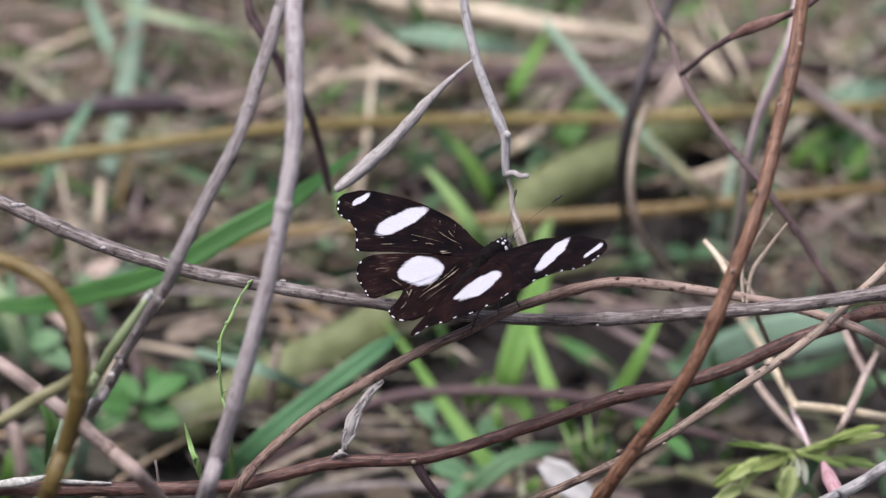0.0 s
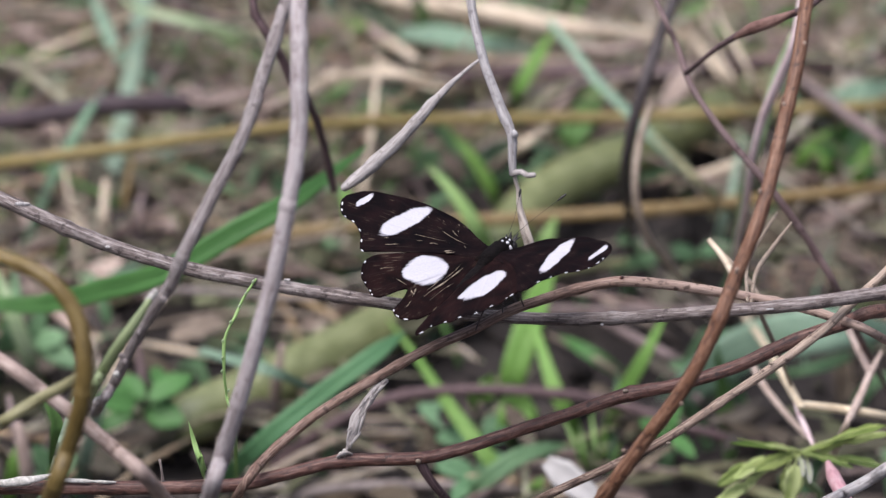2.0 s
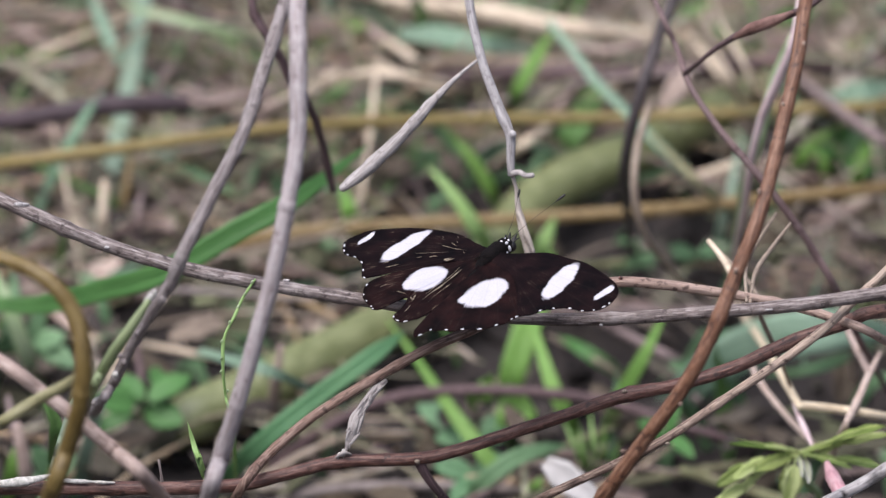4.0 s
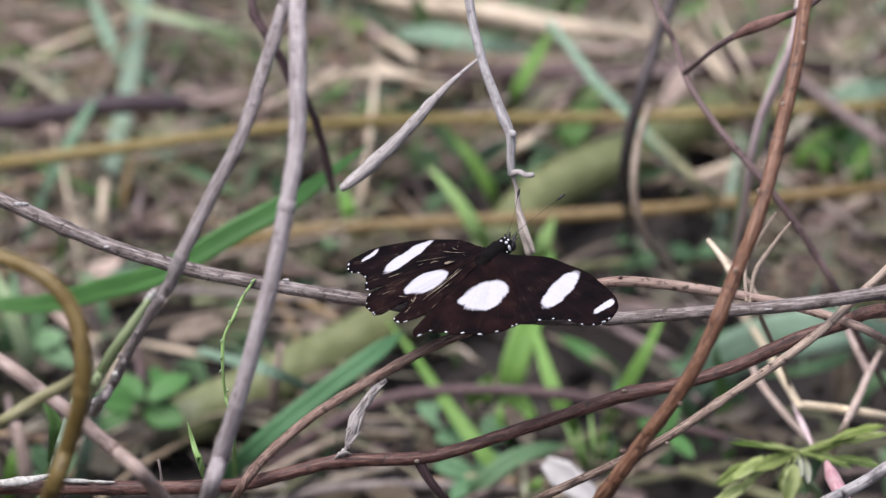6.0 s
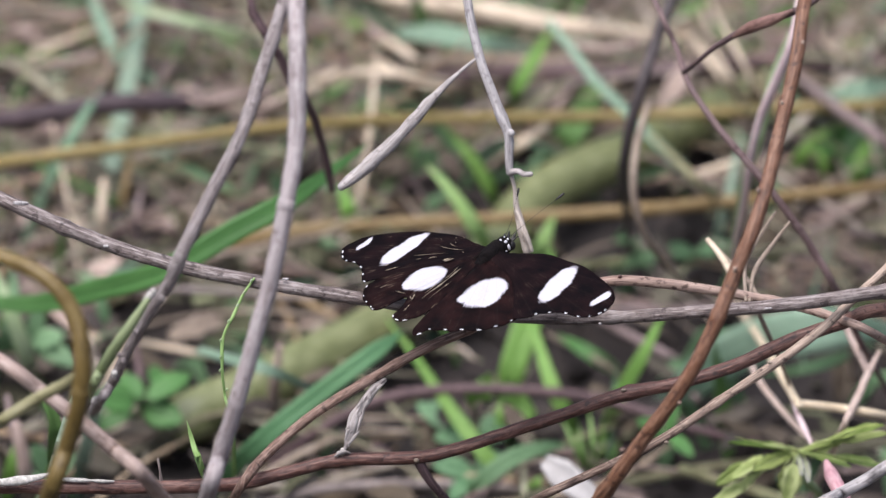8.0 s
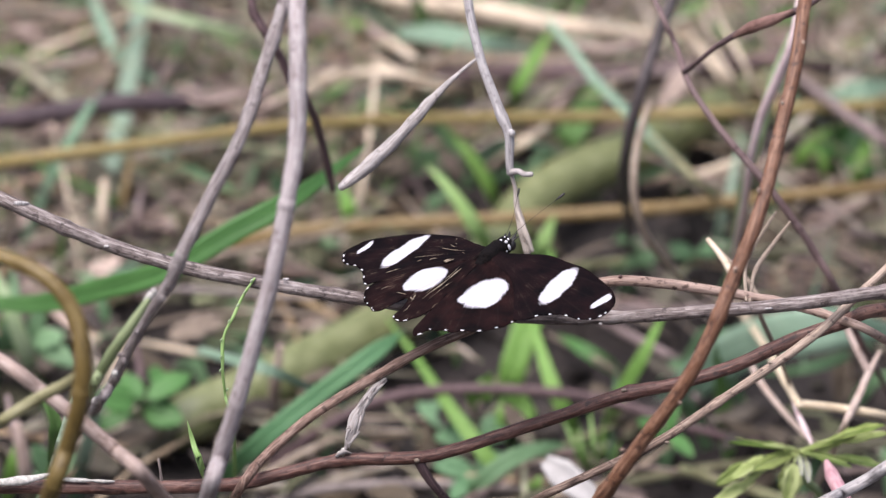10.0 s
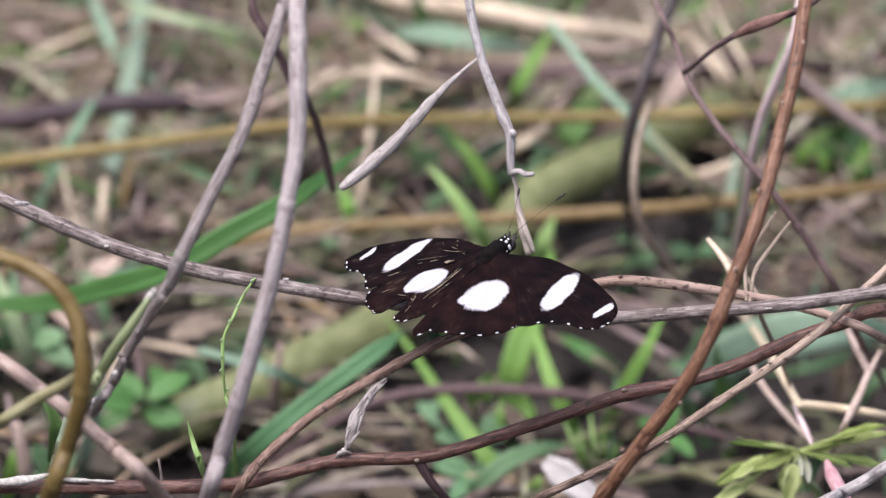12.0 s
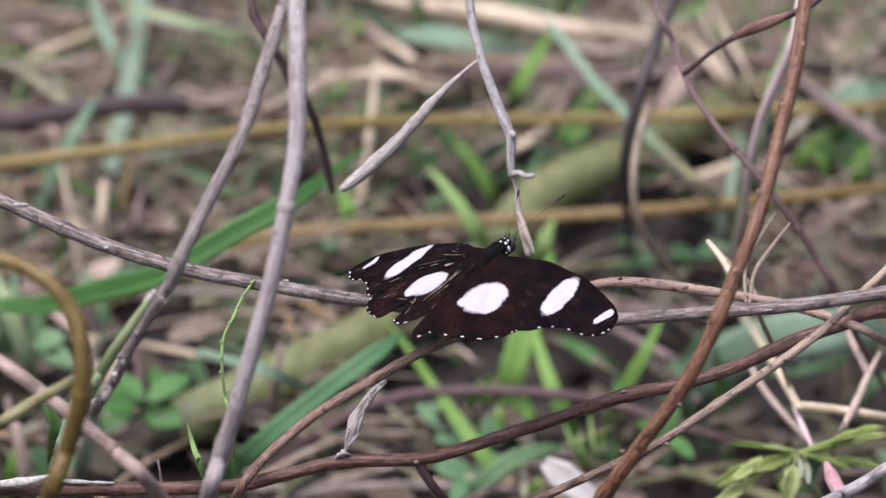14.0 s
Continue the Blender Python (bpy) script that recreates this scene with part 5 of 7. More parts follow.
BG = "pale bluish green grass blade standing in litter"
blade(BG, [(-0.1055, 0.3334, -0), (-0.103, 0.3378, 0.008), (-0.1, 0.349, 0.016), (-0.0967, 0.3723, 0.024), (-0.0937, 0.4068, 0.028), (-0.0915, 0.4533, 0.03), (-0.0899, 0.4976, 0.03)], 5.4, MINT, tip=0.1, fold=0.1)
blade(BG, [(-0.0921, 0.4382, -0.003), (-0.0972, 0.4231, 0.02), (-0.102, 0.4318, 0.026), (-0.1084, 0.4533, 0.03)], 3.6, BLUE_GRASS, tip=0.2)
blade("long slim green grass blade leaning over the cane", [(-0.1266, 0.3386, -0.003), (-0.1213, 0.3306, 0.016), (-0.1139, 0.3341, 0.034), (-0.1089, 0.3385, 0.042), (-0.1042, 0.3489, 0.046), (-0.0993, 0.3637, 0.046)], 2.9, SAGE, tip=0.3)
blade("broad green grass blade arching low over soil", [(-0.1567, 0.3253, -0.003), (-0.1161, 0.1956, 0.0692), (-0.0927, 0.1632, 0.0932), (-0.0751, 0.1476, 0.1079), (-0.0552, 0.1486, 0.1205), (-0.0401, 0.1571, 0.1252), (-0.0207, 0.1951, 0.1205)], 6.2, DEEP_GRASS, tip=0.25)
blade("bright green grass blade slanting from soil", [(0.0240, 0.2080, -0.0030), (0.0192, 0.2005, 0.0080), (0.0117, 0.2032, 0.0160), (0.0044, 0.2119, 0.0220), (-0.0025, 0.2246, 0.0260), (-0.0099, 0.2388, 0.0300), (-0.0167, 0.2494, 0.0340)], 4.4, MEAD, tip=0.6)
blade("broad bright green grass blade standing upright", [(0.0183, 0.2532, -0.0030), (0.0183, 0.2388, 0.0160), (0.0202, 0.2411, 0.0240), (0.0228, 0.2467, 0.0300), (0.0260, 0.2556, 0.0350), (0.0293, 0.2663, 0.0390), (0.0313, 0.2740, 0.0420)], 7.8, FRESH, tip=0.4)
blade("green grass blade bending beside an upright blade", [(0.0399, 0.2361, -0.0030), (0.0348, 0.2282, 0.0140), (0.0307, 0.2313, 0.0220), (0.0277, 0.2391, 0.0280), (0.0253, 0.2480, 0.0320), (0.0235, 0.2557, 0.0340)], 4.6, FRESH, tip=0.7)
blade("short broad green grass blade under the purple twig", [(0.0190, 0.2439, -0.0030), (0.0198, 0.2209, 0.0160), (0.0207, 0.2235, 0.0200), (0.0220, 0.2255, 0.0240)], 11.0, FRESH, tip=0.35)
blade("small yellow-green leaf in the weeds", [(0.0075, 0.2585, -0.0030), (0.0098, 0.2342, 0.0160), (0.0122, 0.2353, 0.0200), (0.0134, 0.2348, 0.0240)], 7.0, FRESH, tip=0.6)
blade("yellow-green grass tip by the bleached scrap", [(0.0232, 0.2071, -0.0030), (0.0249, 0.1883, 0.0140), (0.0274, 0.1890, 0.0180)], 5.0, FRESH, tip=0.6)
blade("dull green grass blade arching over dark soil", [(0.0025, 0.2041, -0.0030), (0.0096, 0.1874, 0.0160), (0.0190, 0.1915, 0.0220), (0.0286, 0.1976, 0.0220), (0.0358, 0.2047, 0.0180)], 5.0, WEED, tip=0.5)
blade("pale green grass blade lying across soil", [(0.0444, 0.2392, -0.0030), (0.0469, 0.2227, 0.0160), (0.0509, 0.2234, 0.0260), (0.0553, 0.2249, 0.0340), (0.0591, 0.2291, 0.0400), (0.0629, 0.2405, 0.0420)], 4.0, FRESH, tip=0.45)
blade("dull green grass blade lying over litter", [(0.0516, 0.2785, -0.0030), (0.0467, 0.2664, 0.0080), (0.0399, 0.2682, 0.0120), (0.0327, 0.2799, 0.0100)], 4.2, DEEP_GRASS, tip=0.4)
blade("fine green grass blade in a small tuft", [(0.0420, 0.2244, -0.0030), (0.0403, 0.2065, 0.0120), (0.0389, 0.2012, 0.0192), (0.0377, 0.2064, 0.0240)], 2.4, SPIKE, tip=0.85)
blade("fine green grass blade in a small tuft", [(0.0429, 0.2238, -0.0030), (0.0422, 0.1988, 0.0170), (0.0418, 0.1896, 0.0272), (0.0406, 0.1990, 0.0340)], 2.8, SPIKE, tip=0.85)
blade("fine green grass blade in a small tuft", [(0.0442, 0.2244, -0.0030), (0.0442, 0.2041, 0.0130), (0.0445, 0.1971, 0.0208), (0.0446, 0.2044, 0.0260)], 2.0, MEAD, tip=0.85)
blade("fine green grass blade in a small tuft", [(0.0455, 0.2251, -0.0030), (0.0464, 0.2081, 0.0100), (0.0475, 0.2025, 0.0160), (0.0497, 0.2051, 0.0200)], 1.8, MEAD, tip=0.85)
blade("fine green grass blade in a small tuft", [(0.0410, 0.2238, -0.0030), (0.0386, 0.2021, 0.0150), (0.0366, 0.1949, 0.0240), (0.0331, 0.2008, 0.0300)], 2.6, SPIKE, tip=0.85)
blade("broad green grass blade lying along the cane", [(-0.069, 0.2055, -0.003), (-0.0532, 0.1587, 0.0442), (-0.0377, 0.1611, 0.0581), (-0.0222, 0.166, 0.0687), (-0.0107, 0.1808, 0.0698)], 5.2, TEAL_GRASS, tip=0.2)
blade(BG, [(-0.0686, 0.216, 0.0426), (-0.0551, 0.1833, 0.058), (-0.0441, 0.1759, 0.0583), (-0.0233, 0.2563, -0.003)], 3.4, BLUE_GRASS)
blade("green grass blade rising behind the butterfly", [(0.0160, 0.3386, -0.0030), (0.0121, 0.3043, 0.0260), (0.0085, 0.2987, 0.0360), (0.0039, 0.3027, 0.0420), (-0.0007, 0.3069, 0.0460), (-0.0052, 0.3127, 0.0480)], 4.8, SPIKE, tip=0.7)
blade("dull green grass blade far behind the butterfly", [(0.0165, 0.3729, -0.0030), (0.0149, 0.3554, 0.0120), (0.0114, 0.3562, 0.0200), (0.0073, 0.3578, 0.0260), (0.0027, 0.3616, 0.0300), (0.0002, 0.3642, 0.0320)], 3.8, MEAD, tip=0.6)
blade("dull green grass blade beside a bent straw", [(-0.0259, 0.3587, -0.0030), (-0.0270, 0.3223, 0.0240), (-0.0283, 0.3218, 0.0300), (-0.0298, 0.3258, 0.0340)], 5.0, FRESH, tip=0.5)
blade("bright green grass blade behind the shredded scrap", [(0.0266, 0.3320, -0.0030), (0.0274, 0.2934, 0.0280), (0.0298, 0.2935, 0.0360), (0.0323, 0.2970, 0.0400)], 5.0, SPIKE, tip=0.6)
blade("green grass blade with a pale tip beyond the twigs", [(0.0203, 0.4361, -0.0030), (0.0210, 0.3959, 0.0240), (0.0238, 0.3969, 0.0300), (0.0267, 0.4001, 0.0340), (0.0298, 0.4064, 0.0360), (0.0326, 0.4133, 0.0380)], 4.2, FRESH, tip=0.4)
blade(BG, [(0.0306, 0.3666, 0.066), (0.0374, 0.353, 0.064), (0.0438, 0.3417, 0.06), (0.052, 0.332, 0.056), (0.0601, 0.3252, 0.05), (0.0692, 0.3216, 0.042), (0.0772, 0.3271, 0.03), (0.0918, 0.362, -0.003)], 2.9, BLUE_GRASS, tip=0.3)
stem("straw_stalk", "faded straw lying along a bluish green blade", "straw", [(0.0595, 0.3165, 0.056), (0.068, 0.3116, 0.049), (0.076, 0.3122, 0.04), (0.0908, 0.3595, 0)], [0.5, 1.1, 1.2, 0.8], PALE_OLIVE, rough=0.05)
dry_tip = made("dead_leaf", leaf_parts((0.0337, 0.3884, 0.0500), (-0.0014, 0.0097, 0.0020), (0.2, -0.9, 0.3), 0.0075, 0.0026, 0.4, 0.1, rows=7, crinkle=1.0), PALE_TAN)
tagged(dry_tip, "pale withered tip curled beside a green blade", "leaf", "dead leaves in the litter")
blade("deep green grass blade rooted in litter", [(0.0326, 0.4048, -0.0030), (0.0366, 0.3903, 0.0120), (0.0414, 0.3977, 0.0160), (0.0449, 0.4074, 0.0180), (0.0480, 0.4144, 0.0200)], 8.0, GRASS, tip=0.5)
blade("green grass blade standing behind crossing twigs", [(0.0813, 0.233, -0.003), (0.0795, 0.2332, 0.01), (0.0785, 0.2321, 0.02), (0.0759, 0.2266, 0.04)], 5.0, GRASS)
blade("broad pale green leaf blade behind crossing twigs", [(0.0625, 0.2548, -0.003), (0.0731, 0.239, 0.02), (0.0838, 0.2311, 0.034), (0.0976, 0.2213, 0.045), (0.1135, 0.2244, 0.045), (0.1308, 0.246, 0.03)], 13.0, BLUE_GRASS, fold=0.1, tip=0.3)
blade("pale green grass blade beside the rusty stem", [(0.0786, 0.3419, -0.003), (0.0803, 0.3325, 0.012), (0.0835, 0.3349, 0.024), (0.086, 0.3462, 0.03), (0.0883, 0.365, 0.03)], 2.8, MINT)
blade("small upright grass tip beside the pale stem", [(-0.0653, 0.1965, -0.003), (-0.0605, -0.0106, 0.1416), (-0.0623, -0.0143, 0.1513), (-0.064, -0.0128, 0.1579)], 2.6, SPIKE, tip=0.9)
blade("green grass blade at the edge of the thicket", [(-0.1125, 0.2579, -0.003), (-0.1196, 0.2612, 0.012), (-0.1243, 0.2663, 0.024), (-0.1304, 0.2813, 0.034)], 4.6, GRASS)
blade("pale green grass blade beside the hooked cane", [(-0.1164, 0.1965, -0.003), (-0.0981, -0.011, 0.141), (-0.0948, -0.0153, 0.1536), (-0.0934, -0.0121, 0.1591), (-0.093, -0.0011, 0.1582)], 3.6, MINT)
blade("green grass blade at the edge of the thicket", [(-0.1164, 0.1965, -0.003), (-0.102, 0.0597, 0.1045), (-0.1001, 0.0419, 0.1256), (-0.1051, 0.0443, 0.1344)], 4.0, GRASS)
stem("green_shoot", "pale green shoot clinging to the leaning stem", "stem", [(-0.1017, 0.2648, -0.0030), (-0.0851, -0.0600, 0.1959), (-0.0818, -0.0840, 0.2151), (-0.0778, -0.0900, 0.2254), (-0.0734, -0.0910, 0.2329), (-0.0699, -0.0910, 0.2388)], [0.8, 1.0, 1.25, 1.35, 1.2, 0.7], STRIP, rough=0.12)
blade(BG, [(-0.0998, 0.4346, 0.04), (-0.0918, 0.4039, 0.05), (-0.0764, 0.394, 0.05), (-0.065, 0.4071, 0.04), (-0.0461, 0.4723, -0.003)], 1.9, PALE_SHOOT)
blade("bluish green leaf lying far back in litter", [(0.1066, 0.4471, -0.003), (0.1207, 0.3885, 0.03), (0.1323, 0.3909, 0.03), (0.1474, 0.4108, 0.02)], 6.0, BLUE_GRASS)
blade("green leaf blades lying far back in litter", [(-0.0252, 0.4851, -0.003), (-0.0041, 0.4244, 0.03), (0.0112, 0.4099, 0.035), (0.0302, 0.4321, 0.02)], 6.5, BLUE_GRASS)
blade("green grass blade standing far back", [(-0.0129, 0.4669, -0.003), (-0.0067, 0.4428, 0.02), (-0.0084, 0.4346, 0.04)], 6.5, GRASS)
blade("dull green grass blade lying behind twigs", [(0.1276, 0.2993, -0.003), (0.1119, 0.2491, 0.02), (0.1001, 0.2361, 0.024), (0.0899, 0.2576, 0.01)], 3.4, WEED)
blade("dull green grass blade lying far back", [(0.089, 0.4962, -0.003), (0.1036, 0.4692, 0.012), (0.1192, 0.4684, 0.014), (0.1356, 0.4847, 0.01)], 3.6, GRASS)
blade("dull green grass blade lying far back", [(-0.1345, 0.498, -0.003), (-0.1206, 0.4703, 0.014), (-0.1065, 0.4668, 0.02)], 3.6, WEED)
blade("dull green grass blade in litter beyond the leaning stem", [(-0.094, 0.3893, -0.003), (-0.0798, 0.3731, 0.012), (-0.066, 0.3593, 0.014), (-0.0544, 0.3639, 0.006)], 3.6, WEED)
blade("dull green grass blade in litter beyond the leaning stem", [(-0.0875, 0.3996, -0.003), (-0.0819, 0.3869, 0.01), (-0.076, 0.3902, 0.014)], 4.0, WEED)
blade("yellow green grass blade far back in litter", [(-0.0791, 0.4669, -0.003), (-0.0698, 0.4504, 0.012), (-0.0594, 0.4503, 0.014)], 3.6, PALE_SHOOT)
blade("green grass blade standing at the thicket edge", [(-0.1309, 0.2705, -0.003), (-0.125, 0.2604, 0.02), (-0.1224, 0.2625, 0.03), (-0.1236, 0.2747, 0.036)], 5.0, WEED)
blade("green grass blade beside the hooked cane", [(-0.1026, 0.2086, -0.003), (-0.1001, 0.1984, 0.02), (-0.0966, 0.1966, 0.034), (-0.0947, 0.1988, 0.04)], 3.8, MINT)
blade("pale green grass blade arching at the thicket edge", [(-0.1176, 0.2705, -0.0030), (-0.1175, 0.2447, 0.0200), (-0.1194, 0.2410, 0.0300), (-0.1228, 0.2439, 0.0400), (-0.1266, 0.2542, 0.0460)], 4.6, PALE_SHOOT, tip=0.3)
blade("green grass blade low in the dark corner", [(-0.1234, 0.2056, -0.0030), (-0.1206, 0.1803, 0.0200), (-0.1191, 0.1775, 0.0300), (-0.1173, 0.1812, 0.0360)], 4.4, FRESH, tip=0.6)
blade("pale green grass blade crossing under the hooked cane", [(-0.1071, 0.2361, -0.0030), (-0.1074, 0.2010, 0.0240), (-0.1094, 0.1942, 0.0340), (-0.1117, 0.1921, 0.0400)], 3.6, PALE_SHOOT, tip=0.5)
stem("straw_stalk", "pale mauve stalk standing in the dark corner", "straw", [(-0.1164, 0.2041, -0.0030), (-0.1154, 0.1753, 0.0240), (-0.1162, 0.1722, 0.0360), (-0.1177, 0.1746, 0.0440)], [1.2, 2.0, 2.0, 1.2], PINK_TAN, "dry stalks in the litter", rough=0.08)
blade("fine green grass blade in litter", [(0.1181, 0.3893, -0.003), (0.1205, 0.3763, 0.016), (0.1254, 0.3791, 0.026), (0.1273, 0.3857, 0.03)], 4.4, WEED)
blade("fine green grass blade in litter", [(0.1315, 0.3859, -0.003), (0.1263, 0.373, 0.014), (0.122, 0.3759, 0.022)], 3.6, GRASS)
blade("dull green grass blade beside the green cane", [(0.0494, 0.3386, -0.003), (0.0571, 0.3194, 0.012), (0.0654, 0.3185, 0.014), (0.0757, 0.3299, 0.004)], 3.8, WEED)

blade("slim pale green grass stalk lying over litter", [(-0.1001, 0.4962, -0.0030), (-0.0898, 0.4470, 0.0260), (-0.0751, 0.4316, 0.0300), (-0.0588, 0.4297, 0.0260), (-0.0530, 0.4687, 0.0000)], 2.4, PALE_SHOOT, tip=0.3)
blade("green leaf blade low in the far litter", [(-0.1418, 0.4662, -0.0030), (-0.1349, 0.4402, 0.0140), (-0.1296, 0.4387, 0.0160), (-0.1255, 0.4505, 0.0080)], 5.0, FRESH, tip=0.5)
blade("bluish green leaf low in the far litter", [(-0.1271, 0.4496, -0.0030), (-0.1198, 0.4275, 0.0120), (-0.1150, 0.4245, 0.0140), (-0.1108, 0.4355, 0.0060)], 5.0, BLUE_GRASS, tip=0.5)
blade("deep green leaf blade in the far litter", [(-0.1339, 0.4382, -0.0030), (-0.1291, 0.4226, 0.0100), (-0.1252, 0.4224, 0.0140), (-0.1229, 0.4252, 0.0160)], 6.0, DEEP_GRASS, tip=0.5)
blade("green grass blade standing in far litter", [(-0.1140, 0.4687, -0.0030), (-0.1109, 0.4504, 0.0120), (-0.1093, 0.4484, 0.0180), (-0.1089, 0.4482, 0.0220)], 4.4, MEAD, tip=0.6)
blade("green grass blade under the ochre cane", [(-0.0926, 0.3996, -0.0030), (-0.0867, 0.3799, 0.0120), (-0.0815, 0.3790, 0.0160), (-0.0768, 0.3886, 0.0120)], 4.6, SAGE, tip=0.5)
blade("green grass blade lying in far litter", [(-0.0351, 0.5036, -0.0030), (-0.0302, 0.4648, 0.0140), (-0.0249, 0.4546, 0.0160), (-0.0190, 0.4686, 0.0060)], 4.0, MEAD, tip=0.5)
blade("green grass blade by the green cane", [(0.1028, 0.3893, -0.0030), (0.1055, 0.3711, 0.0160), (0.1102, 0.3731, 0.0220), (0.1167, 0.3785, 0.0240)], 4.4, MEAD, tip=0.6)
blade("green grass blade by the green cane", [(0.1211, 0.3790, -0.0030), (0.1220, 0.3626, 0.0160), (0.1250, 0.3663, 0.0220), (0.1267, 0.3705, 0.0260)], 4.6, FRESH, tip=0.6)
blade("green grass blade by the green cane", [(0.1162, 0.3841, -0.0030), (0.1134, 0.3661, 0.0140), (0.1124, 0.3657, 0.0200), (0.1100, 0.3683, 0.0220)], 3.6, MEAD, tip=0.6)
blade("green grass blade at the far edge", [(0.0722, 0.4925, -0.0030), (0.0749, 0.4677, 0.0140), (0.0792, 0.4691, 0.0160), (0.0833, 0.4772, 0.0140)], 4.2, FRESH, tip=0.5)
stem("straw_stalk", "pale dry stalk lying across far litter", "straw", [(-0.1341, 0.4525, -0.0010), (-0.1270, 0.4207, 0.0200), (-0.1149, 0.4177, 0.0240), (-0.1024, 0.4249, 0.0220), (-0.0989, 0.4622, 0.0000)], [0.6, 0.9, 0.9, 0.8, 0.5], PINK_TAN, "dry stalks in the litter", rough=0.08)
stem("straw_stalk", "pinkish stalk standing in far litter", "straw", [(-0.1058, 0.4346, -0.0010), (-0.1028, 0.4182, 0.0140), (-0.1009, 0.4160, 0.0220), (-0.0998, 0.4158, 0.0260)], [0.7, 1.2, 1.2, 0.6], PINK_TAN, "dry stalks in the litter", rough=0.08)
stem("straw_stalk", "pinkish stalk lying in far litter", "straw", [(-0.1404, 0.4760, -0.0010), (-0.1338, 0.4532, 0.0140), (-0.1251, 0.4531, 0.0160), (-0.1205, 0.4804, 0.0000)], [0.7, 1.4, 1.4, 0.6], PINK_TAN, "dry stalks in the litter", rough=0.08)
stem("straw_stalk", "bundled tan straw lying behind the leaning stem", "straw", [(-0.0862, 0.4435, -0.0010), (-0.0788, 0.4054, 0.0220), (-0.0701, 0.3973, 0.0240), (-0.0609, 0.4037, 0.0220), (-0.0576, 0.4406, 0.0000)], [0.5, 0.9, 1.0, 0.9, 0.5], PINK_TAN, "dry stalks in the litter", rough=0.08)
stem("straw_stalk", "thin pale straw standing by the leaning stem", "straw", [(-0.0597, 0.4417, -0.0010), (-0.0597, 0.4216, 0.0160), (-0.0599, 0.4158, 0.0260), (-0.0601, 0.4130, 0.0320)], [0.6, 0.9, 0.9, 0.5], STRAW, "dry stalks in the litter", rough=0.08)
stem("straw_stalk", "amber stalk propped under the ochre cane", "straw", [(-0.0912, 0.4093, -0.0010), (-0.0900, 0.3955, 0.0120), (-0.0899, 0.3891, 0.0200), (-0.0901, 0.3879, 0.0240)], [0.7, 1.1, 1.1, 0.6], AMBER, "dry stalks in the litter", rough=0.08)
stem("straw_stalk", "pinkish stalk propped under the fallen branch", "straw", [(-0.1066, 0.4093, -0.0010), (-0.1049, 0.3938, 0.0120), (-0.1042, 0.3881, 0.0200), (-0.1044, 0.3861, 0.0240)], [0.8, 1.5, 1.4, 0.7], PINK_TAN, "dry stalks in the litter", rough=0.08)
stem("straw_stalk", "tan tendril drooping by the rusty stem", "straw", [(0.0817, 0.4665, 0.0200), (0.0826, 0.3948, 0.0500), (0.0856, 0.3697, 0.0560), (0.0891, 0.3625, 0.0520), (0.0909, 0.3694, 0.0400), (0.0932, 0.4346, -0.0010)], [0.5, 0.7, 0.75, 0.75, 0.7, 0.4], STRAW, "dry stalks in the litter", rough=0.08)
stem("straw_stalk", "pinkish twig slanting far behind the rusty stem", "straw", [(0.1061, 0.4597, -0.0010), (0.1090, 0.3927, 0.0300), (0.1160, 0.3608, 0.0400), (0.1236, 0.3452, 0.0420), (0.1319, 0.3434, 0.0360), (0.1388, 0.3978, 0.0000)], [0.9, 1.4, 1.5, 1.5, 1.4, 0.9], MAUVE_BARK, "dry stalks in the litter", rough=0.08)
stem("straw_stalk", "tan straw lying low beyond the twigs", "straw", [(0.0670, 0.3806, -0.0010), (0.0729, 0.3563, 0.0180), (0.0810, 0.3525, 0.0240), (0.0878, 0.3569, 0.0240), (0.0928, 0.3971, 0.0000)], [0.7, 1.3, 1.4, 1.2, 0.6], STRAW, "dry stalks in the litter", rough=0.08)
stem("straw_stalk", "pinkish tan straw lying on the fallen branch", "straw", [(0.0377, 0.4705, -0.0010), (0.0404, 0.4276, 0.0240), (0.0504, 0.4182, 0.0280), (0.0591, 0.4261, 0.0260), (0.0655, 0.4709, 0.0000)], [0.7, 1.4, 1.5, 1.3, 0.6], PINK_TAN, "dry stalks in the litter", rough=0.08)

tendril = tube("grass_runner", [(-0.0591, 0.2189, -0.0113), (-0.0527, -0.0053, 0.1508), (-0.0545, -0.0079, 0.1623), (-0.0551, -0.0071, 0.1717), (-0.0548, -0.004, 0.1772), (-0.0524, -0.0015, 0.1815), (-0.0502, 0.0018, 0.1852), (-0.0471, 0.005, 0.1888)], [0.4, 0.4, 0.32, 0.4, 0.32, 0.36, 0.34, 0.2], SPIKE, rough=0.4, knots=0.004, step=0.001)
for spot in [(-0.0556, -0.0091, 0.1704), (-0.0555, -0.0074, 0.1732), (-0.0554, -0.0053, 0.1769), (-0.0535, -0.0029, 0.181), (-0.0513, -0.0001, 0.1839), (-0.0497, 0.0015, 0.1866), (-0.0479, 0.0038, 0.1887), (-0.054, -0.0089, 0.1646)]:
    lump("spikelet", spot, (0.3, 0.28, 0.6), PALE_SHOOT, tendril, "tiny pale spikelet", rings=4, sides=6, turn=(0, 25, 0))
tagged(tendril, "thin bright green flowering grass spike", "grass")


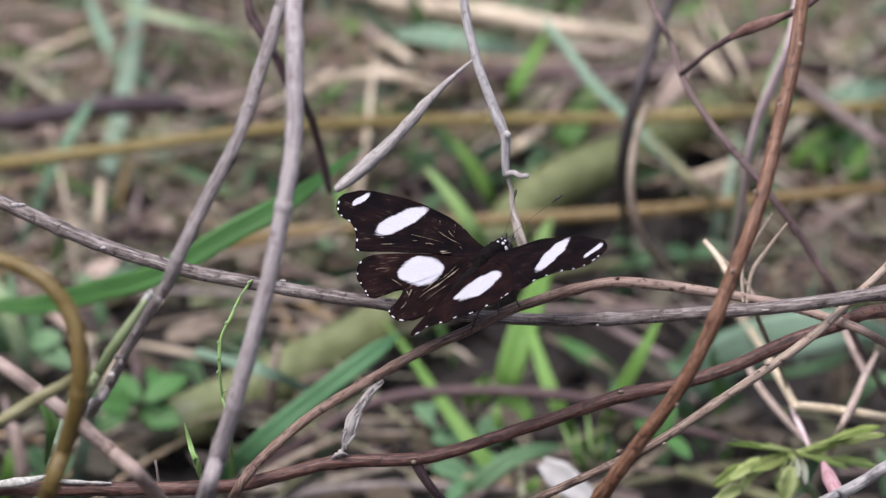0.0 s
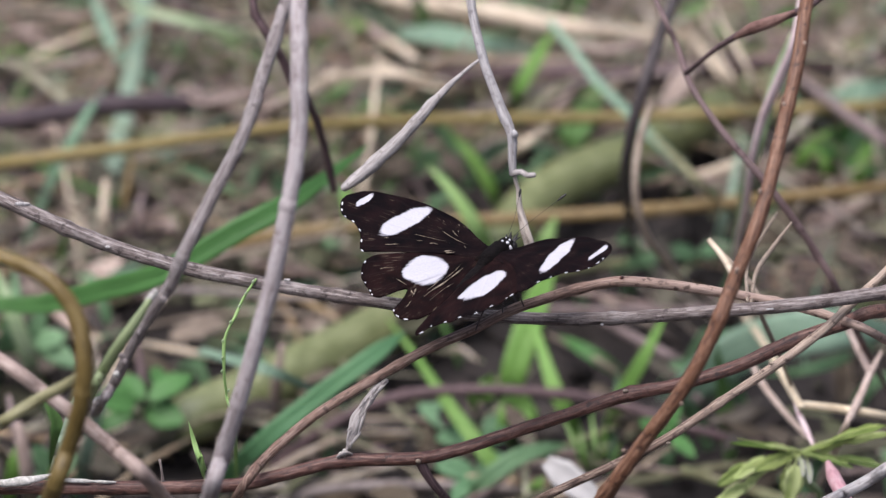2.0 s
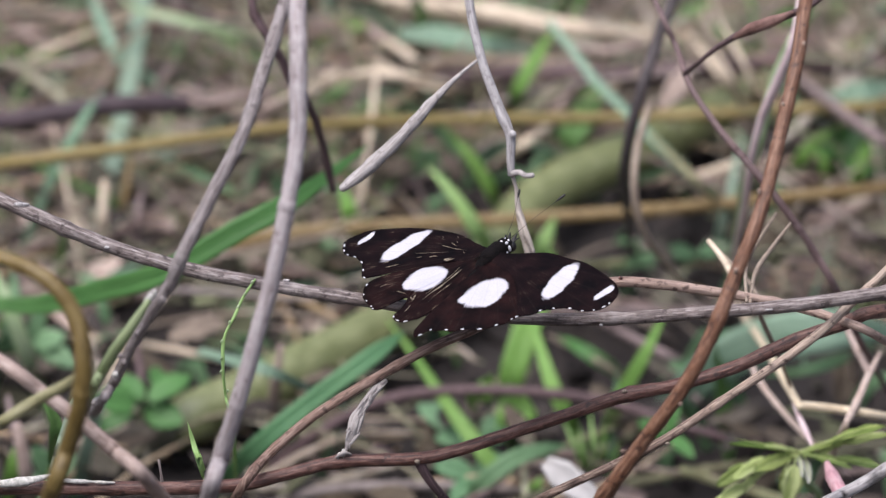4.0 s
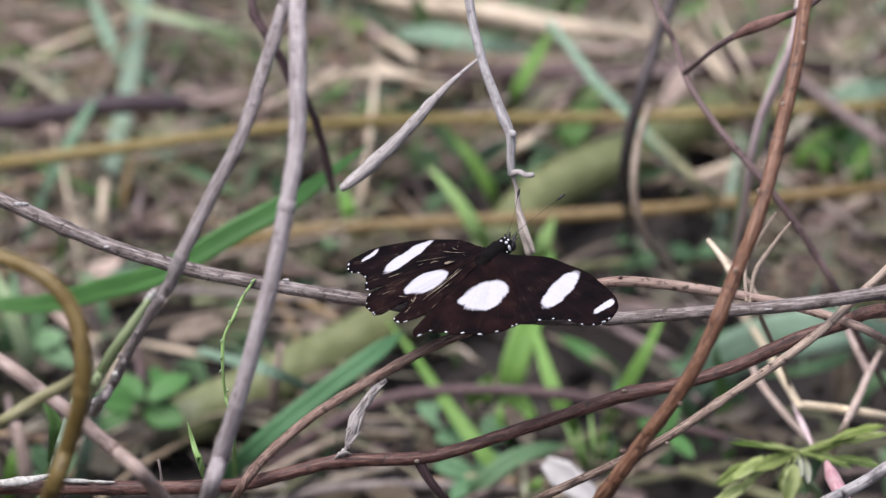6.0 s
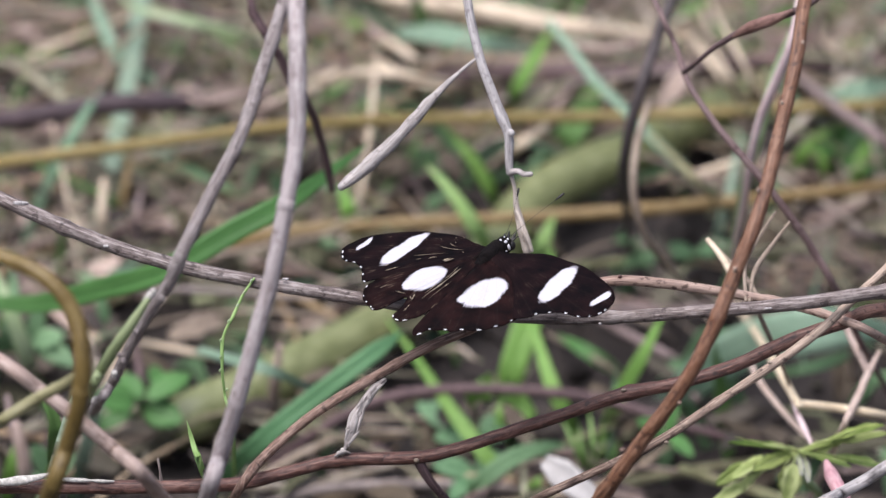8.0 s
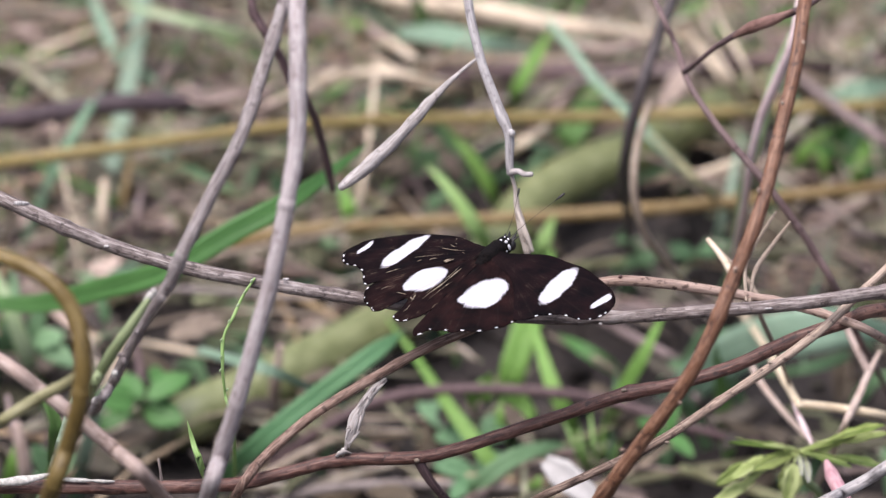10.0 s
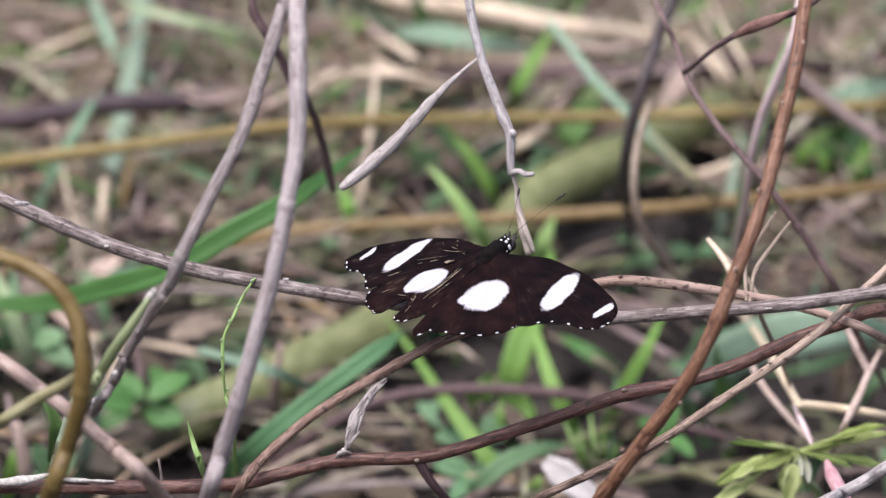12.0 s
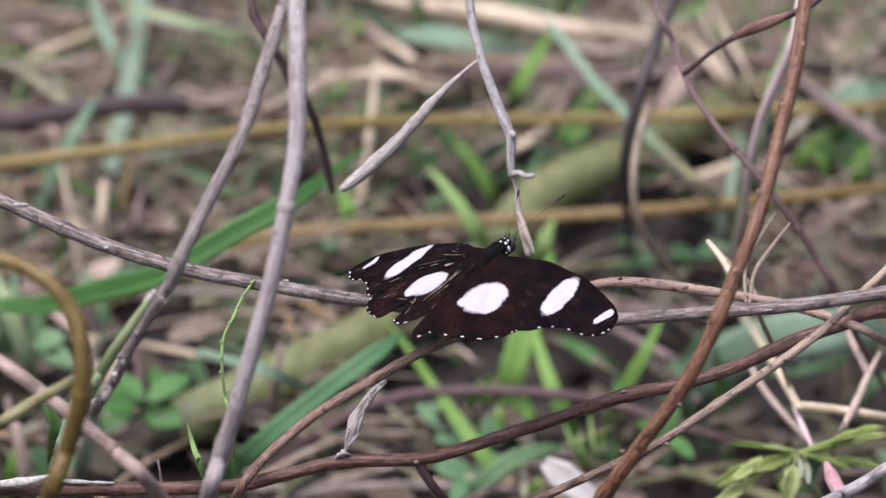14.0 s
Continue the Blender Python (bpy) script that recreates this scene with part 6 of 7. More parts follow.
def leafy_weed(label, root, leaves, material):
    """A weed whose leaves each run between two points, with a width in millimetres."""
    root = Vector(root)
    hub = sum((Vector(a) for (a, b), w in leaves), Vector()) / len(leaves)
    thing = tube("weed", [root, root.lerp(hub, 0.6) + Vector((0.001, 0, 0)), hub], [0.8, 0.7, 0.5], material, sides=6)
    tagged(thing, label, "weed", "weeds in the litter")
    for k, ((a, b), w) in enumerate(leaves):
        a, b = Vector(a), Vector(b)
        tube("stalk", [hub, a.lerp(hub, 0.5) - Vector((0, 0, 0.001)), a], [0.4, 0.35, 0.3], material, thing, sides=5, step=0.004)
        made("leaf", leaf_parts(a, b - a, (0.25 * math.sin(k * 2.1), -0.55, 0.75), (b - a).length, w * 0.001, 0.25, 0.12 + 0.05 * math.sin(k)), material, thing)


leafy_weed("green weed with lance-shaped leaves in dark soil", (0.0099, 0.2485, -0.0030),
           [([(0.0086, 0.2213, 0.0120), (-0.0078, 0.2332, 0.0160)], 8.0), ([(0.0092, 0.2207, 0.0120), (-0.0014, 0.2141, 0.0160)], 6.5), ([(0.0108, 0.2213, 0.0120), (0.0174, 0.2240, 0.0160)], 7.0), ([(0.0113, 0.2201, 0.0120), (0.0177, 0.2157, 0.0160)], 6.0)], TEALWEED)
leafy_weed("green weed with broad leaves beside the cane", (-0.088, 0.2532, -0.003),
           [([(-0.0871, 0.2161, 0.025), (-0.0969, 0.2124, 0.03)], 9.5), ([(-0.0849, 0.2192, 0.025), (-0.0906, 0.2263, 0.03)], 6.0), ([(-0.083, 0.2192, 0.025), (-0.0715, 0.2263, 0.03)], 7.0), ([(-0.0842, 0.2213, 0.02), (-0.0737, 0.2161, 0.02)], 9.0), ([(-0.0806, 0.2321, 0.02), (-0.0818, 0.2477, 0.02)], 5.0), ([(-0.0885, 0.228, 0.015), (-0.0996, 0.2237, 0.012)], 5.5)], DEEP_GRASS)
leafy_weed("small green weed under the crossing twigs", (0.0637, 0.2361, -0.003),
           [([(0.0619, 0.2075, 0.02), (0.0548, 0.2084, 0.025)], 4.5), ([(0.0635, 0.2075, 0.02), (0.0696, 0.1984, 0.02)], 4.5), ([(0.0628, 0.209, 0.02), (0.0651, 0.2111, 0.028)], 4.0)], DEEP_GRASS)
leafy_weed("low teal green weed between grass and cane", (0.0082, 0.2208, -0.0030),
           [([(0.0085, 0.2000, 0.0120), (-0.0025, 0.1995, 0.0160)], 6.5), ([(0.0092, 0.2030, 0.0120), (0.0160, 0.2044, 0.0160)], 6.0), ([(0.0089, 0.1979, 0.0120), (0.0025, 0.1838, 0.0160)], 6.0)], TEALWEED)
leafy_weed("fresh green weed at the foot of the hooked cane", (-0.1186, 0.2864, -0.003),
           [([(-0.1168, 0.2572, 0.02), (-0.1085, 0.2551, 0.025)], 6.5), ([(-0.1176, 0.2572, 0.02), (-0.1226, 0.2498, 0.03)], 6.0), ([(-0.1165, 0.2588, 0.02), (-0.1051, 0.2477, 0.02)], 6.5), ([(-0.1172, 0.2604, 0.02), (-0.1151, 0.2609, 0.03)], 5.0)], WEED)
leafy_weed("pale green weed low in the dark corner", (-0.1108, 0.2146, -0.003),
           [([(-0.1091, 0.1863, 0.02), (-0.1135, 0.185, 0.03)], 6.0), ([(-0.1083, 0.1863, 0.02), (-0.1028, 0.1902, 0.025)], 5.0), ([(-0.1093, 0.1848, 0.02), (-0.1183, 0.1803, 0.02)], 5.5)], WEED)
leafy_weed("green weed far back among straw", (-0.0007, 0.476, -0.003),
           [([(-0.0007, 0.4502, 0.015), (-0.0084, 0.4446, 0.02)], 7.0), ([(0.0002, 0.4513, 0.015), (0.0079, 0.4482, 0.02)], 7.0), ([(-0.0007, 0.452, 0.015), (-0.0033, 0.4536, 0.02)], 7.0)], DEEP_GRASS)
leafy_weed("green weed far back among straw", (0.1204, 0.403, -0.003),
           [([(0.1182, 0.3797, 0.015), (0.1086, 0.376, 0.02)], 7.5), ([(0.1193, 0.3797, 0.015), (0.1287, 0.3742, 0.02)], 7.5), ([(0.1191, 0.3814, 0.015), (0.1204, 0.3791, 0.025)], 6.5), ([(0.1193, 0.378, 0.015), (0.1269, 0.3677, 0.015)], 6.0)], DEEP_GRASS)
leafy_weed("low bluish green weed in brown litter", (-0.1232, 0.4596, -0.003),
           [([(-0.1222, 0.4424, 0.01), (-0.1295, 0.4358, 0.015)], 6.5), ([(-0.1217, 0.4432, 0.01), (-0.1142, 0.4394, 0.015)], 6.5), ([(-0.1221, 0.4439, 0.01), (-0.1231, 0.4455, 0.015)], 5.5)], DEEP_GRASS)
leafy_weed("low green weed behind the butterfly", (-0.0399, 0.3419, -0.003),
           [([(-0.0395, 0.3226, 0.012), (-0.0468, 0.3172, 0.018)], 6.0), ([(-0.039, 0.3233, 0.012), (-0.0312, 0.3188, 0.018)], 6.0), ([(-0.0394, 0.3239, 0.012), (-0.0378, 0.3236, 0.02)], 5.0)], WEED)
leafy_weed("low green weed beside tan stalks", (0.0745, 0.3419, -0.003),
           [([(0.0738, 0.3233, 0.012), (0.0652, 0.3155, 0.018)], 5.5), ([(0.0744, 0.3239, 0.012), (0.0826, 0.3188, 0.018)], 5.5)], WEED)


def leaflet(plant, ends, width, up, tone):
    """A small uneven leaf between two points on a thin stalk from the plant's crown; width in millimetres."""
    a, b = Vector(ends[0]), Vector(ends[1])
    hub = Vector((0.0928, 0.07, 0.0983))
    tube("stalk", [hub, hub.lerp(a, 0.5) + Vector((0, 0, 0.0006)), a], [0.3, 0.28, 0.22], PALE_YOUNG, plant, sides=5, step=0.003)
    leaf = made("leaflet", leaf_parts(a, b - a, up, (b - a).length, width * 0.001, 0.45, 0.12, rows=15, crinkle=1.3), tone, plant, "pale yellow-green leaflet" if tone is PALE_YOUNG else "")
    ridge = Vector((0, -0.00015, 0.00012))
    tube("midrib", [a + ridge, a.lerp(b, 0.5) + ridge * 2, b + ridge], [0.18, 0.14, 0.06], PALE_YOUNG, leaf, sides=5, step=0.003)


def corner_plant():
    """A young plant with small uneven leaflets on short stalks."""
    plant = tube("leafy_plant", [(0.1058, 0.1987, -0.01), (0.1005, 0.1089, 0.0607), (0.0952, 0.075, 0.0866), (0.0928, 0.07, 0.098)], [1.2, 1.2, 1.0, 0.7], PALE_SHOOT, sides=8)
    tagged(plant, "young plant with yellowish green uneven leaflets", "plant")
    leaflet(plant, [(0.095, 0.066, 0.1013), (0.1049, 0.056, 0.1128)], 2.0, (0, -0.5, 0.85), YOUNG)
    leaflet(plant, [(0.1008, 0.06, 0.1082), (0.1121, 0.05, 0.1194)], 2.6, (0, -0.6, 0.8), YOUNG)
    leaflet(plant, [(0.1037, 0.06, 0.1078), (0.1138, 0.052, 0.1154)], 2.6, (0.1, -0.7, 0.7), PALE_YOUNG)
    leaflet(plant, [(0.0978, 0.064, 0.102), (0.1046, 0.06, 0.1092)], 2.4, (0, -0.8, 0.6), PALE_YOUNG)
    leaflet(plant, [(0.0938, 0.066, 0.1006), (0.1051, 0.056, 0.1037)], 1.9, (0, -0.5, 0.85), DARK_YOUNG)
    leaflet(plant, [(0.1025, 0.062, 0.1018), (0.114, 0.056, 0.1031)], 2.4, (0, -0.6, 0.8), DARK_YOUNG)
    leaflet(plant, [(0.0912, 0.066, 0.1014), (0.0756, 0.056, 0.1113)], 2.0, (0, -0.45, 0.9), DARK_YOUNG)
    leaflet(plant, [(0.0929, 0.066, 0.1011), (0.0848, 0.056, 0.1101)], 1.3, (0, -0.6, 0.8), PALE_YOUNG)
    leaflet(plant, [(0.0906, 0.066, 0.1002), (0.0817, 0.056, 0.1024)], 4.2, (0.1, -0.7, 0.7), YOUNG)
    leaflet(plant, [(0.0838, 0.066, 0.0987), (0.0758, 0.056, 0.1)], 3.4, (-0.2, -0.6, 0.8), PALE_YOUNG)
    leaflet(plant, [(0.0793, 0.062, 0.0994), (0.0717, 0.054, 0.0988)], 3.6, (0.15, -0.8, 0.6), YOUNG)
    leaflet(plant, [(0.0828, 0.064, 0.0964), (0.0763, 0.058, 0.0932)], 2.8, (-0.1, -0.8, 0.6), PALE_YOUNG)
    leaflet(plant, [(0.0787, 0.06, 0.0947), (0.0702, 0.052, 0.0935)], 3.6, (0.1, -0.7, 0.7), PALE_YOUNG)
    leaflet(plant, [(0.0913, 0.062, 0.0994), (0.0899, 0.058, 0.0908)], 5.2, (0.25, -0.95, 0.3), PALE_YOUNG)
    leaflet(plant, [(0.0892, 0.066, 0.0962), (0.0886, 0.062, 0.09)], 2.6, (-0.4, -0.9, 0.2), YOUNG)
    leaflet(plant, [(0.0946, 0.0660, 0.0987), (0.0955, 0.0580, 0.0972)], 1.8, (0.3, -0.9, 0.3), GREY_BRACT)
    leaflet(plant, [(0.0927, 0.066, 0.0997), (0.0936, 0.059, 0.0986)], 1.5, (0.2, -0.9, 0.3), GREY_BRACT)
    tube("shoot", [(0.0982, 0.03, 0.1196), (0.0987, 0.012, 0.1266), (0.0998, -0.002, 0.1312), (0.1013, -0.012, 0.133)], [0.8, 1.9, 2.0, 1.7], ROSE, plant, "pink swollen shoot", sides=10)
    tube("shoot", [(0.0964, 0.066, 0.1021), (0.0946, 0.07, 0.1049), (0.0929, 0.076, 0.1059), (0.0915, 0.08, 0.1075)], [0.5, 0.8, 0.75, 0.2], PINK_STEM, plant, "pink pointed shoot", sides=10)


corner_plant()
fork = stem("dry_stem", "forked pinkish tan stem standing by the leafy plant", "stem", [(0.1155, 0.1061, 0.1074), (0.1123, 0.0973, 0.1061), (0.108, 0.0828, 0.1052), (0.104, 0.0715, 0.1034), (0.1047, 0.2146, -0.003)], [0.5, 1.0, 1.1, 1.0, 0.8], PALE_TAN)
tube("side_branch", [(0.1123, 0.0973, 0.1061), (0.1101, 0.1061, 0.1069), (0.1075, 0.1147, 0.1088), (0.1064, 0.1313, 0.1055)], [1.1, 1.1, 1.0, 0.6], PINK_TAN, fork, "pinkish side branch")
scrap = made("bleached_leaf", leaf_parts((0.0271, 0.1284, 0.0600), (0.790, -0.330, -0.516), (0.1, -0.8, 0.6), 0.0194, 0.0075, 0.35, 0.1, rows=13, crinkle=1.2), SCRAP)
tube("stalk", [(0.0186, 0.2207, -0.003), (0.0228, 0.1720, 0.0320), (0.0271, 0.1284, 0.0600)], [0.5, 0.5, 0.6], TAN_BARK, scrap, "thin tan stalk", sides=6)
tagged(scrap, "bleached white dead leaf scrap on soil", "leaf")


# ---- butterfly ----
BUTTERFLY = Matrix.Translation((0.0118, -0.00048, 0.19922)) @ pose(0, 0, 0, 6.85, -7.63, -36.35)
# white patches, each of a few overlapping ovals: x, y, half length, half width in millimetres from the hinge, turn in degrees
FORE_PATCHES = {1: [(22.4, -4.1, 7.9, 2.55, 97), (22.0, -0.7, 4.4, 2.2, 98), (22.9, -8.0, 3.9, 2.55, 98), (35.5, -4.3, 3.6, 0.95, 86), (35.9, -3.0, 2.0, 0.9, 80)],
                -1: [(-22.6, -3.6, 7.7, 2.5, 78), (-21.8, 0.2, 3.9, 2.0, 75), (-23.4, -7.2, 3.9, 2.4, 78), (-35.5, -3.6, 3.2, 0.85, 90), (-35.7, -4.6, 1.9, 0.9, 95)]}
HIND_PATCHES = {1: [(7.2, -15.5, 6.4, 4.4, 84), (4.9, -18.4, 3.2, 2.0, 62), (9.0, -17.3, 3.9, 3.0, 70), (8.1, -12.5, 3.5, 3.3, 90)],
                -1: [(-8.0, -15.0, 5.6, 4.6, 95), (-9.8, -17.4, 3.1, 2.7, 90), (-6.1, -13.0, 3.4, 2.5, 90), (-10.0, -13.0, 2.9, 2.5, 100)]}
DARK, WARM = (0.0032, 0.0025, 0.0033), (0.0105, 0.0052, 0.0060)
HIND_DARK, HIND_WARM = (0.004, 0.0027, 0.0032), (0.0165, 0.007, 0.0071)


def wing(name, parent, side, outline, material, lift, droop, dots, label):
    """A wing in its own space: the hinge at its origin, the body along y. side: 1 or -1. outline, dots: millimetres from the hinge.
    droop: how far the inner corner behind the body sags."""
    line, share = curve_points([(x * side, y, 0.0) for x, y in outline], 0.5)
    rim = [p * (1.0 + 0.006 * noise.noise(p * 0.55) + 0.003 * noise.noise(p * 1.7)) for p in line]
    rim.append(rim[0].copy())
    hub = Vector((5.5 * side, 0.8, 0)) if lift > 0 else Vector((-1.6 * side, rim[0].y * 0.5 + rim[-1].y * 0.5, 0))
    rings = 16

    def height(q, f):
        angle = math.atan2(q.y, abs(q.x) + 1e-6)
        pleat = 0.2 * math.sin(angle * 19) * f * (1.1 - f) * 2 + 0.14 * math.sin(angle * 31 + 1.0) * f * f
        return lift + pleat + 0.9 * f - 1.1 * f * f + 0.35 * noise.noise(q * 0.16 + Vector((side * 7, 0, lift))) - droop * max(0.0, (-q.y - 29.0) / 8.0) * max(0.0, 1.0 - abs(q.x) / 6.0)

    verts, faces, uvs = [], [], []
    for thick in (0.0, -0.14):
        for k in range(rings + 1):
            f = k / rings
            for p in rim:
                q = hub.lerp(p, f)
                verts.append(Vector((q.x, q.y, height(q, f) + thick)) * 0.001)
                uvs.append((math.atan2(q.y, abs(q.x) + 1e-6), f))
    w = len(rim)
    top = (rings + 1) * w
    for k in range(rings):
        for i in range(w - 1):
            a = k * w + i
            quad = (a, a + w, a + w + 1, a + 1)
            faces.append(quad)
            faces.append(tuple(reversed([v + top for v in quad])))
    for i in range(w - 1):
        a = rings * w + i
        faces.append((a, a + top, a + top + 1, a + 1))
    ob = new(name, finish(name, verts, faces, uvs, material))
    ob.parent = parent
    ob.location = (0.0018 * side, 0, 0)
    tagged(ob, label)
    for j, (x, y) in enumerate(dots):
        spot = Vector((x * side, y, 0.0))
        i = min(range(w), key=lambda q: (rim[q] - spot).length)
        p = verts[rings * w + i]
        run = verts[rings * w + min(i + 2, w - 1)] - verts[rings * w + max(i - 2, 0)]
        k = 0.8 + 0.35 * math.sin(j * 2.7 + x)
        lump("white_dot", (p.x * 0.99, p.y * 0.99, p.z), (0.62 * k, 0.2, 0.12), WHITE, ob, "white fringe dash", rings=5, sides=8, turn=(0, 0, math.degrees(math.atan2(run.y, run.x))), uneven=0.35)
    return ob


def butterfly():
    thing = new("butterfly")
    thing.matrix_world = BUTTERFLY
    tagged(thing, "black butterfly with white wing patches on a twig", "butterfly")
    tube("thorax", [(0, 4.6e-3, -1.2e-3), (0, 2.5e-3, -0.5e-3), (0, -1.5e-3, -0.3e-3), (0, -5.5e-3, -0.9e-3)], [1.5, 2.2, 2.2, 1.4], FUR, thing, "furry black thorax", step=0.0004, sides=16, rough=0.12)
    hairs = random.Random(5)
    tufts = []
    for i in range(420):
        y, a = hairs.uniform(-5.0, 4.2), hairs.uniform(0.1, 3.04)
        out = Vector((math.cos(a), 0, math.sin(a)))
        root = Vector((0, y, -0.6)) + out * 1.95
        tip = root + (out * 0.55 + Vector((hairs.gauss(0, 0.15), -0.8, hairs.gauss(0, 0.1)))) * hairs.uniform(0.5, 1.1)
        tufts.append(tube_parts([root * 1e-3, root.lerp(tip, 0.5) * 1e-3, tip * 1e-3], [0.045, 0.04, 0.012], sides=3, step=0.001, rough=0.0))
    coat = joined("hair", tufts, FUZZ)
    coat.parent = thing
    tagged(coat, "short dark brown hair on the thorax", kind="stuff")
    tube("abdomen", [(0, -4.8e-3, -1.5e-3), (0, -9e-3, -1.7e-3), (0, -15e-3, -2.1e-3), (0, -20e-3, -2.6e-3), (0, -23e-3, -3.0e-3)], [1.4, 1.5, 1.4, 1.0, 0.4], FUR, thing, "slim black abdomen", step=0.0004, sides=14, knots=0.0022, rough=0.05)
    centre = Vector((0.0, 5.5, -1.1))
    head = lump("head", tuple(centre * 1e-3), (2.4, 2.3, 2.2), FUR, thing, "black head speckled white", rings=12, sides=18, uneven=0.1)
    for sx in (-1, 1):
        lump("eye", (1.75e-3 * sx, 6.3e-3, -1.3e-3), (0.95, 1.25, 1.3), CHITIN, head, "glossy dark eye", rings=8, sides=12, uneven=0.0)
        tube("palp", [(0.6e-3 * sx, 7.2e-3, -1.3e-3), (0.8e-3 * sx, 8.6e-3, -0.5e-3), (1.1e-3 * sx, 9.8e-3, 0.3e-3)], [0.6, 0.5, 0.12], CHITIN, head, "short hairy palp", sides=7, step=0.0003, rough=0.5)
        tube("palp", [(1.1e-3 * sx, 7.0e-3, -0.9e-3), (1.7e-3 * sx, 8.3e-3, -0.3e-3), (2.2e-3 * sx, 9.2e-3, -0.2e-3)], [0.3, 0.25, 0.06], CHITIN, head, "short hairy palp", sides=6, step=0.0003, rough=0.5)
    for x, y, z, w, h in ((-0.82, -0.49, 0.29, 0.34, 0.34), (0.03, -0.42, 0.91, 0.36, 0.3), (0.35, -0.81, 0.47, 0.46, 0.5), (0.6, -0.29, 0.75, 0.46, 0.4), (0.57, 0.16, 0.81, 0.3, 0.3),
                          (0.81, 0.53, 0.23, 0.3, 0.34), (0.93, -0.34, 0.18, 0.4, 0.85), (0.73, -0.66, -0.2, 0.28, 0.25), (0.1, 0.2, 0.97, 0.22, 0.2)):
        way = Vector((x, y, z))
        lump("white_spot", tuple((centre + way * 2.32) * 1e-3), (w, w * 0.9, h), WHITE, head, "white head spot", rings=5, sides=8, uneven=0.3)
    inverse = BUTTERFLY.inverted()
    for side, bend, tip in ((-0.6, (-1.3, 12.0, 2.6), (-2.3, 17.9, 7.8)), (0.6, (1.9, 15.6, 1.2), (6.9, 23.8, 4.7))):
        base, bend, end = Vector((side, 7.2, 0.3)) * 1e-3, Vector(bend) * 1e-3, Vector(tip) * 1e-3
        line = [base, bend, bend.lerp(end, 0.6), end]
        feeler = tube("antenna", line, [0.08, 0.055, 0.06, 0.07], CHITIN, thing, "thin clubbed antenna", step=0.0008, sides=6, rough=0.02)
        tube("club", [bend.lerp(end, 0.72), bend.lerp(end, 0.88), end], [0.1, 0.34, 0.26], CHITIN, feeler, "swollen black club", step=0.0006, sides=8, rough=0.05)
    for root, foot in (((1.2, 1.5, -3.6), (0.0197, -0.0019, 0.1848)), ((1.2, -0.5, -3.8), (0.0144, -0.0027, 0.1835)), ((0.8, -2.5, -3.8), (0.0076, -0.0041, 0.1791)), ((-1.2, 1.5, -3.6), (0.0181, 0.0016, 0.1829))):
        a, b = Vector(root) * 1e-3, inverse @ Vector(foot)
        knee = a.lerp(b, 0.42) + (a - Vector((0, a.y, a.z))).normalized() * 1.6e-3 + Vector((0, 0, 0.8e-3))
        tube("leg", [a, knee, a.lerp(b, 0.8) + Vector((0.3e-3, 0, 0)), b], [0.34, 0.26, 0.2, 0.16], LEG, thing, "thin dark leg", step=0.0008, sides=8, rough=0.08)
    fore = {1: [(-1.2, 1.2), (1.8, 1.4), (3.9, 2.4), (6.4, 3.6), (9.5, 4.7), (13.0, 5.6), (16.7, 6.0), (20.8, 5.7), (24.7, 5.0), (29.2, 3.6), (33.4, 1.7), (36.7, -0.3), (38.5, -2.2), (39.4, -4.6), (39.8, -7.0), (39.6, -8.9), (38.7, -10.7),
                (36.8, -12.3), (34.9, -13.2), (32.4, -13.3), (30.1, -13.7), (28.2, -14.5), (26.2, -16.3), (24.7, -18.1), (22.6, -19.9), (20.9, -20.8), (17.4, -15.6), (13.2, -10.6), (8.5, -6.4), (-1.2, -2.5)],
            -1: [(-1.2, 1.6), (1.2, 2.2), (3.3, 2.6), (6.4, 3.6), (10.1, 4.6), (13.6, 5.4), (17.3, 5.6), (21.3, 5.3), (25.0, 4.7), (28.5, 3.8), (32.1, 2.3), (35.6, 0.6), (38.3, -1.4), (39.8, -3.6), (40.2, -5.9), (39.6, -8.1), (37.9, -10.4),
                 (35.8, -11.9), (32.8, -12.4), (31.0, -12.9), (29.0, -14.1), (26.7, -16.8), (25.0, -19.2), (23.8, -19.6), (22.6, -18.4), (19.5, -15.9), (15.2, -12.6), (8.5, -7.6), (-1.2, -3.0)]}
    hind = {1: [(-1.2, -0.5), (7.2, -3.6), (14.6, -8.9), (19.8, -14.9), (21.0, -18.3), (20.9, -21.5), (20.0, -22.8), (19.3, -24.8), (18.4, -26.5), (17.0, -28.1), (15.3, -29.3), (13.5, -30.3), (11.4, -31.2), (9.2, -32.2), (7.3, -32.6), (5.1, -33.6), (3.4, -33.7), (2.4, -34.8),
                (1.9, -36.4), (1.0, -37.2), (-0.4, -35.6), (-0.5, -32.5), (0.1, -29.2), (-0.8, -24), (-2.0, -18), (-2.0, -8)],
            -1: [(-1.2, -0.5), (6, -4.5), (13, -10), (18.5, -14.5), (21.2, -17.0), (22.1, -19.7), (21.8, -22.3), (20.8, -24.6), (19.0, -26.9), (17.3, -28.1), (15.1, -29.5), (13.2, -30.9), (11.3, -30.6), (10.4, -28.8), (9.9, -26.8), (8.6, -24.7), (7.5, -23.6), (6.8, -25.6),
                 (6.3, -28.4), (5.8, -31.8), (4.7, -33.1), (3.2, -33.5), (1.3, -33.2), (0.2, -32.2), (-1.2, -30.4), (-2.2, -26), (-2.4, -18), (-2.0, -8)]}
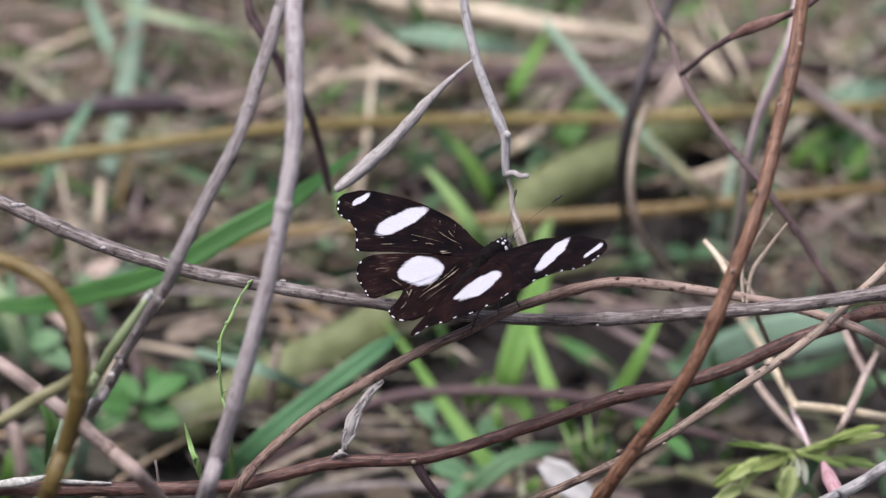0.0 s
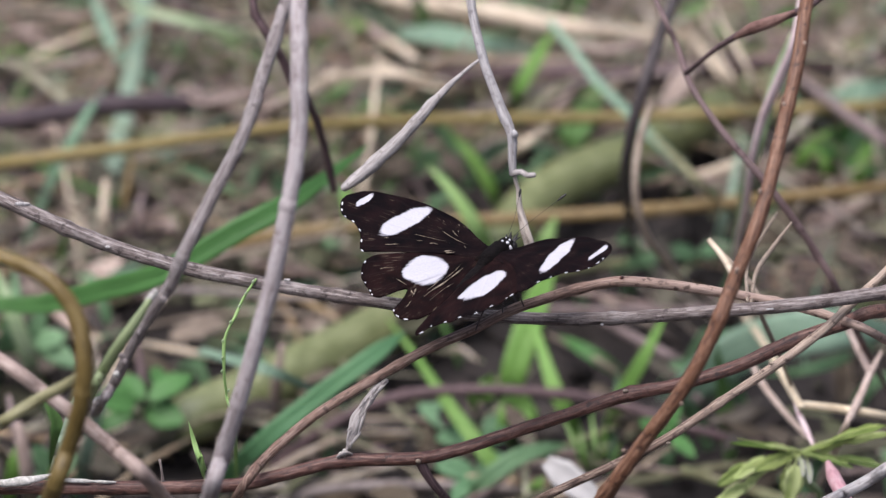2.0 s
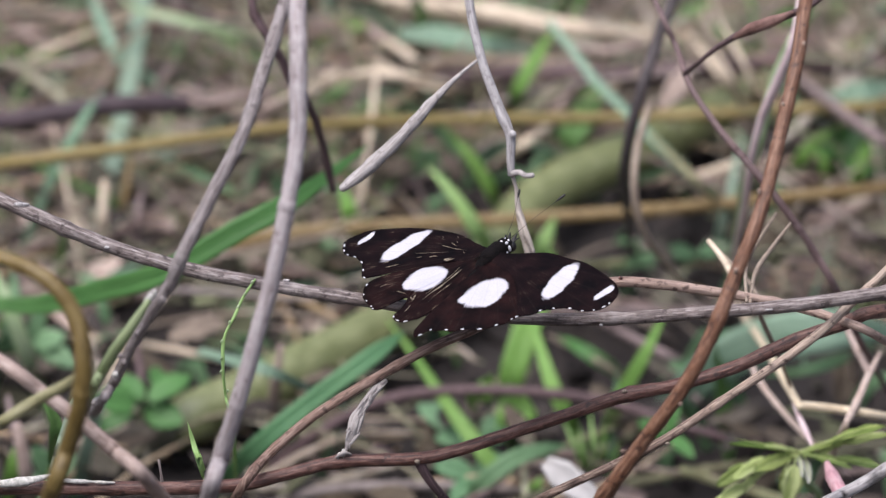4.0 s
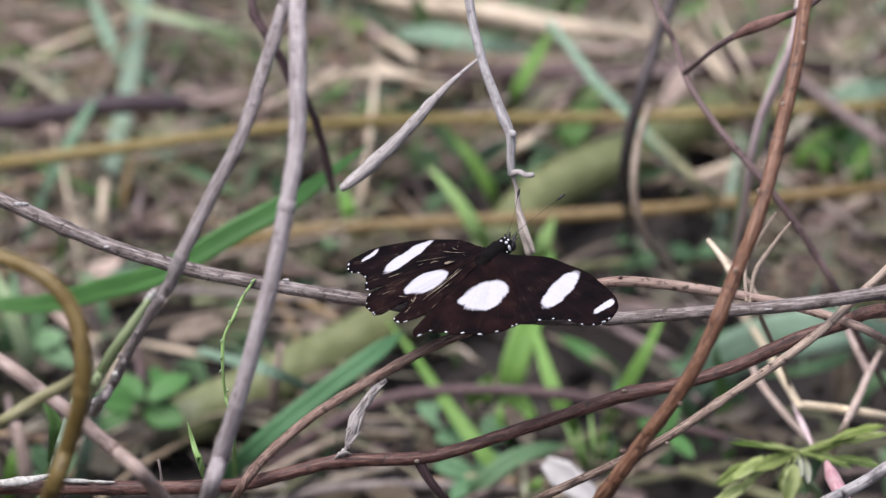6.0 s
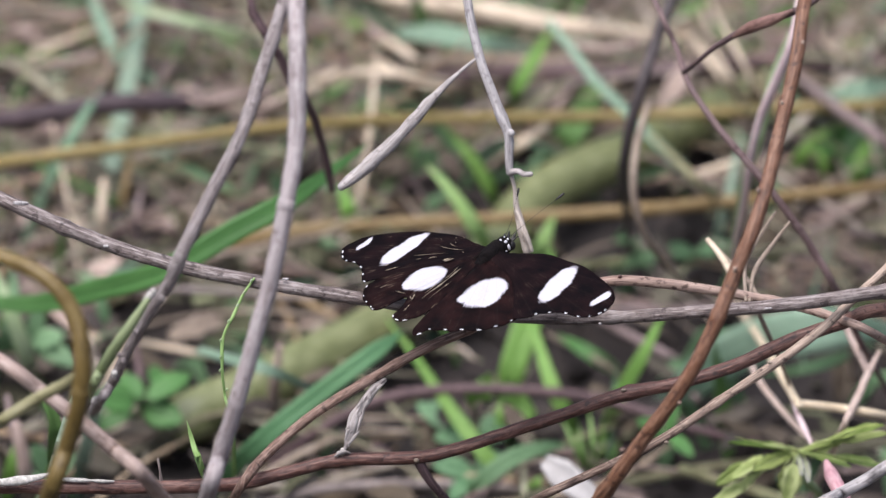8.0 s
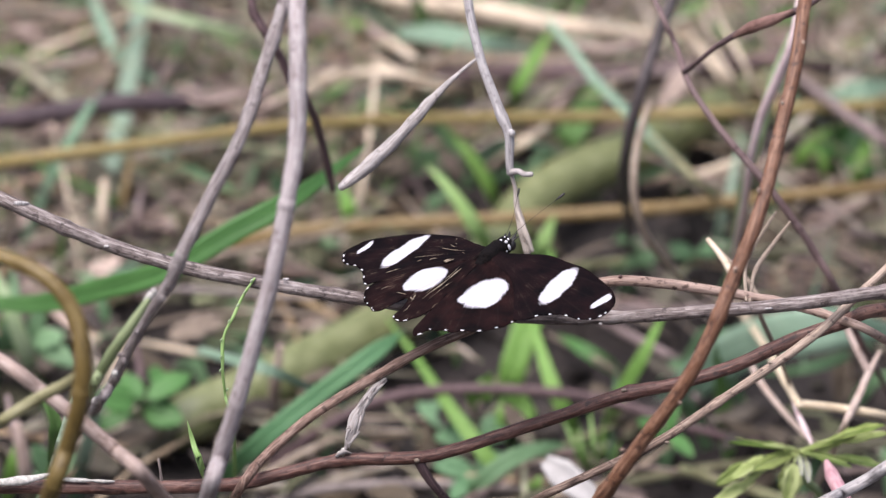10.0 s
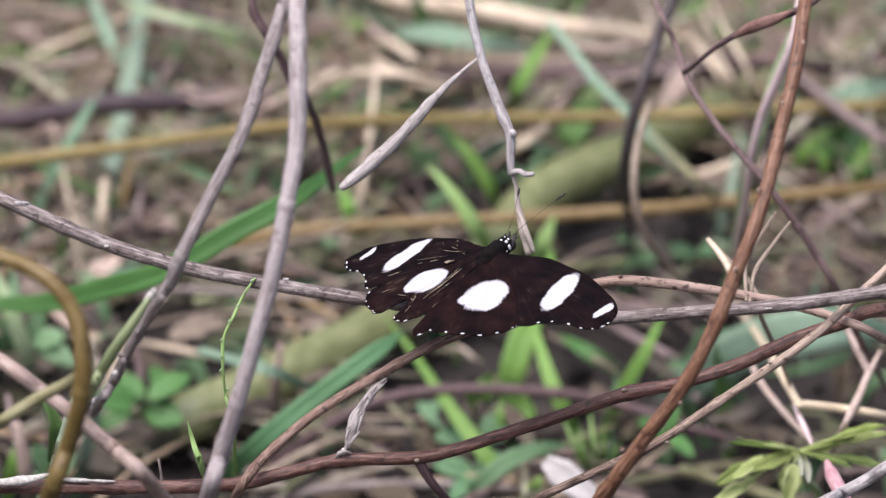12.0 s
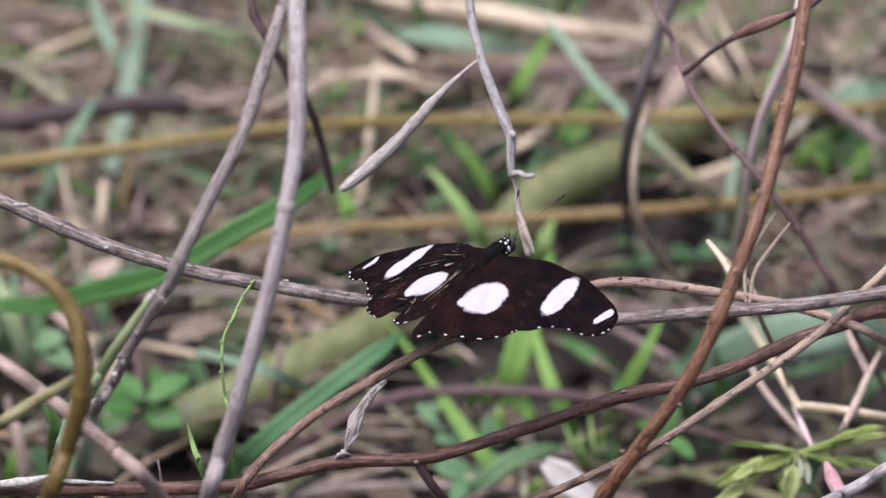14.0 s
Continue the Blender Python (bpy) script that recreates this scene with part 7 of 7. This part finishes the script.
    fore_dots = {1: [(25.0, -17.1), (27.9, -14.7), (32.1, -13.3), (35.5, -12.7), (37.8, -11.3), (39.2, -9.5), (39.8, -7.4)], -1: [(39.5, -8.5), (37.9, -10.4), (35.9, -11.7), (32.7, -12.4), (29.6, -13.8), (26.4, -16.5), (24.3, -19.3)]}
    hind_dots = {1: [(1.0, -36.0), (3.0, -33.7), (7.1, -32.4), (11.3, -31.1), (15.3, -29.3), (18.3, -26.6), (20.1, -22.4), (20.9, -20.9)], -1: [(21.4, -21.9), (20.0, -25.3), (17.4, -28.2), (14.5, -29.8), (13.1, -31.0), (5.3, -32.6), (3.6, -33.5), (1.4, -33.3)]}
    wings = {}
    for side in (-1, 1):
        tag = "right" if side > 0 else "left"
        wings["fore", side] = wing("forewing", thing, side, fore[side], wing_scales("forewing_scales_" + tag, DARK, WARM, FORE_PATCHES[side], 0.1 if side > 0 else 0.38), 0.25, 0.0, fore_dots[side], "black forewing with two white patches")
        wings["hind", side] = wing("hindwing", thing, side, hind[side], wing_scales("hindwing_scales_" + tag, HIND_DARK, HIND_WARM, HIND_PATCHES[side], 0.08 if side > 0 else 0.48), -0.15, 0.8 if side > 0 else 0.3,
                                   hind_dots[side], "brown-black hindwing with white patch" if side > 0 else "torn brown-black hindwing with white patch")
    # bare streaks where the scales are rubbed off the left wings: wing, line in millimetres from the hinge, width
    rubbed = ((("hind", -1), [(1.0, -8.8), (1.1, -11.0), (1.3, -13.4), (1.6, -17.4), (2.1, -20.4), (2.3, -23.8)], 0.34), (("hind", -1), [(2.2, -8.2), (2.0, -12.0), (2.3, -16.0)], 0.12), (("hind", -1), [(3.0, -16.5), (2.9, -19.0), (3.1, -21.4)], 0.14),
              (("hind", -1), [(5.6, -22.4), (5.0, -24.0), (4.5, -25.6)], 0.3), (("hind", -1), [(6.2, -23.6), (5.4, -24.4), (4.9, -24.2)], 0.18), (("hind", -1), [(11.6, -22.4), (9.6, -22.6), (8.2, -22.8)], 0.14),
              (("hind", -1), [(17.0, -22.0), (16.0, -20.0)], 0.12), (("hind", -1), [(4.0, -26.8), (3.6, -28.8), (3.6, -30.2)], 0.1), (("hind", -1), [(-0.4, -15.0), (0.2, -19.0), (0.4, -24.0)], 0.1),
              (("fore", -1), [(7.9, -7.1), (7.3, -6.6), (6.4, -5.6)], 0.38), (("fore", -1), [(7.2, -7.4), (6.2, -6.4), (5.6, -5.6)], 0.26), (("fore", -1), [(20.7, -14.6), (19.3, -13.3), (18.0, -12.0)], 0.16), (("fore", -1), [(22.4, -12.7), (21.6, -11.9)], 0.12),
              (("fore", -1), [(15.6, -8.2), (14.6, -7.4)], 0.15), (("fore", -1), [(12.6, -7.0), (11.6, -6.2), (10.6, -6.0)], 0.18), (("fore", -1), [(19.3, 1.2), (18.4, 0.6)], 0.18), (("fore", -1), [(15.3, 2.3), (14.6, 1.9)], 0.14),
              (("fore", -1), [(11.4, 3.5), (10.8, 3.2)], 0.2), (("fore", -1), [(9.3, 4.0), (8.7, 3.7)], 0.2), (("fore", -1), [(11.2, 0.7), (10.2, 0.1), (8.4, -0.4)], 0.13), (("fore", -1), [(10.2, 1.6), (9.6, 1.0)], 0.16), (("fore", -1), [(13.0, -1.2), (9.0, -1.6), (5.0, -1.4)], 0.07),
              (("fore", -1), [(17.4, -6.6), (13.0, -5.0), (9.0, -3.6)], 0.07), (("fore", -1), [(5.4, -2.2), (4.4, -2.6)], 0.12))
    for n, (key, path, w) in enumerate(rubbed):
        ground_line = [Vector((-x, y, 0.0)) for x, y in path]
        lift = 0.62 if key[0] == "fore" else 0.24
        tube("rubbed_streak", [(p + Vector((0.05 * math.sin(n + i), 0, lift))) * 1e-3 for i, p in enumerate(ground_line)], [w * 0.15, w * 0.8, w * 0.4, w * 0.75, w * 0.3, w * 0.1], TORN, wings[key], "pale rubbed streak", sides=6, step=0.0004, rough=0.9)
    return thing, wings


insect, WINGS = butterfly()


# ---- movement ----
# seconds, lift of the left and of the right pair of wings, forward sweep of the left and of the right forewing, in degrees
FLAP = [(0.0, 16.1, 16.4, 2.6, 3.2), (0.5, 15.1, 15.8, 2.5, 3.0), (1.0, 18.7, 18.5, 2.1, 2.5), (1.5, 19.5, 18.4, 1.7, 2.7), (2.0, 15.7, 15.3, 2.0, 2.7), (2.3, 21.0, 18.0, 0.8, 1.9), (2.5, 27.0, 20.8, -0.4, 1.2),
        (2.6, 22.8, 19.1, 0.2, 1.2), (2.7, 17.0, 13.4, 0.8, 1.2), (2.8, 8.8, 6.0, 1.4, 1.2), (2.9, -3.4, -1.8, 1.8, 1.2), (3.0, -5.0, -1.7, 1.9, 1.1), (3.2, -7.5, -4.6, 1.6, 0.8), (3.6, -7.2, -5.6, 1.2, 0.4),
        (4.3, 4.0, 4.4, 0.8, -0.4), (5.0, 13.8, 12.6, 0.2, -1.2), (5.3, 12.3, 10.9, -0.2, -1.6),
        (5.5, 5.2, 5.5, -0.4, -2.0), (5.6, 1.4, 1.6, -0.3, -1.8), (5.8, -4.6, -3.2, -0.1, -1.3), (6.0, -10.2, -7.8, 0.1, -0.8), (6.5, -5.5, -2.6, -0.6, -1.8), (7.0, 1.2, 2.7, -1.1, -2.6), (7.5, -7.6, -7.2, -0.4, -1.3),
        (8.0, -4.5, -3.8, -0.9, -2.0), (8.2, -1.4, -0.8, -1.0, -2.3), (9.2, -3.4, -2.6, -1.2, -2.2), (10.3, -6.2, -5.2, -1.3, -2.1),
        (10.5, -5.7, -4.7, -1.3, -2.1), (11.0, -13.0, -14.4, -0.5, -0.4), (11.5, -9.8, -11.0, -0.4, -1.2), (12.0, -9.1, -9.9, -0.9, -1.4), (12.5, -13.2, -14.9, -0.7, -0.5), (13.0, -10.8, -11.5, -0.9, -1.4),
        (13.5, -13.2, -12.7, -0.7, -0.8), (14.0, -12.9, -12.4, -0.6, -1.0)]
# seconds, sideways sway of the dangling twig in millimetres
SWAY = [(0.0, -0.45), (0.5, -0.45), (1.0, -0.25), (1.5, 0.05), (2.0, 0.15), (2.5, 0.4), (3.0, 0.25), (4.0, 0.0), (5.0, 0.35), (5.5, 0.30), (6.0, 0.1), (6.5, 0.05), (7.0, -0.25), (7.5, 0.0),
        (8.0, -0.2), (9.0, 0.1), (10.0, -0.2), (10.5, -0.2), (11.0, -0.6), (11.5, -0.45), (12.0, 0.05), (12.5, 0.15), (13.0, 0.7), (13.5, 0.3), (14.0, 0.2)]


def motions():
    for (kind, side), ob in WINGS.items():
        rows = []
        for t, left, right, swing_left, swing_right in FLAP:
            lift, sweep = (-right, swing_right) if side > 0 else (left, -swing_left)
            rows.append((t, pose(0.0018 * side, 0, 0, 0, lift, 0) @ pose(0, 0, 0, 0, 0, sweep if kind == "fore" else 0)))
        walk(ob, rows)
    walk(hanging, [(t, pose(mm * 0.001, 0, 0)) for t, mm in SWAY])


motions()
